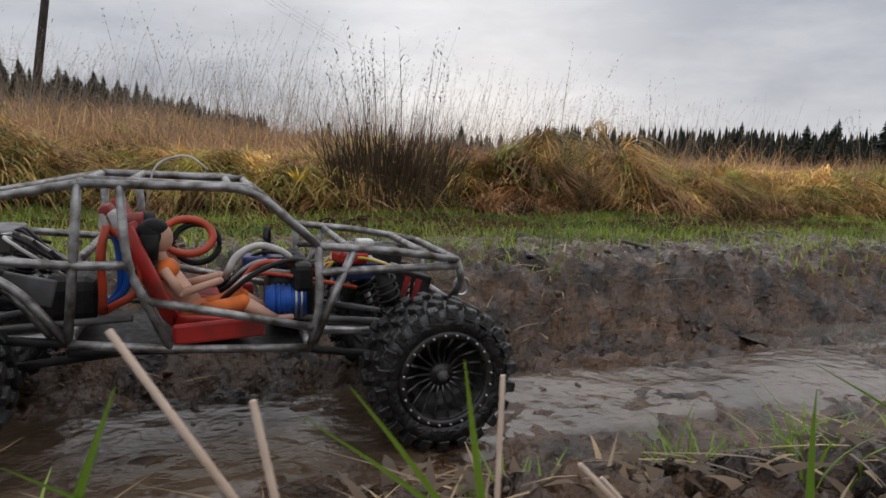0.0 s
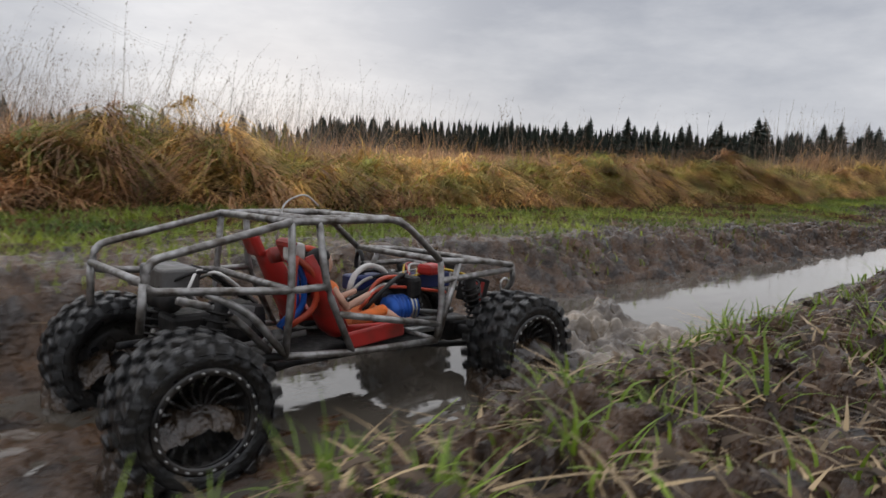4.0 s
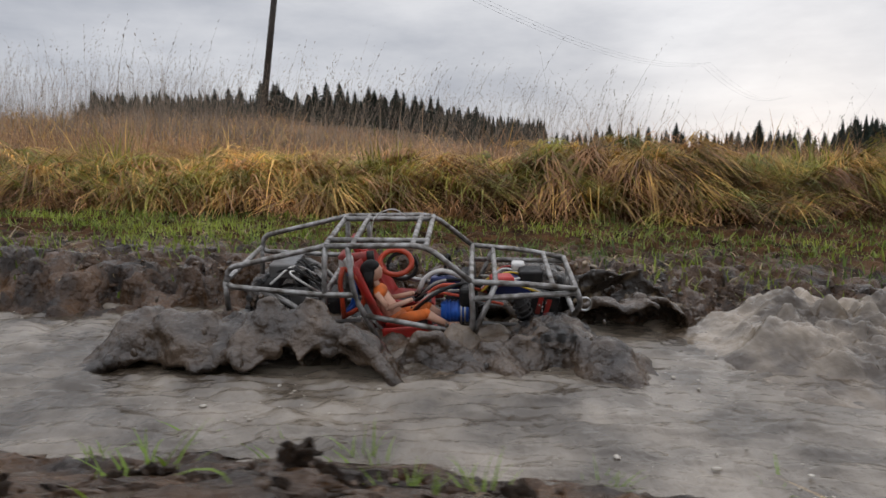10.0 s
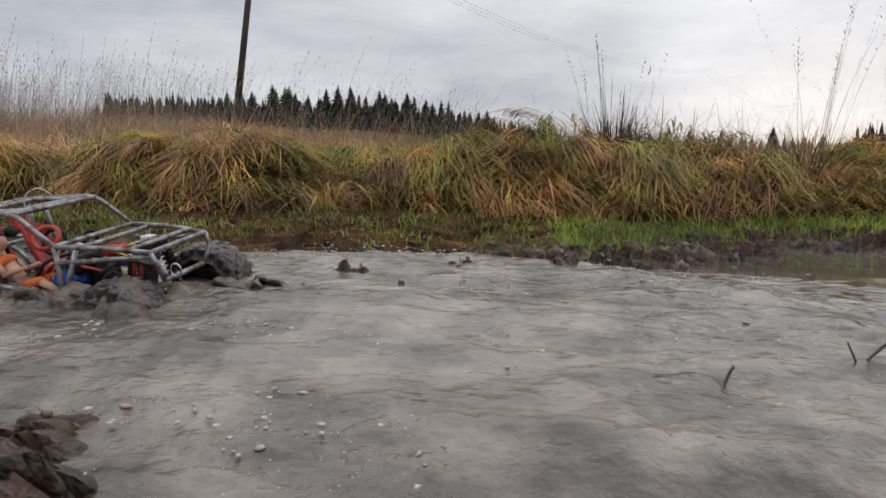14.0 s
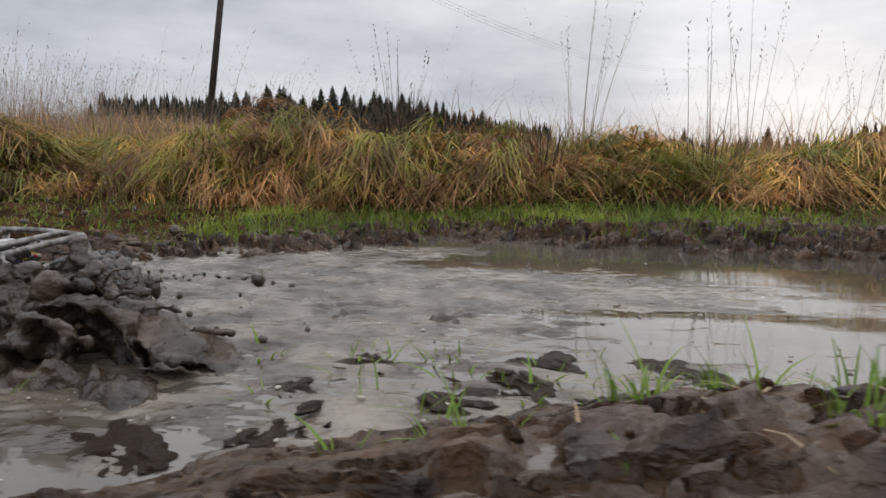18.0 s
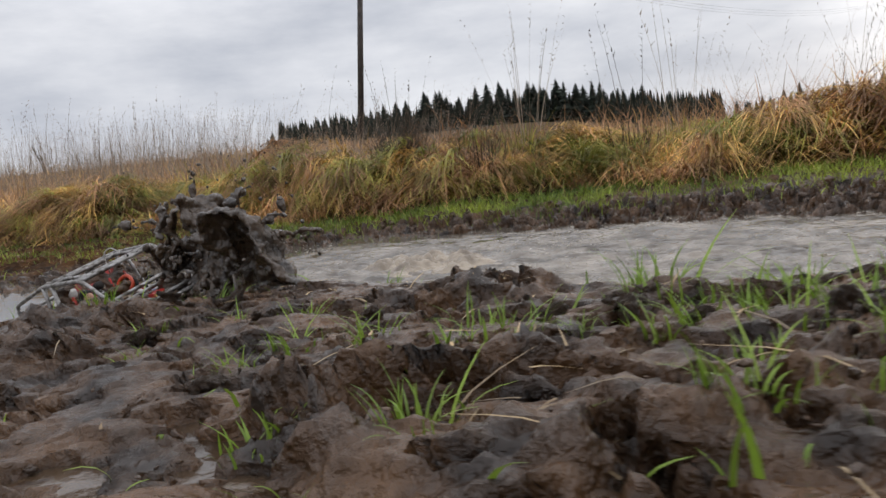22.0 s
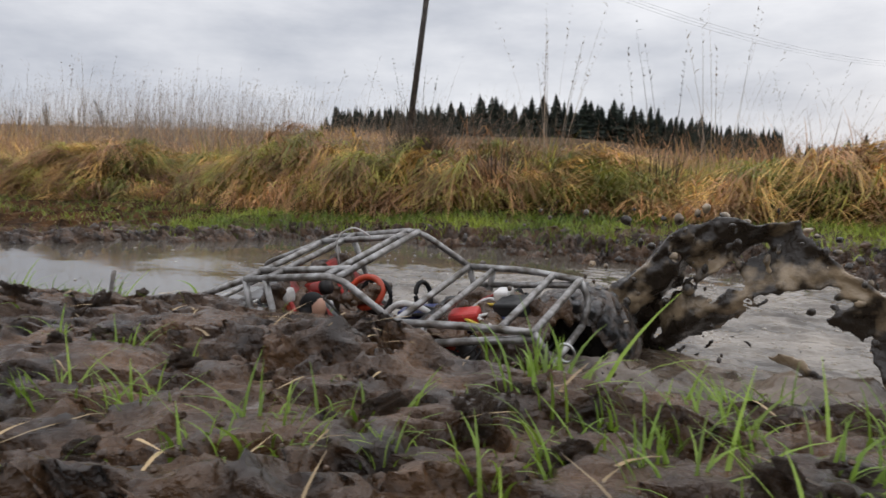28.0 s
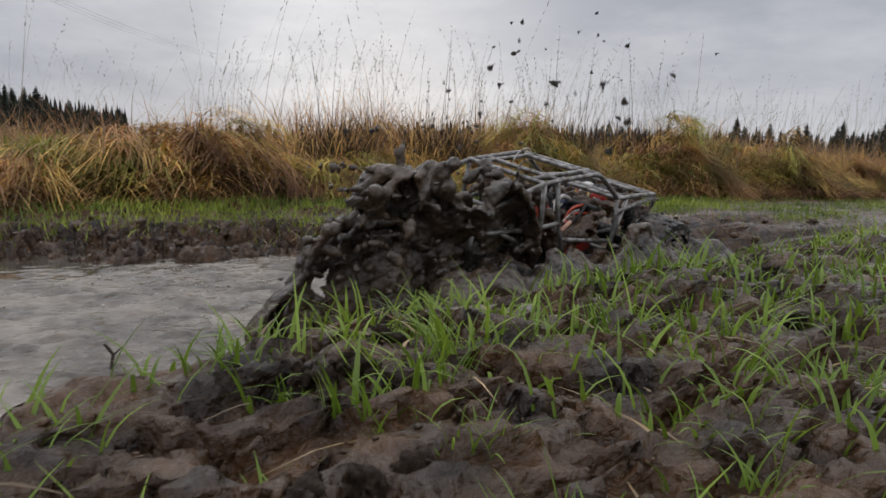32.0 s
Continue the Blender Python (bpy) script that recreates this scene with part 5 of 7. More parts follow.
M["navy"] = material("dark_blue_box", (0.015, 0.03, 0.16), 0.45, color2=(0.03, 0.035, 0.08), scale=30)
M["grey"] = material("grey_plate", (0.16, 0.16, 0.16), 0.45, 0.3, color2=(0.10, 0.09, 0.08), scale=35, rough2=0.7)
M["white"] = material("muddy_white", (0.55, 0.53, 0.50), 0.5, color2=(0.25, 0.22, 0.19), scale=40, lo=0.5, hi=0.7)
M["yellow"] = material("yellow_cable", (0.5, 0.33, 0.02), 0.5)
M["skin"] = material("doll_vinyl", (0.55, 0.31, 0.21), 0.5, color2=(0.42, 0.24, 0.17), scale=30)
M["orange"] = material("orange_cloth", (0.66, 0.14, 0.014), 0.7, color2=(0.26, 0.075, 0.022), scale=35, lo=0.42, hi=0.7)
M["hair"] = material("black_doll_hair", (0.006, 0.0055, 0.0055), 0.6, color2=(0.015, 0.013, 0.012), scale=70, spec=0.2)


def part(name, me, parent, label="", at=None):
    ob = new(name, me)
    ob.parent = parent
    if at is not None:
        ob.matrix_basis = at
    return tagged(ob, label) if label else ob


def box(name, size, mat, bevel=0.002, at=(0, 0, 0), rot=(0, 0, 0)):
    bm = bmesh.new()
    bmesh.ops.create_cube(bm, size=1, matrix=Matrix.Diagonal((*size, 1)))
    bmesh.ops.bevel(bm, geom=bm.edges[:], offset=bevel, segments=2, affect="EDGES", profile=0.5)
    bm.transform(pose(*at, *rot))
    me = bpy.data.meshes.new(name)
    bm.to_mesh(me)
    bm.free()
    me.materials.append(mat)
    return me


def lathe(name, profile, mat, sides=48):
    """A closed ring about the y axis from (radius, y) pairs."""
    v, f = [], []
    n = len(profile)
    for i in range(sides):
        a = 6.28318 * i / sides
        v += [(math.cos(a) * r, y, math.sin(a) * r) for r, y in profile]
    for i in range(sides):
        for j in range(n):
            a, b = i * n, ((i + 1) % sides) * n
            f.append((a + j, a + (j + 1) % n, b + (j + 1) % n, b + j))
    return mesh_quads(name, v, f, mat)


def bent(points, step=5):
    """Rounds the corners of a line of points."""
    pts = [Vector(p) for p in points]
    out = [pts[0]]
    for a, b, c in zip(pts, pts[1:], pts[2:]):
        r = min((a - b).length, (c - b).length, 0.05) * 0.45
        p, q = b + (a - b).normalized() * r, b + (c - b).normalized() * r
        for i in range(step + 1):
            s = i / step
            out.append(p * (1 - s) ** 2 + b * 2 * s * (1 - s) + q * s * s)
    return out + [pts[-1]]


buggy = tagged(empty("rc_buggy", Matrix()), "radio-controlled tube-frame buggy with a muddy silver roll cage", "toy car")
R_TUBE = 0.0040


def cage(name, *points, r=R_TUBE, mat="tube"):
    return part(name, tube(name, bent(points), r, M[mat], 10), buggy)


for s in (-1, 1):
    def P(x, y, z):
        return (x, s * y, z)
    cage("roof_rail", P(-0.104, 0.086, 0.239), P(0.037, 0.087, 0.241), P(0.100, 0.089, 0.189))
    cage("rear_rail", P(-0.104, 0.086, 0.239), P(-0.246, 0.083, 0.205), P(-0.250, 0.085, 0.178), P(-0.107, 0.093, 0.169), P(-0.066, 0.093, 0.170))
    cage("rear_post", P(-0.104, 0.086, 0.239), P(-0.107, 0.093, 0.169), P(-0.112, 0.090, 0.100))
    cage("middle_post", P(-0.072, 0.086, 0.240), P(-0.066, 0.093, 0.170), P(-0.030, 0.091, 0.094))
    cage("windscreen_post", P(0.100, 0.089, 0.189), P(0.103, 0.091, 0.130), P(0.095, 0.091, 0.090))
    cage("hood_brace", P(0.134, 0.086, 0.184), P(0.098, 0.091, 0.094))
    cage("sill_tube", P(-0.112, 0.090, 0.100), P(-0.030, 0.091, 0.093), P(0.095, 0.091, 0.090))
    cage("seat_bar", P(-0.050, 0.092, 0.138), P(0.098, 0.091, 0.110))
    cage("hood_rail", P(0.100, 0.089, 0.189), P(0.180, 0.083, 0.184), P(0.248, 0.073, 0.174))
    cage("hood_side_tube", P(0.101, 0.090, 0.164), P(0.248, 0.073, 0.168))
    cage("nose_tube", P(0.248, 0.073, 0.174), P(0.257, 0.070, 0.150), P(0.250, 0.052, 0.126))
    cage("rear_brace", P(-0.196, 0.087, 0.173), P(-0.150, 0.088, 0.150), P(-0.112, 0.090, 0.101))
    cage("inner_rear_brace", P(-0.215, 0.070, 0.165), P(-0.165, 0.068, 0.150), P(-0.125, 0.082, 0.105))
    cage("tail_tube", P(-0.112, 0.090, 0.101), P(-0.190, 0.060, 0.098), P(-0.235, 0.045, 0.100), r=0.004, mat="black")
    cage("rear_drop_tube", P(-0.250, 0.085, 0.186), P(-0.252, 0.080, 0.140))
for name, x, y, z in (("roof_bar", -0.104, 0.086, 0.239), ("roof_bar", -0.066, 0.086, 0.240), ("roof_bar", 0.018, 0.087, 0.240), ("roof_bar", 0.037, 0.087, 0.239), ("cowl_bar", 0.100, 0.089, 0.189), ("cowl_bar", 0.134, 0.086, 0.184), ("hood_bar", 0.215, 0.078, 0.179), ("nose_bar", 0.248, 0.073, 0.174), ("tail_bar", -0.250, 0.084, 0.186), ("belt_bar", -0.107, 0.092, 0.169), ("floor_bar", -0.112, 0.089, 0.100), ("floor_bar", 0.095, 0.090, 0.090), ("bumper_bar", 0.250, 0.052, 0.126)):
    cage(name, (x, -y, z), (x, y, z))
cage("roof_runner", (-0.104, -0.06, 0.2405), (0.037, -0.062, 0.2405))
cage("roof_runner", (-0.104, 0.06, 0.2405), (0.037, 0.062, 0.2405))

# wheels
TYRE_R, TYRE_W = 0.0715, 0.068
hw = TYRE_W / 2


def lug_mesh(y, lx, ly, lz, rad, skew):
    """One tread block, in the wheel's space."""
    m = Matrix.Translation((rad, y, 0)) @ Matrix.Rotation(radians(skew), 4, "X")
    bm = bmesh.new()
    r = bmesh.ops.create_cube(bm, size=1, matrix=m @ Matrix.Diagonal((lx, ly, lz, 1)))
    for q in r["verts"]:
        if (m.inverted() @ q.co).x > 0:
            c = m @ Vector((lx / 2, 0, 0))
            q.co = c + (q.co - c) * 0.82
    bmesh.ops.bevel(bm, geom=bm.edges[:], offset=0.0008, segments=1, affect="EDGES")
    me = bpy.data.meshes.new("tread_block")
    bm.to_mesh(me)
    bm.free()
    me.materials.append(M["tyre"])
    return me


LUGS = [(0.0, lug_mesh(-hw * 0.36, 0.010, 0.018, 0.0105, 0.068, 18)), (1.0, lug_mesh(hw * 0.36, 0.010, 0.018, 0.0105, 0.068, -18)), (0.9, lug_mesh(-hw * 0.86, 0.011, 0.016, 0.0115, 0.0655, -8)), (1.9, lug_mesh(hw * 0.86, 0.011, 0.016, 0.0115, 0.0655, 8))]
TYRE = lathe("tyre", [(0.044, -hw * 0.82), (0.050, -hw * 0.98), (0.058, -hw * 1.02), (0.0645, -hw * 0.9), (0.0665, -hw * 0.5), (0.067, 0), (0.0665, hw * 0.5), (0.0645, hw * 0.9), (0.058, hw * 1.02), (0.050, hw * 0.98), (0.044, hw * 0.82)], M["tyre"], 60)


def wheel_parts():
    rim = lathe("rim", [(0.046, -hw * 0.80), (0.0415, -hw * 0.70), (0.0400, -hw * 0.2), (0.030, 0.0), (0.010, 0.004), (0.010, 0.014), (0.030, 0.010), (0.043, hw * 0.2), (0.046, hw * 0.8), (0.045, 0)], M["rim"], 40)
    bead = lathe("bead_ring", [(0.0405, -hw * 0.84), (0.0405, -hw * 0.94), (0.0445, -hw * 0.98), (0.0475, -hw * 0.94), (0.0475, -hw * 0.84)], M["rim"], 48)
    spoke = tube("spoke", [(0.010, -0.014, 0), (0.024, -0.0125, 0.0012), (0.040, -hw * 0.72, 0.0)], 0.0016, M["dark_steel"], 6)
    bolt = tube("bolt", [(0, -hw * 0.94, 0), (0, -hw * 1.05, 0)], 0.0013, M["steel"], 6)
    nut = tube("hub_nut", [(0, -0.006, 0), (0, -0.022, 0)], 0.0058, M["grey"], 6)
    cap = tube("hub_cap", [(0, 0.0, 0), (0, -0.0155, 0)], 0.0115, M["rim"], 20)
    return rim, bead, spoke, bolt, nut, cap


RIM, BEAD, SPOKE, BOLT, NUT, CAP = wheel_parts()
WHEELS = []
for x in (0.216, -0.219):
    for s in (-1, 1):
        at = pose(x, s * 0.119, 0.072, 0, 0, 0 if s < 0 else 180)
        wh = part("wheel", RIM, buggy, "black multi-spoke wheel with a knobbly muddy tyre", at)
        part("tyre", TYRE, wh, "knobbly black rubber tyre caked with mud")
        part("bead_ring", BEAD, wh)
        for i in range(22):
            for shift, lug in LUGS:
                part("tread_block", lug, wh, "", Matrix.Rotation(-6.28318 * (i + 0.5 * shift) / 22, 4, "Y"))
        part("hub_nut", NUT, wh)
        part("hub_cap", CAP, wh)
        for i in range(18):
            part("spoke", SPOKE, wh, "", Matrix.Rotation(6.28318 * i / 18, 4, "Y"))
        for i in range(24):
            part("bolt", BOLT, wh, "", Matrix.Rotation(6.28318 * (i + 0.5) / 24, 4, "Y") @ Matrix.Translation((0.0442, 0, 0)))
        WHEELS.append((wh, at))

# running gear
part("floor_plate", box("floor_plate", (0.215, 0.150, 0.006), M["black"], 0.002, (-0.008, 0, 0.086)), buggy)
part("skid_plate", box("skid_plate", (0.12, 0.070, 0.016), M["black"], 0.005, (-0.01, 0, 0.078)), buggy)
for x in (0.216, -0.219):
    part("axle", tube("axle", [(x, -0.095, 0.072), (x, 0.095, 0.072)], 0.010, M["black"], 12), buggy)
    part("gearbox", box("gearbox", (0.042, 0.036, 0.036), M["black"], 0.008, (x, 0.012, 0.074)), buggy)
    d = 1 if x > 0 else -1
    for s in (-1, 1):
        part("lower_link", tube("lower_link", [(x - d * 0.012, s * 0.060, 0.066), (d * 0.045, s * 0.040, 0.080)], 0.0042, M["black"], 8), buggy)
        part("upper_link", tube("upper_link", [(x - d * 0.006, s * 0.022, 0.094), (d * 0.065, s * 0.050, 0.112)], 0.0035, M["grey"], 8), buggy)
        a, b = Vector((x - d * 0.018, s * 0.066, 0.078)), Vector((x - d * 0.050, s * 0.072, 0.163))
        shock = part("shock", tube("shock", [a, a.lerp(b, 0.45)], 0.0042, M["steel"], 8), buggy)
        part("shock_body", tube("shock_body", [a.lerp(b, 0.42), b], 0.0078, M["black"], 12), shock)
        ax = (b - a).normalized()
        e1 = ax.cross(Vector((0, 1, 0))).normalized()
        e2 = ax.cross(e1)
        coil = [a.lerp(b, 0.10 + 0.82 * i / 90) + (e1 * math.cos(i * 0.63) + e2 * math.sin(i * 0.63)) * 0.0118 for i in range(91)]
        part("spring", tube("spring", coil, 0.0016, M["black"], 5), shock)
part("driveshaft", tube("driveshaft", [(0.19, 0.012, 0.076), (0.04, 0.0, 0.084)], 0.005, M["steel"], 8), buggy)
part("driveshaft", tube("driveshaft", [(-0.19, 0.012, 0.076), (-0.05, 0.0, 0.084)], 0.005, M["steel"], 8), buggy)

# seats, each a red shell with a wing and a cushion
def seat_shell(side):
    bm = bmesh.new()
    rows, cols = 12, 9
    grid = []
    for i in range(rows):
        s = i / (rows - 1)
        if s < 0.4:
            k = s / 0.4
            x, z = 0.040 - 0.075 * k, 0.098 + 0.004 * k
        else:
            k = (s - 0.4) / 0.6
            x, z = -0.035 - 0.045 * k, 0.102 + 0.092 * k
        wide = 0.030 - 0.010 * max(0, s - 0.75) / 0.25
        for j in range(cols):
            t = j / (cols - 1) * 2 - 1
            lip = 0.016 * abs(t) ** 3
            nx, nz = (0, 1) if s < 0.4 else (0.9, 0.44)
            grid.append(bm.verts.new((x + nx * lip, side * 0.044 + t * wide, z + nz * lip)))
    for i in range(rows - 1):
        for j in range(cols - 1):
            bm.faces.new((grid[i * cols + j], grid[i * cols + j + 1], grid[(i + 1) * cols + j + 1], grid[(i + 1) * cols + j]))
    bmesh.ops.recalc_face_normals(bm, faces=bm.faces[:])
    bmesh.ops.solidify(bm, geom=bm.faces[:], thickness=0.004)
    me = bpy.data.meshes.new("seat_shell")
    bm.to_mesh(me)
    bm.free()
    me.materials.append(M["red"])
    for q in me.polygons:
        q.use_smooth = True
    return me


for side in (-1, 1):
    seat = part("seat", seat_shell(side), buggy, "glossy red bucket seat")
    part("headrest", box("headrest", (0.012, 0.034, 0.030), M["red"], 0.005, (-0.083, side * 0.044, 0.204), (0, -24, 0)), seat)
    part("side_wing", box("side_wing", (0.082, 0.006, 0.020), M["red"], 0.003, (0.012, side * 0.078, 0.106), (0, -5, 0)), seat)
    part("cushion", box("cushion", (0.060, 0.046, 0.010), M["black"], 0.004, (0.004, side * 0.044, 0.104)), seat)

# tank behind the seats with its hoses, steering loop, motor and wiring
part("tank", tube("tank", [(-0.088, -0.012, 0.196), (-0.058, -0.010, 0.199)], 0.0090, M["red"], 18), buggy, "red cylinder tank with dark ends")
part("tank_band", tube("tank_band", [(-0.058, -0.010, 0.199), (-0.048, -0.009, 0.200)], 0.0092, M["black"], 18), buggy)
part("hose_fitting", box("hose_fitting", (0.020, 0.018, 0.020), M["white"], 0.004, (-0.082, -0.052, 0.204)), buggy, "muddy white hose fitting")
for dy, mat, bow in ((-0.058, "hose", 0.022), (-0.050, "blue", 0.010), (-0.044, "blue", 0.004), (-0.062, "hose", -0.010)):
    part("hose", tube("hose", bent([(-0.085, dy, 0.200), (-0.080 + bow, dy - 0.004, 0.178), (-0.078 + bow, dy, 0.140), (-0.090, dy + 0.01, 0.118)], 8), 0.0036, M[mat], 8), buggy)
ring = [(-0.019 + 0.025 * math.cos(a), 0.024 + 0.010 * math.sin(a), 0.180 + 0.017 * math.sin(a)) for a in (6.28318 * i / 36 for i in range(36))]
part("steering_ring", tube("steering_ring", ring, 0.0042, M["hose"], 8, True), buggy, "red rubber loop like a steering wheel")
ring = [(-0.010 + 0.023 * math.cos(a), 0.030 + 0.006 * math.sin(a), 0.172 + 0.020 * math.sin(a)) for a in (6.28318 * i / 32 for i in range(32))]
part("hose_loop", tube("hose_loop", ring, 0.0034, M["black"], 8, True), buggy)
ring = [(0.062 + 0.003 * math.cos(a), 0.030 + 0.012 * math.cos(a), 0.172 + 0.018 * math.sin(a)) for a in (6.28318 * i / 28 for i in range(28))]
part("hose_loop", tube("hose_loop", ring, 0.0030, M["black"], 8, True), buggy)
part("dash", box("dash", (0.020, 0.110, 0.030), M["black"], 0.006, (0.092, 0, 0.150)), buggy)
motor = part("motor", tube("motor", [(0.056, -0.040, 0.124), (0.096, -0.042, 0.126)], 0.0160, M["blue"], 24), buggy, "blue finned electric motor")
for i in range(6):
    part("cooling_fin", tube("cooling_fin", [(0.062 + i * 0.0055, -0.0407, 0.1246), (0.0642 + i * 0.0055, -0.0407, 0.1246)], 0.0180, M["steel" if i > 3 else "blue"], 24), motor)
part("gear_case", box("gear_case", (0.05, 0.06, 0.05), M["black"], 0.010, (0.085, 0.008, 0.118)), buggy)
part("receiver_box", box("receiver_box", (0.048, 0.030, 0.020), M["navy"], 0.003, (0.060, 0.018, 0.152)), buggy)
part("battery_pack", box("battery_pack", (0.060, 0.040, 0.022), M["navy"], 0.003, (0.160, 0.010, 0.150)), buggy, "dark blue battery pack")
part("speed_controller", box("speed_controller", (0.036, 0.034, 0.018), M["black"], 0.003, (0.190, 0.012, 0.166)), buggy)
part("red_cover", box("red_cover", (0.034, 0.026, 0.014), M["red"], 0.004, (0.145, -0.020, 0.168), (0, 0, 14)), buggy)
part("white_block", box("white_block", (0.020, 0.020, 0.012), M["white"], 0.003, (0.172, 0.030, 0.174)), buggy)
servo = part("servo", box("servo", (0.040, 0.022, 0.036), M["black"], 0.002, (0.206, -0.040, 0.138), (0, 14, 0)), buggy, "black servo with red stripes")
for i in range(2):
    part("label_stripe", box("label_stripe", (0.007, 0.001, 0.026), M["red"], 0.0003, (0.199 + i * 0.012, -0.0517, 0.1395 - i * 0.003), (0, 14, 0)), servo)
    for j in range(3):
        part("label_bar", box("label_bar", (0.0016, 0.0005, 0.004), M["white"], 0.0001, (0.2035 + i * 0.006, -0.0515, 0.131 + j * 0.0065), (0, 14, 0)), servo)
part("tow_ring", tube("tow_ring", [(0.266 + 0.009 * math.cos(a), -0.045, 0.140 + 0.010 * math.sin(a)) for a in (6.28318 * i / 24 for i in range(24))], 0.0016, M["steel"], 6, True), buggy)
part("air_hose", tube("air_hose", bent([(0.018, -0.010, 0.142), (0.028, -0.006, 0.166), (0.052, -0.004, 0.178), (0.080, 0.0, 0.168), (0.094, 0.004, 0.150)], 8), 0.0038, M["white"], 10), buggy, "muddy white corrugated hose")
cable_rng = random.Random(3)
for i in range(9):
    y0 = cable_rng.uniform(-0.05, 0.03)
    pts = [(0.015 + cable_rng.uniform(-0.01, 0.01), y0, 0.128), (0.045, y0 + cable_rng.uniform(-0.02, 0.02), 0.150 + cable_rng.uniform(-0.01, 0.018)), (0.085, y0 + cable_rng.uniform(-0.02, 0.02), 0.160 + cable_rng.uniform(-0.01, 0.012)), (0.120 + cable_rng.uniform(0, 0.03), cable_rng.uniform(-0.05, 0.03), 0.140)]
    part("cable", tube("cable", bent(pts, 6), cable_rng.choice((0.0016, 0.0022, 0.0028)), M[cable_rng.choice(("black", "black", "black", "hose", "white", "blue"))], 6), buggy)
for i in range(7):
    pts = [(0.115, cable_rng.uniform(-0.05, 0.05), 0.150), (0.150, cable_rng.uniform(-0.05, 0.05), 0.172), (0.205, cable_rng.uniform(-0.05, 0.05), 0.155)]
    part("cable", tube("cable", bent(pts, 6), 0.0018, M[cable_rng.choice(("red", "black", "yellow", "red", "white"))], 6), buggy)
# rear bay
part("rear_plate", box("rear_plate", (0.040, 0.070, 0.022), M["grey"], 0.003, (-0.190, 0.020, 0.176)), buggy, "grey mounting plate in the rear bay")
part("rear_bracket", box("rear_bracket", (0.044, 0.004, 0.026), M["grey"], 0.002, (-0.150, -0.050, 0.140), (0, 12, 0)), buggy)
part("rear_box", box("rear_box", (0.046, 0.046, 0.024), M["black"], 0.006, (-0.180, 0, 0.128)), buggy)
part("winch_drum", tube("winch_drum", [(-0.205, -0.030, 0.156), (-0.205, 0.035, 0.156)], 0.011, M["black"], 14), buggy)
part("engine_block", box("engine_block", (0.050, 0.054, 0.046), M["black"], 0.012, (-0.122, 0, 0.122)), buggy)
for i in range(6):
    pts = [(-0.21 + i * 0.012, cable_rng.uniform(-0.05, 0.05), 0.168), (-0.17, cable_rng.uniform(-0.06, 0.06), 0.190), (-0.120, cable_rng.uniform(-0.05, 0.05), 0.150)]
    part("cable", tube("cable", bent(pts, 6), 0.0018, M[cable_rng.choice(("white", "black", "black", "white"))], 6), buggy)
part("antenna", tube("antenna", bent([(-0.060, 0.030, 0.205), (-0.052, 0.030, 0.255), (-0.020, 0.032, 0.266), (0.000, 0.034, 0.250)], 8), 0.0012, M["white"], 5), buggy, "thin pale bent antenna wire")


# ---- the doll in the near seat, one plain mesh ----
def ball(bm, c, r, mat, squash=(1, 1, 1), rot=(0, 0, 0)):
    g0 = len(bm.faces)
    bmesh.ops.create_uvsphere(bm, u_segments=16, v_segments=10, radius=1, matrix=pose(*c, *rot) @ Matrix.Diagonal((r * squash[0], r * squash[1], r * squash[2], 1)))
    bm.faces.ensure_lookup_table()
    for q in bm.faces[g0:]:
        q.material_index, q.smooth = mat, True


def limb(bm, a, b, r0, r1, mat):
    a, b = Vector(a), Vector(b)
    g0 = len(bm.faces)
    m = Matrix.Translation((a + b) / 2) @ (b - a).to_track_quat("Z", "Y").to_matrix().to_4x4()
    bmesh.ops.create_cone(bm, segments=12, radius1=r0, radius2=r1, depth=(b - a).length, cap_ends=True, matrix=m)
    bm.faces.ensure_lookup_table()
    for q in bm.faces[g0:]:
        q.material_index, q.smooth = mat, True
    ball(bm, b, r1, mat)


bm = bmesh.new()
Y = -0.046
ball(bm, (-0.012, Y, 0.118), 0.017, 1, (1.0, 1.05, 0.8))
limb(bm, (-0.014, Y, 0.118), (-0.034, Y, 0.150), 0.015, 0.0125, 0)
ball(bm, (-0.036, Y, 0.158), 0.0145, 1, (0.85, 1.25, 0.75), (0, -25, 0))
limb(bm, (-0.038, Y, 0.163), (-0.044, Y, 0.178), 0.006, 0.005, 0)
ball(bm, (-0.042, Y, 0.188), 0.0125, 0, (0.95, 0.85, 1.12))
ball(bm, (-0.050, Y, 0.190), 0.0145, 2, (0.95, 1.0, 1.05))
ball(bm, (-0.047, Y, 0.197), 0.0128, 2, (1.0, 0.98, 0.75))
ball(bm, (-0.060, Y, 0.172), 0.0120, 2, (0.75, 1.05, 1.7), (0, 14, 0))
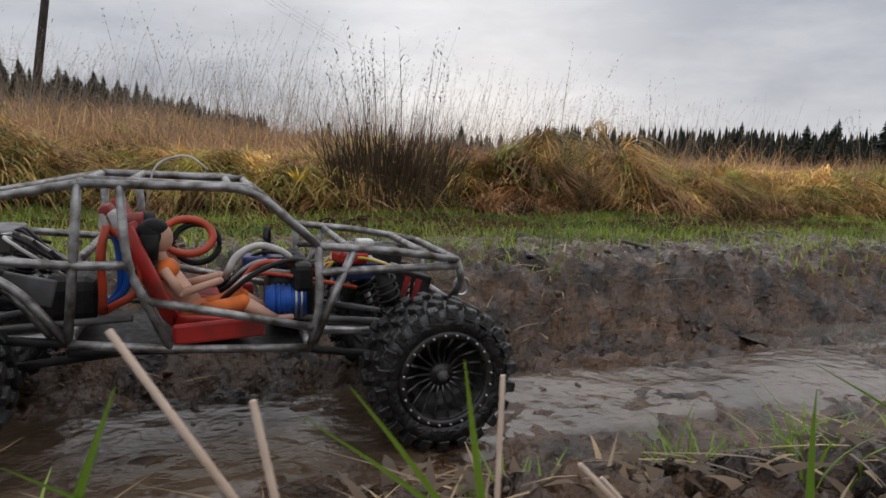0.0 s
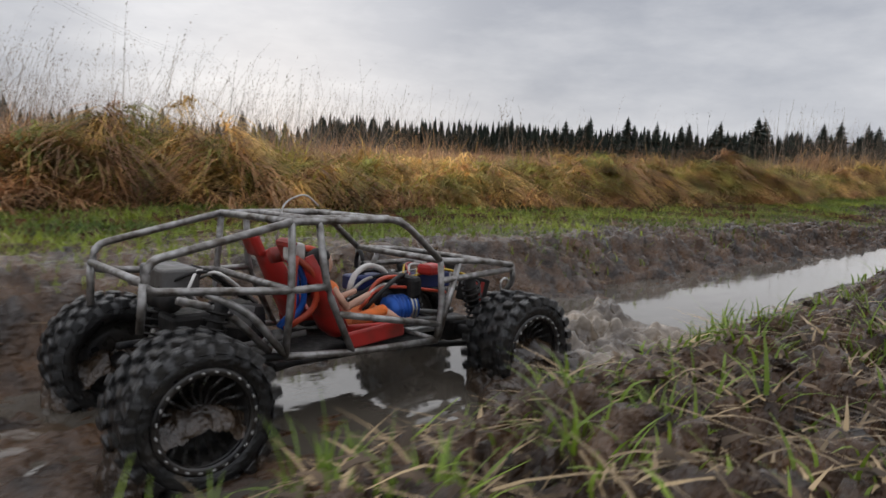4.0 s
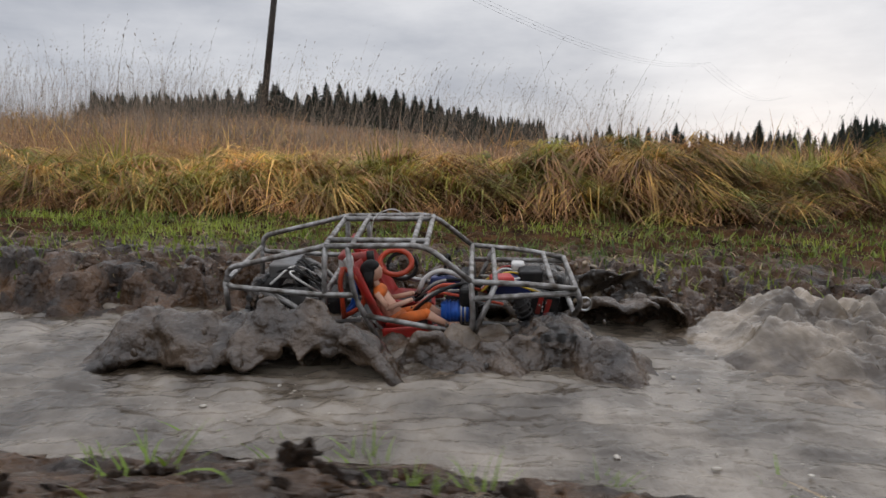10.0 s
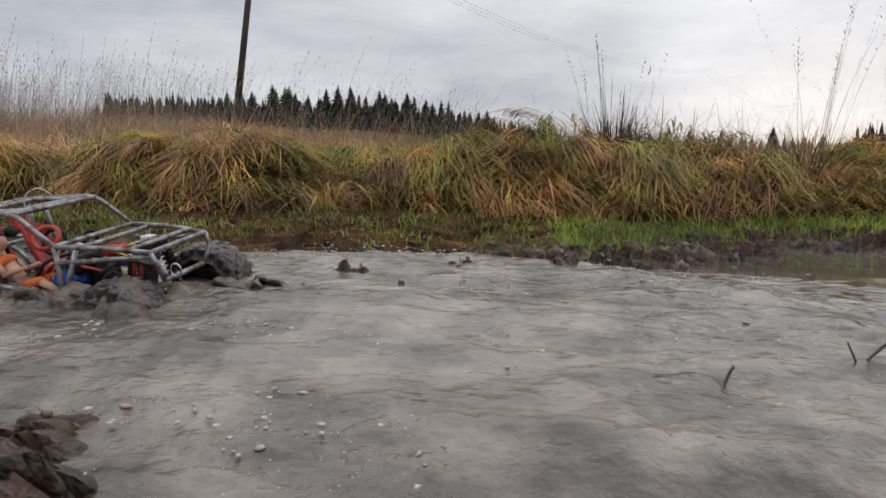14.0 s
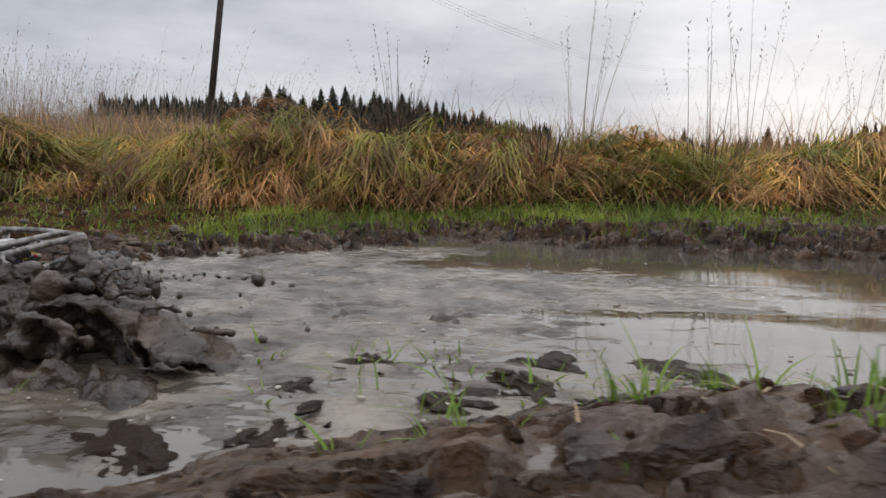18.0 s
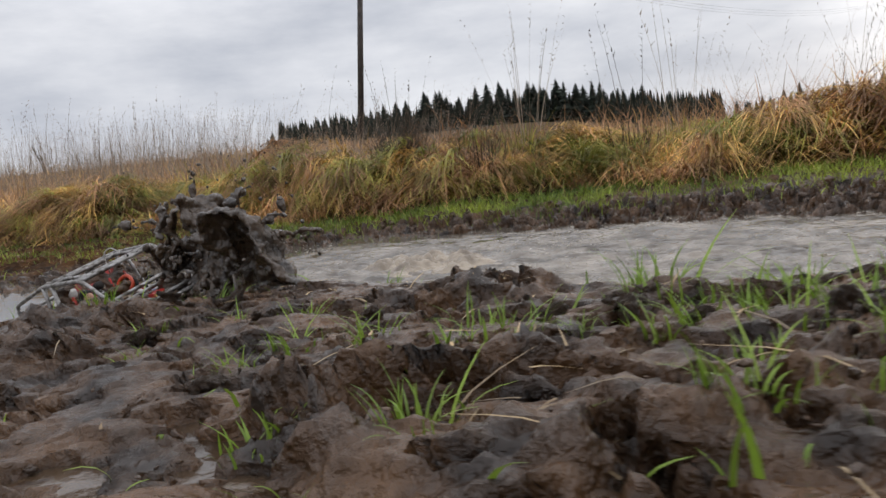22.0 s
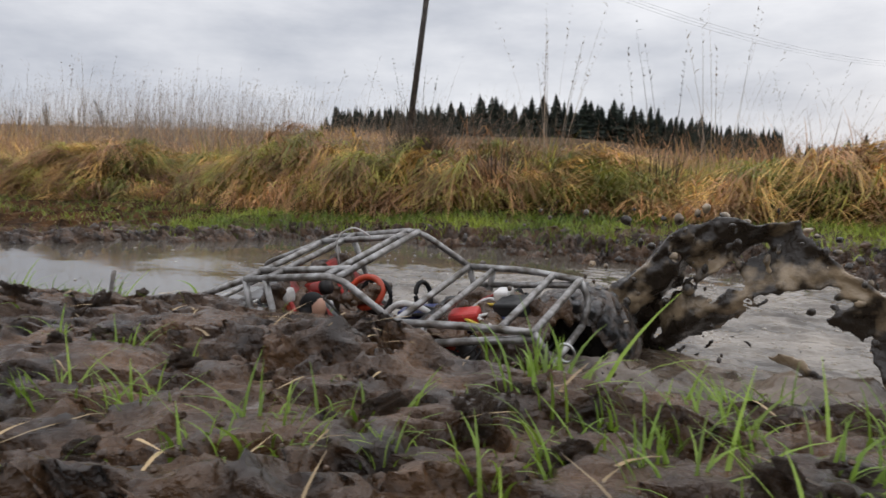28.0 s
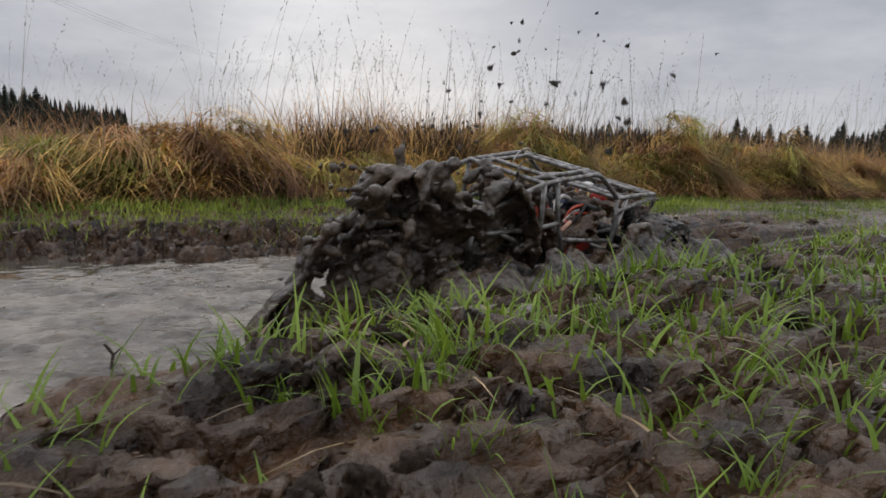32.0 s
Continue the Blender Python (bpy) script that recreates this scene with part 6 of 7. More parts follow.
for s in (-1, 1):
    limb(bm, (-0.050, Y + s * 0.010, 0.192), (-0.050, Y + s * 0.014, 0.168), 0.0085, 0.0075, 2)
    limb(bm, (-0.050, Y + s * 0.014, 0.168), (-0.046, Y + s * 0.015, 0.149), 0.0075, 0.0030, 2)
    limb(bm, (-0.038, Y + s * 0.016, 0.161), (-0.022, Y + s * 0.021, 0.139), 0.0048, 0.0042, 0)
    limb(bm, (-0.022, Y + s * 0.021, 0.139), (0.012, Y + s * 0.014, 0.150), 0.0042, 0.0034, 0)
    limb(bm, (-0.010, Y + s * 0.010, 0.116), (0.034, Y + s * 0.013, 0.128), 0.0095, 0.0078, 1)
    limb(bm, (0.034, Y + s * 0.013, 0.128), (0.066, Y + s * 0.012, 0.110), 0.0072, 0.0048, 0)
    limb(bm, (0.066, Y + s * 0.012, 0.110), (0.080, Y + s * 0.012, 0.112), 0.0048, 0.0035, 0)
me = bpy.data.meshes.new("doll")
bm.to_mesh(me)
bm.free()
for k in ("skin", "orange", "hair"):
    me.materials.append(M[k])
doll = tagged(new("doll", me), "dark-haired doll in orange sitting in the red seat", "doll")


# ---- mud in motion: rigid sheets, waves and clods ----
def splash(name, seed, wide, tall, thick=0.008, curl=0.0, throw=0.0, spread=0.3, ragged=0.5, roll=1.15, torn=0.0, root=1.0, fold=0.07, crumbs_n=0, crumb_r=0.012, shreds=0, voxel=0.004, mat=None, rough=0.003, mesh_f=17):
    """Mud thrown up from a line along x: a thin folded sheet that rolls over and tears into holes and ropes, with crumbs at its foot."""
    rg = np.random.default_rng(seed)
    nu, nv = 150, 70
    k, t = np.meshgrid(np.linspace(-1, 1, nu), np.linspace(0, 1, nv), indexing="ij")
    q = seed * 3.1

    def outline(a):
        return np.maximum(1 - np.abs(a) ** 2.6, 0.04) ** 0.6 * (1 - ragged + ragged * 1.7 * fbm(a * 2.6 + q, a * 0 + q, 3))

    h = tall * outline(k) * (0.82 + 0.36 * fbm(k * 9 + q, k * 0 + 2, 3))
    along = k * wide * 0.5
    x = along * root + (throw + spread * along) * t + 0.10 * (fbm(k * 3 + q, t * 2, 3) - 0.5) * t
    y = curl * (0.4 + 1.2 * fbm(k * 2 + q, k * 0 + 6, 3)) * t * t + fold * (fbm(k * 6 * wide + q, t * 2.5 + 3, 4) - 0.5) * (0.5 + t)
    z = h * (2 * t - roll * t * t) * roll - 0.02
    hole = fbm(along * mesh_f + q, t * mesh_f * 0.2 + 20, 4, 0.6) < torn * (0.74 + 0.34 * t)
    hole |= fbm(along * 30 + q, t * 0 + 5, 3, 0.6) < (t - 0.80) * 2.6
    idx_s = np.arange(nu * nv).reshape(nu, nv)
    quad = np.stack([idx_s[:-1, :-1], idx_s[1:, :-1], idx_s[1:, 1:], idx_s[:-1, 1:]], -1).reshape(-1, 4)
    ob = new("raw", mesh_quads("raw", np.stack([x, y, z], -1).reshape(-1, 3), quad[~hole[:-1, :-1].reshape(-1)], M["splash"]))
    mod = ob.modifiers.new("thick", "SOLIDIFY")
    mod.thickness, mod.offset = thick, 0.0
    sheet = bpy.data.meshes.new_from_object(ob.evaluated_get(bpy.context.evaluated_depsgraph_get()))
    bpy.data.objects.remove(ob)
    centres, radii = [], []
    for i in range(crumbs_n):
        a = float(np.clip(rg.normal(0, 0.5), -1, 1))
        up = rg.random() ** 1.5 * 0.9
        top = tall * 0.9 * float(outline(np.array([a]))[0])
        centres.append((a * wide * 0.5 * (1 + 0.3 * up), rg.normal(0, 0.03) * (1.1 - 0.5 * up) + curl * up * up, top * up - 0.015))
        radii.append(crumb_r * rg.uniform(0.25, 1.0) * (1.15 - 0.7 * up))
    for i in range(shreds):
        a = rg.uniform(-0.9, 0.9)
        px, py, pz = a * wide * 0.5 * (1 + 0.5 * spread), rg.normal(0, 0.03) + curl * 0.5, tall * float(outline(np.array([a]))[0]) * rg.uniform(0.55, 1.02)
        vx, vz, bend = 0.7 * a + rg.normal(0, 0.4), rg.uniform(0.3, 1.0), rg.normal(0, 1.0)
        ln, fat = rg.uniform(0.03, 0.10), rg.uniform(0.7, 1.4) * voxel
        for j in range(14):
            w2 = j / 13
            centres.append((px + throw * 0.7 + ln * (vx * w2 + bend * w2 * w2 * 0.5), py, pz + ln * (vz * w2 - 0.4 * w2 * w2)))
            radii.append(fat * (0.8 + 0.9 * abs(math.sin(3.1 * w2 + i))))
    return fused(name, centres, radii, mat or M["splash"], voxel, seed, rough, extra=sheet)


def plume(name, seed, reach, tall, thick, torn, voxel, mat):
    """A veil of mud thrown forward in an arc: whole along its upper rim, torn to lace below."""
    rg = np.random.default_rng(seed)
    s, w = np.meshgrid(np.linspace(0, 1, 190), np.linspace(0, 1, 70), indexing="ij")
    q = seed * 2.3
    rim = 1 + 0.16 * (fbm(s * 7 + q, s * 0 + 1, 4, 0.6) - 0.5)
    ox, oz = reach * s * rim, tall * (1 - ((s - 0.42) / 0.58) ** 2) * rim
    inner = 0.12 + 0.5 * s ** 2
    x = ox * (1 - w) + ox * inner * w + 0.03 * (fbm(s * 6 + q, w * 3, 3) - 0.5)
    z = oz * (1 - w) + (oz * inner - 0.02) * w + 0.02 * (fbm(s * 6, w * 3 + q, 3) - 0.5)
    y = 0.10 * (fbm(s * 5 + q, w * 2.5, 4) - 0.5) + 0.05 * w
    lace = fbm(s * reach * 34 + q, w * 5 + 9, 4, 0.62)
    hole = lace < torn * (0.55 + 0.35 * smooth(w / 0.5) + 0.40 * smooth((s - 0.35) / 0.6))
    i0 = np.arange(x.size).reshape(x.shape)
    quad = np.stack([i0[:-1, :-1], i0[1:, :-1], i0[1:, 1:], i0[:-1, 1:]], -1).reshape(-1, 4)
    ob = new("raw", mesh_quads("raw", np.stack([x, y, z], -1).reshape(-1, 3), quad[~hole[:-1, :-1].reshape(-1)], mat))
    mod = ob.modifiers.new("thick", "SOLIDIFY")
    mod.thickness, mod.offset = thick, 0.0
    sheet = bpy.data.meshes.new_from_object(ob.evaluated_get(bpy.context.evaluated_depsgraph_get()))
    bpy.data.objects.remove(ob)
    centres, radii = [], []
    for i in range(150):
        a = rg.random()
        k = rg.normal(0, 0.05)
        centres.append((reach * a + k, rg.normal(0, 0.03), tall * (1 - ((a - 0.42) / 0.58) ** 2) * rg.uniform(0.75, 1.06)))
        radii.append(voxel * rg.uniform(0.9, 2.6))
    return fused(name, centres, radii, mat, voxel, seed, 0.0015, extra=sheet)


def heap(name, seed, wide, deep, tall, mat, n=110, peaks=5.0, streak=1.0, skirt=0.03, octaves=4, gain=0.6):
    """A lumpy mound or churned sheet that thins out to its rim."""
    a, b = np.meshgrid(np.linspace(-1, 1, n), np.linspace(-1, 1, n), indexing="ij")
    rr = np.hypot(a, b) * (0.8 + 0.45 * fbm(a * 2.5 + seed * 5, b * 2.5 + seed, 3))
    env = smooth((1 - rr) / 0.75)
    x, y = a * wide / 2, b * deep / 2
    lump = np.abs(2 * fbm(x * peaks * 2 + seed * 7 + 1.5 * fbm(x * 3, y * 3, 2), y * peaks * 2 * streak + 3, octaves, gain) - 1)
    fine = fbm(x * peaks * 6 + seed, y * peaks * 6 * streak, 3, 0.65) - 0.5
    z = tall * env * (0.45 + 1.1 * lump + 0.35 * fine) - skirt * (1 - smooth((1.05 - rr) / 0.2))
    x, y = x + 0.02 * (fbm(x * 14, y * 14 + seed, 2) - 0.5), y + 0.02 * (fbm(x * 14 + 8, y * 14 + seed, 2) - 0.5)
    i0 = np.arange(n * n).reshape(n, n)
    q = np.stack([i0[:-1, :-1], i0[1:, :-1], i0[1:, 1:], i0[:-1, 1:]], -1).reshape(-1, 4)
    q = q[rr[:-1, :-1].reshape(-1) < 1.06]
    return mesh_quads(name, np.stack([x, y, z], -1).reshape(-1, 3), q, mat)


def clod_mesh(seed):
    """A flung shred: a fat head with a tail or two."""
    rg = np.random.default_rng(seed + 60)
    centres, radii = [], []
    for tail in range(1 + seed % 2):
        way = rg.normal(0, 1, 3)
        way /= np.linalg.norm(way)
        bend = rg.normal(0, 0.5, 3)
        for j in range(8):
            t = j / 7
            centres.append(tuple(way * t * rg.uniform(1.4, 2.0) + bend * t * t))
            radii.append(0.75 * (1 - 0.72 * t) * rg.uniform(0.8, 1.2))
    return fused("clod", centres, radii, M["splash"], 0.22, seed, 0.0)


CLODS = [clod_mesh(i) for i in range(6)]


def droplets(parent, n, wide, tall, seed, reach=1.0):
    """Drops and shreds flung about a splash, too many to tell apart."""
    rg = np.random.default_rng(seed)
    m = len(BALL_V)
    k = np.clip(rg.normal(0, 0.4, n), -1, 1)
    top = tall * reach * np.maximum(1 - np.abs(k) ** 2, 0.1) ** 0.6
    c = np.stack([k * wide * 0.6, rg.normal(0, 0.06, n), top * (0.35 + 0.65 * rg.random(n))], 1)
    sz = 0.0010 + 0.0036 * rg.random(n) ** 4
    v = BALL_V[None] * (0.75 + 0.5 * rg.random((n, m, 1))) * sz[:, None, None] * rg.uniform(0.6, 1.5, (n, 1, 3)) + c[:, None, :]
    f = (BALL_F[None] + (np.arange(n) * m)[:, None, None]).reshape(-1, 3)
    ob = part("spray", mesh_quads("spray", v.reshape(-1, 3), f, M["splash"]), parent)
    return tagged(ob, "fine flung drops of dark mud", kind="stuff")


def mud(name, me, label):
    return tagged(new(name, me), label, "mud splash", group="mud splashes")


near_wave = mud("mud_wave", splash("mud_wave", 1, 0.46, 0.10, 0.012, curl=-0.07, ragged=0.6, roll=1.75, crumbs_n=110, crumb_r=0.013), "dark wet wave of mud pushed up beside the buggy")
rear_wave = mud("mud_wave", splash("mud_wave", 2, 0.40, 0.125, 0.012, curl=-0.08, ragged=0.45, roll=1.7, crumbs_n=110, crumb_r=0.013), "dark mud thrown up by the rear wheel")
arch = mud("mud_arch", splash("mud_arch", 11, 0.48, 0.19, 0.009, curl=-0.09, ragged=0.35, roll=1.2, torn=0.38), "long sheet of mud arching up behind the buggy")
cowl = mud("mud_cowl", splash("mud_cowl", 3, 0.26, 0.13, 0.009, curl=-0.09, ragged=0.25, roll=1.7, crumbs_n=40), "brown muddy water curling over the front wheel")
fan = mud("mud_fan", plume("mud_fan", 4, 0.44, 0.25, 0.0045, 0.455, 0.0029, M["web"]), "torn arching veil of muddy water flung from a front wheel")
burst = mud("mud_burst", splash("mud_burst", 5, 0.62, 0.27, 0.009, curl=-0.05, ragged=0.55, torn=0.30, fold=0.17, crumbs_n=420, crumb_r=0.014, shreds=60, rough=0.006), "huge dark burst of mud hiding the buggy")
burst_b = mud("mud_burst", splash("mud_burst", 6, 0.36, 0.24, 0.009, curl=-0.04, ragged=0.45, torn=0.34, fold=0.15, crumbs_n=150, crumb_r=0.011, shreds=34, rough=0.006), "ragged heap of dark mud flung up round the wheels")
bow = tagged(new("bow_wave", heap("bow_wave", 3, 0.60, 0.56, 0.085, M["crest"], n=220, peaks=6.0, octaves=4, gain=0.5)), "foaming grey-brown bow wave before the buggy", "water wave", group="water waves")
froth = tagged(new("froth", heap("froth", 12, 0.62, 0.46, 0.042, M["froth"], peaks=9)), "crumbly tan froth boiling up before the wheels", "froth", group="water waves")
churn = tagged(new("churned_water", heap("churned_water", 6, 3.6, 1.7, 0.015, M["foam"], n=400, peaks=5, streak=2.6)), "churned muddy water with foam round the buggy", "water wave", group="water waves")
churn_b = tagged(new("churned_mud", heap("churned_mud", 8, 0.86, 0.56, 0.05, M["slurry"], n=130, peaks=7, skirt=0.14)), "soft churned mud heaped round the wheels", "mud", group="water waves")


def swell(wide, deep, tall, n=220):
    """A smooth dome of pushed water with a blunt rim and small ripples on its back."""
    a, b = np.meshgrid(np.linspace(-1, 1, n), np.linspace(-1, 1, n), indexing="ij")
    rr = np.hypot(a, b) * (0.93 + 0.14 * fbm(a * 2 + 4, b * 2, 2))
    x, y = a * wide / 2, b * deep / 2
    z = tall * smooth((1 - rr) / 0.30) * (0.75 + 0.25 * smooth((1 - rr) / 0.9)) + 0.014 * (fbm(x * 11, y * 20, 4, 0.6) - 0.5) + 0.022 * (fbm(x * 3.5 + 7, y * 5, 3) - 0.5) + 0.010 * np.abs(2 * fbm(x * 15 + 3, y * 15, 3, 0.6) - 1) * smooth((rr - 0.35) / 0.4) - 0.05 * smooth((rr - 0.97) / 0.08)
    i0 = np.arange(n * n).reshape(n, n)
    q = np.stack([i0[:-1, :-1], i0[1:, :-1], i0[1:, 1:], i0[:-1, 1:]], -1).reshape(-1, 4)
    return mesh_quads("water_swell", np.stack([x, y, z], -1).reshape(-1, 3), q[rr[:-1, :-1].reshape(-1) < 1.05], M["foam"])


surge = tagged(new("water_swell", swell(2.0, 1.5, 0.035)), "broad grey swell of muddy water pushed by the buggy", "water wave", group="water waves")


# bubbles and flecks of froth that float with the churned water
def bubbles(parent, n, wide, deep, lift, seed):
    rg = np.random.default_rng(seed)
    c = np.stack([rg.normal(0, 0.22, n) * wide, rg.uniform(-0.5, 0.5, n) * deep, np.full(n, lift)], 1)
    c = c[fbm(c[:, 0] * 5 + seed, c[:, 1] * 7, 3) > 0.50]
    k, m = len(c), len(BALL_V)
    sz = 0.0009 + 0.0034 * rg.random(k) ** 5
    v = BALL_V[None] * sz[:, None, None] * rg.uniform(0.7, 1.5, (k, 1, 3)) * np.array([1, 1, 0.4]) + c[:, None, :]
    f = (BALL_F[None] + (np.arange(k) * m)[:, None, None]).reshape(-1, 3)
    tagged(part("froth_scum", mesh_quads("froth_scum", v.reshape(-1, 3), f, M["fleck"]), parent), "pale flecks of froth on the water", kind="stuff")


M["fleck"] = material("pale_froth", (0.30, 0.26, 0.21), 0.15, color2=(0.55, 0.50, 0.43), scale=60, rough2=0.4, spec=0.6)
bubbles(churn, 4200, 3.0, 1.3, 0.009, 3)
bubbles(surge, 5200, 1.5, 1.3, 0.031, 5)


# mud caked round the tyres once they have churned through the rut
def tyre_mud(seed):
    nu, nv = 150, 26
    a, b = np.meshgrid(np.arange(nu) * 2 * np.pi / nu, np.linspace(-1, 1, nv), indexing="ij")
    lump = fbm(np.cos(a) * 5 + 9 + seed, np.sin(a) * 5 + b * 2.2, 4, 0.6) - 0.5
    r = 0.0735 - 0.022 * np.abs(b) ** 4 + 0.016 * lump
    y = 0.039 * b * (1 + 0.10 * lump)
    i0 = np.arange(nu * nv).reshape(nu, nv)
    q = np.stack([i0[:, :-1], np.roll(i0, -1, 0)[:, :-1], np.roll(i0, -1, 0)[:, 1:], i0[:, 1:]], -1).reshape(-1, 4)
    me = mesh_quads("caked_mud", np.stack([np.cos(a) * r, y, np.sin(a) * r], -1).reshape(-1, 3), q, M["splash"])
    return tagged(new("caked_mud", me), "wet brown mud caked round a tyre", "mud", group="mud on the tyres")


COATS = [(tyre_mud(i), at) for i, (wh, at) in enumerate(WHEELS)]


# mud that lands on the buggy and stays there
def load(name, boxes, seed, r0, r1):
    rg = np.random.default_rng(seed)
    centres, radii = [], []
    for n, (x0, x1), (y0, y1), (z0, z1) in boxes:
        for i in range(n):
            a = rg.random()
            centres.append((x0 + (x1 - x0) * a, rg.uniform(y0, y1), z0 + (z1 - z0) * a + rg.normal(0, 0.004)))
            radii.append(rg.uniform(r0, r1))
    return mud(name, fused(name, centres, radii, M["mud"], 0.0035, seed, 0.004), "dark mud landed in the buggy's cab")


cab_mud = load("cab_mud", [(60, (-0.10, 0.10), (-0.098, -0.088), (0.085, 0.085)), (60, (-0.02, 0.06), (-0.085, -0.03), (0.125, 0.14)), (150, (0.05, -0.05), (-0.078, 0.078), (0.108, 0.118)), (120, (-0.03, -0.085), (-0.075, -0.012), (0.112, 0.206)), (120, (-0.03, -0.085), (0.012, 0.075), (0.112, 0.206)), (40, (-0.09, -0.088), (-0.07, 0.07), (0.20, 0.218)), (50, (0.03, 0.10), (-0.07, 0.06), (0.13, 0.158)), (26, (-0.045, 0.006), (0.005, 0.045), (0.172, 0.186))], 81, 0.006, 0.013)
hood_mud = load("hood_mud", [(150, (0.10, 0.24), (-0.06, 0.06), (0.160, 0.152)), (50, (0.16, 0.245), (-0.064, -0.05), (0.13, 0.14)), (60, (-0.24, -0.11), (-0.07, 0.07), (0.165, 0.160))], 82, 0.006, 0.012)
droplets(near_wave, 40, 0.45, 0.13, 1)
droplets(rear_wave, 40, 0.4, 0.15, 2)
droplets(cowl, 30, 0.28, 0.15, 3)
droplets(fan, 110, 0.5, 0.24, 4, 1.05)
droplets(burst, 240, 0.8, 0.30, 5, 1.15)
droplets(burst_b, 120, 0.45, 0.28, 6, 1.15)
# clods that fly off on their own
FLYERS = []
for i in range(110):
    ob = new("flying_clod", CLODS[i % 6])
    sz = (0.0020 if i < 66 else 0.0011) + (0.0052 if i < 66 else 0.0034) * wood_rng.random() ** 3
    ob.scale = (sz, sz, sz)
    tagged(ob, "small dark shred of mud flung through the air", "mud clod", group="flying clods")
    FLYERS.append((ob, sz))


# ---- small litter: trodden straw, dead leaf scraps, low mud islands in the shallows ----
r = scatter(2600, -2.3, 3.0, 1.05, 1.75, lambda x, y: smooth((y - far_shore(x) + 0.02) / 0.06) * (0.15 + 0.85 * patch(x, y, 3.4, 17, 0.44, 0.58)))
k = len(r)
r[:, 2] += 0.007
tagged(blades("straw_litter", r, u(k, 0.025, 0.11), u(k, 0.0016, 0.0036), u(k, 0, 6.28), u(k, 0.0, 0.25), u(k, 0.8, 1), u(k, 0.0, 0.25), M["litter"], segs=3), "dead straw scattered over the far muddy bank", "grass", kind="stuff")
r = scatter(6500, -2.3, 0.3, 0.15, 0.85, lambda x, y: smooth((near_shore(x) + 0.02 - y) / 0.1) * (0.2 + 0.8 * patch(x, y, 3.0, 27, 0.4, 0.56)))
k = len(r)
r[:, 2] += 0.007
tagged(blades("straw_litter", r, u(k, 0.02, 0.085), u(k, 0.0016, 0.0042), u(k, 0, 6.28), u(k, 0.0, 0.35), u(k, 0.75, 1), u(k, 0.0, 0.3), M["litter"], segs=3), "wet dead straw matted on the near bank", "grass", kind="stuff")
r = scatter(5000, -2.3, 0.3, 0.15, 0.85, lambda x, y: smooth((near_shore(x) - y) / 0.1) * patch(x, y, 3.3, 41, 0.42, 0.56))
k = len(r)
r[:, 2] += 0.007
tagged(blades("leaf_litter", r, u(k, 0.012, 0.04), u(k, 0.005, 0.013), u(k, 0, 6.28), u(k, 0.0, 0.5), u(k, 0.6, 1), u(k, 0.0, 0.5), M["dead_weed"], segs=3), "brown scraps of dead leaf trodden into the bank", "leaf litter", kind="stuff")

isle_rng = random.Random(77)
for x, y, sz in ((4.91, 0.97, 0.030), (4.96, 0.95, 0.024), (5.11, 0.98, 0.024), (5.23, 0.98, 0.024), (4.87, 0.88, 0.020), (5.03, 0.86, 0.028), (4.88, 0.76, 0.026), (4.51, 0.79, 0.032), (4.53, 0.76, 0.026), (4.78, 0.74, 0.028), (5.10, 0.90, 0.032), (5.29, 0.95, 0.028), (3.14, 0.63, 0.030), (3.20, 0.65, 0.026), (3.36, 0.66, 0.028), (3.48, 0.68, 0.030), (3.56, 0.70, 0.026), (3.63, 0.70, 0.032), (3.74, 0.68, 0.030), (3.86, 0.65, 0.028)):
    ob = new("mud_clod", isle_rng.choice(LUMPS))
    ob.matrix_world = pose(x, y, 0.002, isle_rng.uniform(-8, 8), isle_rng.uniform(-8, 8), isle_rng.uniform(0, 360)) @ Matrix.Diagonal((sz * 1.5, sz * 1.1, sz * 0.24, 1))
    tagged(ob, "low dark mud island standing out of shallow water", "mud clod", group="mud islands in the shallows")
tufts([(4.94, 0.86), (5.02, 0.83), (5.08, 0.93), (5.16, 0.93), (4.92, 0.99), (5.01, 0.99), (5.03, 1.0), (5.17, 1.0), (5.02, 0.76), (4.72, 0.96), (4.82, 0.98), (3.12, 0.65), (3.50, 0.66), (3.55, 0.68), (3.62, 0.71), (3.66, 0.74), (3.72, 0.71), (3.70, 0.82), (3.60, 0.67), (3.68, 0.68), (3.74, 0.70), (3.62, 0.63), (3.70, 0.62), (3.78, 0.66), (3.66, 0.65)], (0, 3, 1), "green grass tuft on a low mud island", 1.0)
r = scatter(36000, 4.3, 9.0, 1.9, 2.75, lambda x, y: smooth((y - far_shore(x) - 0.13) / 0.12) * smooth((field_line(x) + 0.05 - y) / 0.1) * (0.25 + 0.75 * patch(x, y, 2.6, 19, 0.42, 0.58)))
k = len(r)
tagged(blades("short_grass", r, u(k, 0.025, 0.065), u(k, 0.002, 0.0042), u(k, 0, 6.28), u(k, 0.6, 1), u(k, 0.2, 0.8), u(k, 0.0, 0.4), M["verge"], segs=2), "short bright green grass on the far verge", "grass", kind="stuff")
r = scatter(900, 5.1, 7.0, 0.1, 0.85, lambda x, y: smooth((near_shore(x) - y) / 0.1) * (0.05 + 0.75 * patch(x, y, 3.2, 33, 0.44, 0.6)))
k = len(r)
r[:, 2] += 0.006
tagged(blades("straw_litter", r, u(k, 0.015, 0.055), u(k, 0.0015, 0.003), u(k, 0, 6.28), u(k, 0.0, 0.25), u(k, 0.75, 1), u(k, 0.0, 0.3), M["litter"], segs=3), "muddy dead straw trodden into the near bank", "grass", kind="stuff")


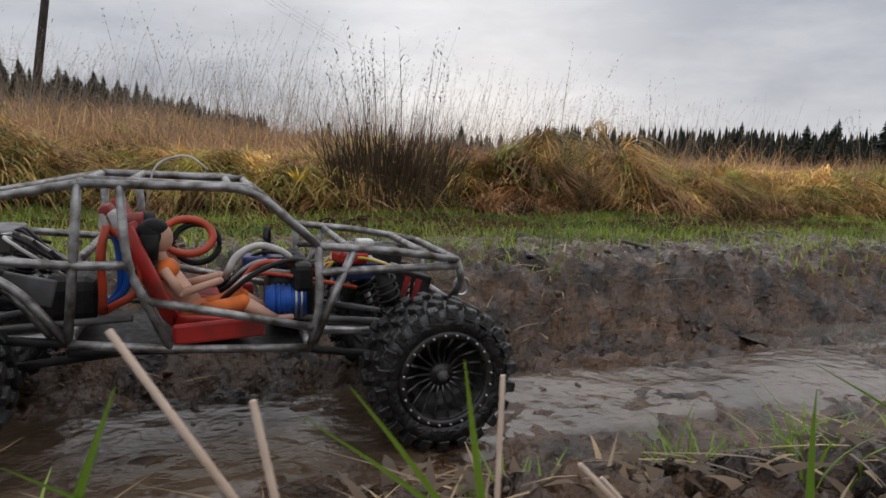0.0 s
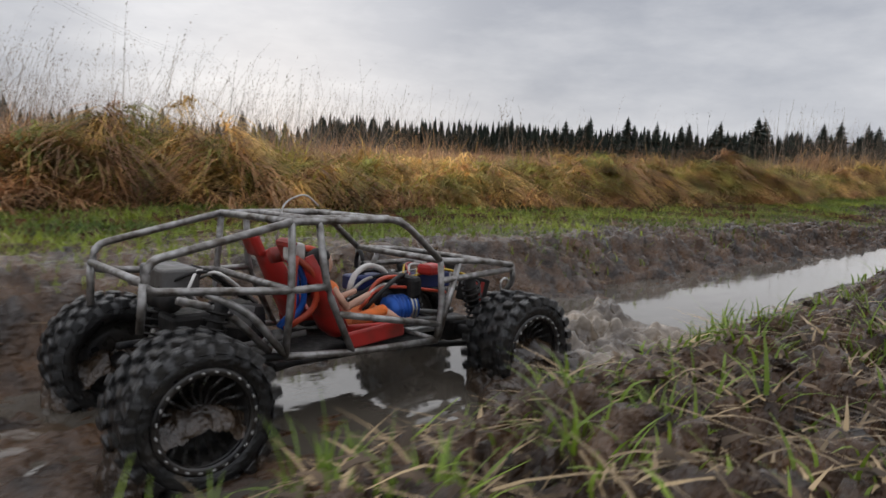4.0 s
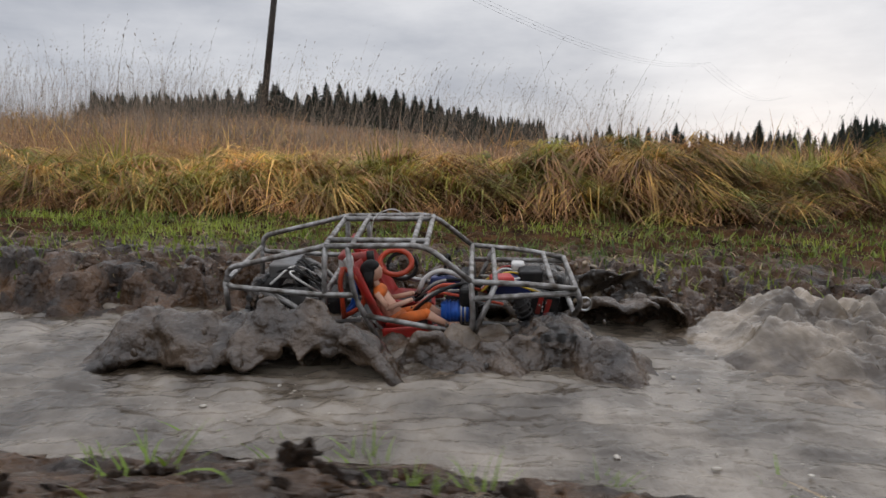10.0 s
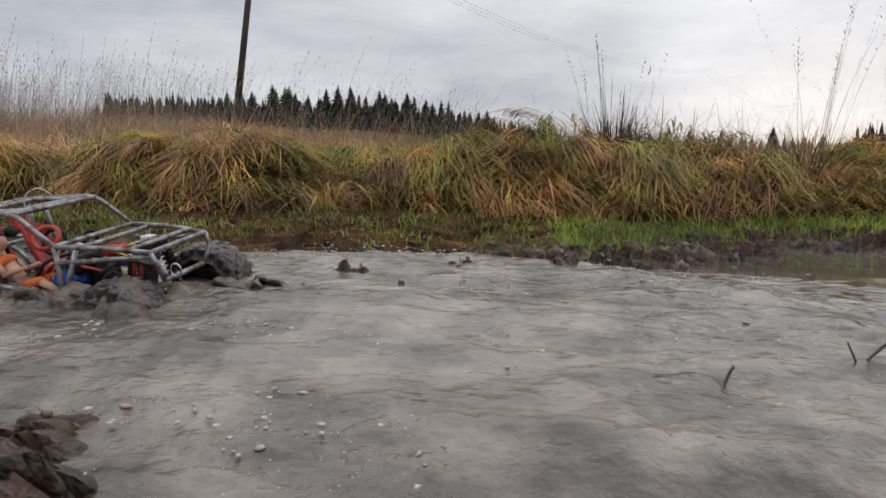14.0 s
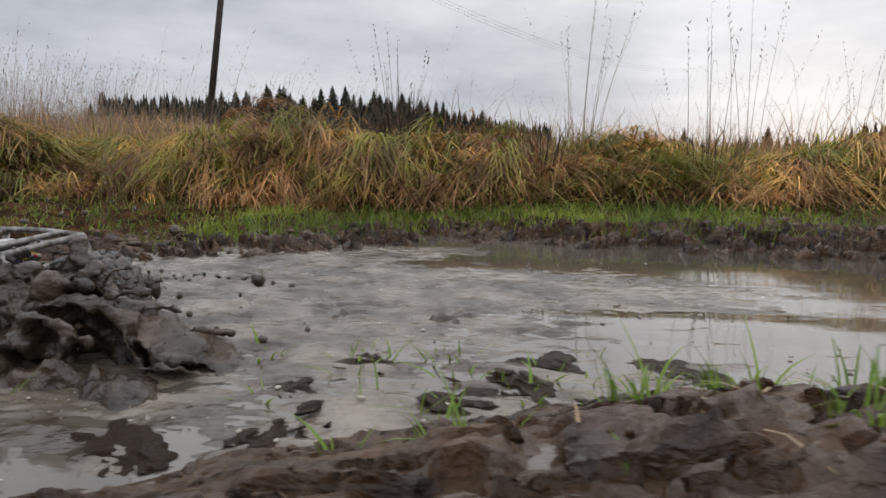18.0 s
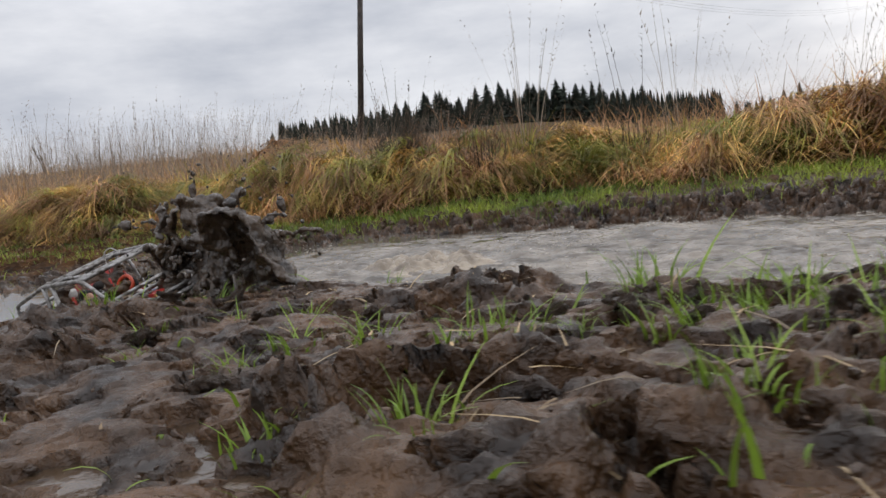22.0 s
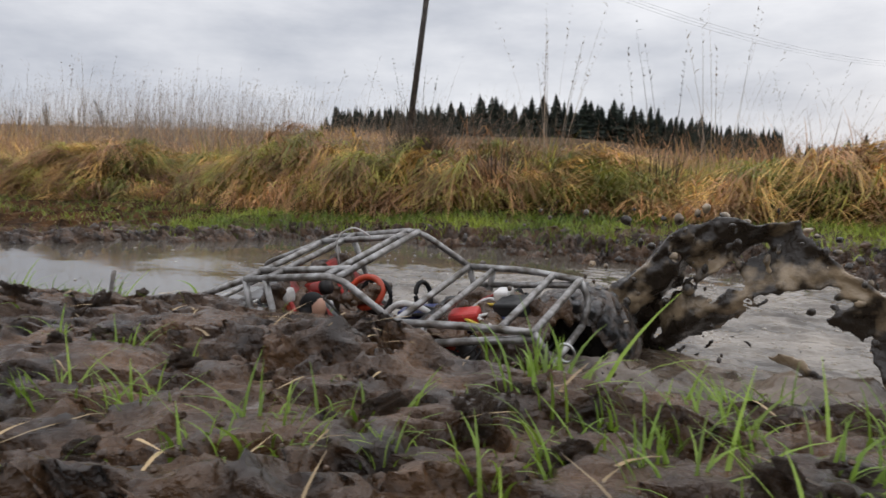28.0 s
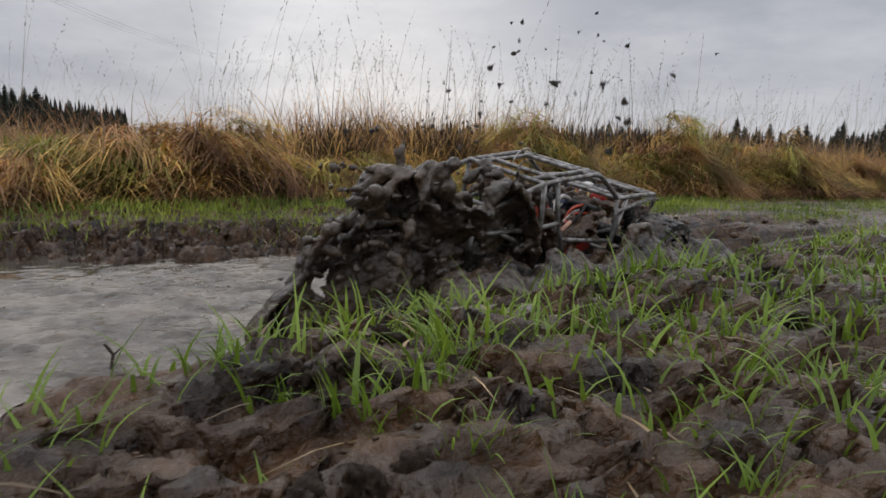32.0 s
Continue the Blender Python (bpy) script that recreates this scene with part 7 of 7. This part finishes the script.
# ---- everything that moves ----
# seconds, x, y, z, heading, nose up, lean to its right
RIDE = [
    (0, -1.784, 0.998, 0.011, -2.7, -1.5, 0.8),
    (1, -1.670, 0.987, 0.001, -1.8, -2.8, -1.1),
    (2, -1.527, 0.951, 0.008, 3.8, -3.4, -2.2),
    (3, -1.115, 0.917, -0.011, 3.2, -2.0, -4.9),
    (3.3, -0.907, 0.918, -0.021, 0.9, -2.0, -1.9),
    (4.4, -0.250, 0.980, -0.025, 2.0, 0.0, -3.0),
    (5.8, 0.494, 1.098, -0.037, 4.6, 2.5, -5.5),
    (6, 0.565, 1.124, -0.036, 6.8, 2.2, -1.4),
    (7, 0.865, 1.225, -0.013, 3.5, -2.1, 17.2),
    (8, 1.362, 1.148, -0.037, -6.7, -1.6, 11.9),
    (9, 1.807, 1.127, -0.050, -4.3, 1.8, 11.3),
    (10, 2.204, 1.170, -0.068, -0.9, 0.6, 8.8),
    (11, 2.703, 1.174, -0.082, -9.4, -0.3, 5.8),
    (12, 2.995, 1.171, -0.083, -8.9, 4.3, 9.9),
    (13, 3.206, 1.124, -0.073, 1.5, 2.0, 1.6),
    (14, 3.388, 1.229, -0.080, -9.2, 3.5, 5.9),
    (14.5, 3.470, 1.280, -0.090, -7.0, 4.0, 0.0),
    (16.5, 4.120, 1.047, -0.070, 1.1, 5.0, -2.8),
    (17, 4.190, 1.045, -0.078, 0.0, 5.0, 0.0),
    (18, 4.300, 1.050, -0.080, -2.0, 5.0, 2.0),
    (19, 4.385, 1.050, -0.080, -4.0, 5.0, 4.0),
    (19.5, 4.475, 1.050, -0.080, -6.0, 5.0, 6.0),
    (20, 4.620, 1.050, -0.080, -10.0, 5.0, 10.0),
    (21, 4.938, 1.042, -0.083, -15.0, 5.6, 15.1),
    (22, 4.960, 0.960, -0.108, -14.0, 5.4, 14.0),
    (23, 5.180, 0.860, -0.098, -14.0, 5.2, 13.5),
    (24, 5.300, 0.780, -0.086, -13.1, 5.0, 13.1),
    (25, 5.360, 0.780, -0.085, -13.0, 5.0, 13.0),
    (28, 5.732, 0.798, -0.075, -9.5, 6.9, 11.8),
    (29, 5.910, 0.765, -0.061, -9.8, 10.0, 10.6),
    (30, 6.168, 0.916, -0.065, -1.1, 4.5, 2.7),
    (31, 6.500, 0.840, -0.034, 8.1, 5.7, 14.3),
    (32, 7.045, 1.032, 0.036, 9.8, 6.5, 11.5),
]


def ride(t):
    return [float(np.interp(t, [r[0] for r in RIDE], [r[k] for r in RIDE])) for k in range(1, 7)]


def ride_pose(t):
    x, y, z, head, nose, lean = ride(t)
    return pose(x, y, z, lean, -nose, head)


def beside(t, dx, dy, z, turn=0.0, lean=0.0):
    """A pose that keeps its place beside the buggy but stands level at its own height."""
    x, y, _, head, _, _ = ride(t)
    a = radians(head)
    return pose(x + dx * math.cos(a) - dy * math.sin(a), y + dx * math.sin(a) + dy * math.cos(a), z, lean, 0, head + turn)


LOW = -0.45


def motions():
    rows = [(r[0], ride_pose(r[0])) for r in RIDE]
    walk(buggy, rows)
    walk(doll, rows)
    # wheels roll on firm ground, then spin in the mud
    ts = [i * 0.1 for i in range(321)]
    angle, turns = 0.0, [0.0]
    for a, b in zip(ts, ts[1:]):
        step = abs(ride(b)[0] - ride(a)[0]) / TYRE_R
        if a > 3.1:
            step = 0.55 + 0.75 * min(1.0, (a - 3.1) / 2)
        turns.append(turns[-1] + min(step, 1.35))
    for wh, at in WHEELS:
        sign = 1 if at.to_euler().z == 0 else -1
        walk(wh, [(t, at @ Matrix.Rotation(sign * q, 4, "Y")) for t, q in zip(ts, turns)])

    def follow(ob, keys):
        walk(ob, [(t, beside(t, *k)) for t, *k in keys])

    follow(near_wave, [(0, 0.0, -0.2, LOW), (3.2, 0.0, -0.2, LOW), (5.2, -0.1, -0.22, -0.12), (6, -0.12, -0.24, -0.1), (7, -0.05, -0.22, -0.12), (8, 0, -0.2, -0.09), (9, -0.08, -0.19, -0.03), (10, 0.06, -0.16, -0.06), (11, 0.08, -0.16, -0.07), (12, 0.06, -0.14, -0.06), (13, 0.10, -0.14, -0.06), (14, 0.10, -0.13, -0.06), (16.5, 0.10, -0.12, -0.10), (18, 0.12, -0.12, -0.10), (19, 0.1, -0.2, -0.08), (20, 0.1, -0.2, -0.02), (21, 0.0, -0.17, -0.08), (24, 0, -0.2, -0.13), (25, 0.52, -0.2, 0.03), (27, 0, -0.2, -0.12), (28, 0.0, -0.2, -0.1), (29, 0.36, -0.10, 0.045), (29.6, 0.2, -0.17, -0.04), (30, 0.26, -0.18, 0.02), (31, 0.08, -0.17, 0.03), (32, 0.06, -0.17, 0.065)])
    follow(rear_wave, [(0, -0.25, -0.2, LOW), (3.2, -0.25, -0.2, LOW), (5.2, -0.24, -0.17, -0.1), (7, -0.26, -0.17, -0.1), (8, -0.28, -0.17, -0.09), (9, -0.22, -0.17, -0.02), (10, -0.20, -0.16, -0.02), (11, -0.17, -0.15, -0.01), (12, -0.22, -0.15, -0.05), (14, -0.26, -0.15, -0.07), (16.5, -0.15, -0.12, -0.09), (18, -0.15, -0.12, -0.09), (19, -0.1, -0.16, -0.07), (21, -0.2, -0.17, -0.09), (24, -0.22, -0.2, -0.14), (28, -0.22, -0.2, -0.12), (29, -0.2, -0.2, -0.13), (30, -0.20, -0.17, 0.03), (31, -0.2, -0.16, 0.03), (32, -0.2, -0.15, 0.03)])
    follow(cowl, [(0, 0.2, -0.12, LOW), (3.3, 0.22, -0.13, -0.3), (3.6, 0.24, -0.13, -0.06), (5.5, 0.21, -0.14, -0.14), (6.2, 0.20, -0.14, -0.13), (7, 0.20, -0.14, -0.04), (8, 0.22, -0.13, -0.03), (9, 0.20, -0.13, -0.05), (10, 0.22, -0.13, -0.06), (11, 0.22, -0.13, -0.06), (12, 0.22, -0.13, -0.06), (14, 0.20, -0.13, -0.06), (17, 0.22, -0.11, -0.09), (21, 0.22, -0.14, -0.08), (24, 0.22, -0.14, -0.08), (25, 0.64, -0.16, -0.02), (26, 0.3, -0.16, -0.06), (27, 0.3, -0.18, -0.04), (27.5, 0.34, -0.2, 0.04), (28, 0.34, -0.16, -0.05), (29, 0.34, -0.11, 0.085), (29.6, 0.26, -0.18, -0.02), (30, 0.24, -0.16, -0.02), (31, 0.25, -0.15, 0.0), (32, 0.24, -0.14, 0.03)])
    follow(fan, [(0, 0.2, 0.1, LOW), (7, 0.2, 0.1, LOW), (8.3, 0.16, 0.1, -0.2), (9, 0.16, 0.12, -0.08), (10, 0.16, 0.12, -0.16), (10.5, 0.18, 0.12, -0.1), (11, 0.2, 0.1, -0.16), (12, 0.16, 0.12, -0.09), (12.5, 0.16, 0.1, -0.1), (13, 0.2, 0.02, -0.2), (14, 0.2, 0.05, -0.24), (14.5, 0.24, 0.05, -0.1), (15.5, 0.24, 0.1, -0.24), (16.5, 0.24, 0.1, -0.26), (17, 0.16, 0.05, -0.22), (17.5, 0.16, 0.05, -0.08), (18, 0.16, 0.0, -0.24), (18.6, 0.14, 0.05, -0.12), (19.2, 0.16, 0.05, -0.22), (19.7, 0.3, 0.04, -0.1), (20, 0.36, 0.0, 0.075), (20.4, 0.32, 0.02, 0.03), (21, 0.18, 0.04, -0.02), (21.6, 0.2, 0.0, -0.15), (22, 0.2, 0.0, -0.2), (22.6, 0.2, 0.05, -0.1), (23, 0.16, 0.05, -0.06), (23.4, 0.16, 0.05, -0.08), (24, 0.16, 0.0, -0.07), (24.4, 0.18, 0, -0.16), (25, 0.24, -0.05, -0.2), (25.5, 0.24, 0.05, -0.1), (27.5, 0.2, 0.05, -0.08), (28, 0.20, 0.16, -0.035), (28.6, 0.22, 0.12, -0.06), (29, 0.24, 0.05, -0.12), (29.4, 0.24, 0.05, -0.01), (30, 0.17, 0.08, 0.04), (30.4, 0.18, 0.08, 0.01), (31, 0.16, 0.08, -0.08), (31.5, 0.16, 0.05, 0.02), (32, 0.16, 0.05, -0.02)])
    follow(burst, [(0, 0.2, -0.05, LOW), (13.6, 0.3, -0.05, LOW), (14.2, 0.34, -0.08, -0.24), (14.5, 0.36, -0.08, -0.12), (15.0, 0.3, -0.12, -0.2), (16.4, 0.18, -0.14, -0.19), (17.1, 0.18, -0.08, -0.14), (17.5, 0.2, -0.1, -0.08), (17.9, 0.22, -0.08, -0.14), (18.5, 0.12, -0.12, -0.15), (19.0, 0.12, -0.12, -0.18), (19.5, 0.36, -0.15, -0.14), (20, 0.4, -0.18, -0.05), (20.5, 0.38, -0.16, -0.06), (20.9, 0.36, -0.12, -0.34), (22, 0.3, -0.1, LOW), (24.5, 0.4, -0.2, LOW), (24.8, 0.36, -0.14, -0.12), (25, 0.40, -0.14, -0.01), (25.3, 0.38, -0.12, -0.13), (25.7, 0.4, -0.2, LOW), (29, 0.2, 0, LOW), (32, 0.1, -0.05, LOW)])
    follow(burst_b, [(0, 0.3, 0, LOW), (16, 0.3, 0, LOW), (16.3, 0.14, -0.15, -0.2), (17, 0.18, -0.09, -0.10), (17.5, 0.18, -0.1, -0.07), (18, 0.26, -0.06, -0.12), (18.5, 0.2, -0.03, -0.13), (19, 0.2, 0, -0.17), (20, 0.1, -0.1, -0.05), (20.5, 0.15, 0.0, -0.1), (21, 0.2, -0.02, -0.24), (21.7, 0.30, -0.05, -0.12), (22, 0.34, -0.06, 0.02), (22.3, 0.36, -0.06, -0.06), (22.7, 0.3, -0.05, -0.24), (23.1, 0.25, 0, LOW), (24.4, 0.2, -0.1, LOW), (25, 0.24, -0.1, -0.03), (25.6, 0.2, 0, LOW), (28.4, 0.36, -0.1, LOW), (29, 0.4, -0.1, -0.12), (29.5, 0.3, 0, -0.3), (30.2, -0.2, 0, -0.3), (31, -0.2, -0.02, -0.08), (31.5, -0.26, -0.05, -0.04), (32, -0.32, -0.08, 0.045)])
    follow(arch, [(0, -0.1, 0.2, LOW), (5, 0.2, 0.16, -0.2), (8.4, 0.24, 0.14, -0.12), (9, 0.26, 0.14, -0.09), (9.5, 0.24, 0.13, -0.11), (12, 0.22, 0.12, -0.12), (14, 0.2, 0.12, -0.13), (17, 0.2, 0.1, -0.13), (19, 0.2, 0.1, -0.16), (20, 0.3, 0, -0.1), (21, 0.2, 0.1, -0.15), (22, 0.2, 0.1, -0.16), (23, 0.3, 0.08, -0.10), (24, 0.3, 0.06, -0.12), (25, 0.4, -0.05, -0.1), (26, 0.3, 0.1, -0.16), (28, 0.30, 0.1, -0.2), (28.5, 0.30, 0.1, -0.12), (29, 0.30, 0.06, -0.02), (29.6, 0.0, 0.13, -0.06), (30, -0.02, 0.12, 0.01), (30.5, -0.08, 0.12, 0.0), (31, -0.12, 0.04, 0.035), (31.5, -0.2, 0.05, 0.02), (32, -0.30, 0.0, 0.03)])
    follow(froth, [(0, 0.4, -0.1, -0.3), (8, 0.4, -0.1, -0.2), (9, 0.62, -0.06, 0.02), (10, 0.6, -0.3, -0.06), (12, 0.45, -0.4, -0.1), (14, 0.3, -0.4, -0.1), (17, 0.4, 0.0, -0.15), (19.2, 0.6, 0.1, -0.1), (20, 0.71, 0.27, -0.004), (21, 0.41, 0.54, -0.006), (22, 0.4, 0.5, -0.012), (24, 0.4, 0.4, -0.05), (28, 0.45, 0.1, -0.06), (32, 0.4, 0, -0.09)])
    follow(bow, [(0, 0.5, 0, -0.2), (3.1, 0.42, 0, -0.2), (3.6, 0.42, -0.1, -0.03), (5.5, 0.52, -0.1, -0.01), (7, 0.52, -0.12, 0.0), (8, 0.46, -0.10, 0.0), (9, 0.46, -0.10, 0.005), (10, 0.66, -0.05, 0.0), (11, 0.66, -0.05, -0.02), (12, 0.7, -0.05, -0.06), (13, 0.6, 0, -0.09), (14, 0.6, 0, -0.12), (16, 0.6, 0, -0.12), (17, 0.5, 0.05, -0.075), (18, 0.62, 0.08, -0.068), (19, 0.78, 0.1, -0.07), (20, 0.6, -0.05, -0.09), (21, 0.6, 0.0, -0.06), (23, 0.6, 0, -0.07), (25, 0.6, 0, -0.07), (28, 0.55, -0.05, -0.05), (32, 0.5, 0, -0.05)])
    walk(churn, [(0, pose(0.6, 0.95, -0.25)), (3.2, pose(0.6, 0.95, -0.2)), (5.4, pose(0.35, 1.0, -0.012)), (7, pose(0.6, 1.0, -0.004)), (9, pose(1.3, 1.05, -0.002)), (10, pose(1.9, 1.1, -0.002)), (11, pose(2.5, 1.12, -0.002)), (12, pose(3.0, 1.14, -0.002)), (13, pose(3.35, 1.15, -0.002)), (14.5, pose(3.9, 1.2, -0.004)), (17, pose(4.35, 1.25, -0.004)), (19, pose(4.3, 1.25, -0.004)), (20, pose(4.4, 1.25, -0.005)), (21, pose(5.0, 1.25, -0.005)), (22, pose(5.7, 1.3, -0.004)), (24, pose(6.0, 1.25, -0.004)), (28, pose(6.1, 1.2, -0.006)), (32, pose(6.5, 1.2, -0.006))])
    follow(surge, [(0, 0.5, 0.0, -0.3), (8.5, 0.5, 0.0, -0.2), (10, 0.52, -0.02, -0.045), (11, 0.55, -0.02, -0.02), (12, 0.6, -0.02, -0.008), (13, 0.58, 0.0, -0.003), (14, 0.5, -0.02, -0.003), (14.5, 0.5, -0.05, -0.006), (16.5, 0.2, 0.1, -0.055), (18, 0.2, 0.1, -0.2), (32, 0, 0, -0.3)])
    # the tyres pick up their coat of mud where the buggy first drops into the water
    for ob, at in COATS:
        walk(ob, [(t, ride_pose(t) @ Matrix.Translation((0, 0, -0.2)) @ at) for t in (0.0, 1.0, 2.0, 3.0, 3.3)] + [(r[0], ride_pose(r[0]) @ at) for r in RIDE if r[0] > 4])
    # mud flung up by the first great burst lands on the buggy
    for ob, at in ((cab_mud, 19.6), (hood_mud, 19.8)):
        low = [(t, ride_pose(t) @ Matrix.Translation((0, 0, -0.25))) for t in (0.0, 8.0, 16.0, at)]
        walk(ob, low + [(t, ride_pose(t)) for t in [at + 0.45] + [r[0] for r in RIDE if r[0] > at + 0.5]])
    # clods leap from the wheels on their own arcs, and lie in the mud before and after
    fly = random.Random(40)
    for i, (ob, sz) in enumerate(FLYERS):
        at, flight = ((31.55, 0.95), (19.55, 0.9), (24.75, 0.8))[0 if i < 66 else 1 if i < 96 else 2]
        at += fly.uniform(-0.2, 0.15)
        if i < 66:
            side, reach, peak = (fly.uniform(-0.05, 0.3), fly.uniform(-0.15, 0.1)), (fly.gauss(0.0, 0.2), fly.uniform(-0.1, 0.15)), fly.uniform(0.24, 0.6)
        else:
            side, reach, peak = (fly.uniform(-0.35, 0.3), fly.uniform(-0.15, 0.15)), (fly.uniform(-0.2, 0.5), fly.uniform(-0.15, 0.25)), fly.uniform(0.12, 0.44)
        p0, p1 = beside(at, side[0], side[1], -0.05).translation, beside(min(at + flight, 32), side[0] + reach[0], side[1] + reach[1], -0.05).translation
        keys = [(0.0, pose(p0.x, p0.y, -0.1))]
        for j in range(9):
            s = j / 8
            t = at + flight * s
            if t > 31.98:
                break
            q = p0.lerp(p1, s)
            keys.append((round(t, 2), pose(q.x, q.y, -0.05 + 4 * peak * s * (1 - s), 80 * s, 60 * s, 70 * s)))
        s = min((32 - at) / flight, 1.0)
        q = p0.lerp(p1, s)
        keys.append((32.0, pose(q.x, q.y, -0.05 + 4 * peak * s * (1 - s), 80 * s, 60 * s, 70 * s)))
        walk(ob, keys)
    follow(churn_b, [(0, 0, -0.05, -0.25), (3.2, 0, -0.05, -0.2), (5.5, -0.05, -0.1, -0.03), (8, 0, -0.06, -0.02), (10, 0, -0.04, -0.01), (12, 0.02, -0.04, 0.005), (14, 0.05, -0.04, 0.0), (17, 0.06, -0.04, -0.02), (20, 0.05, -0.05, -0.02), (23, 0.2, -0.05, 0.0), (27.5, 0.36, -0.05, 0.01), (28, 0.42, -0.05, 0.025), (29, 0.2, -0.05, 0.03), (30, 0.02, -0.04, 0.02), (32, 0, -0.04, 0.06)])


motions()
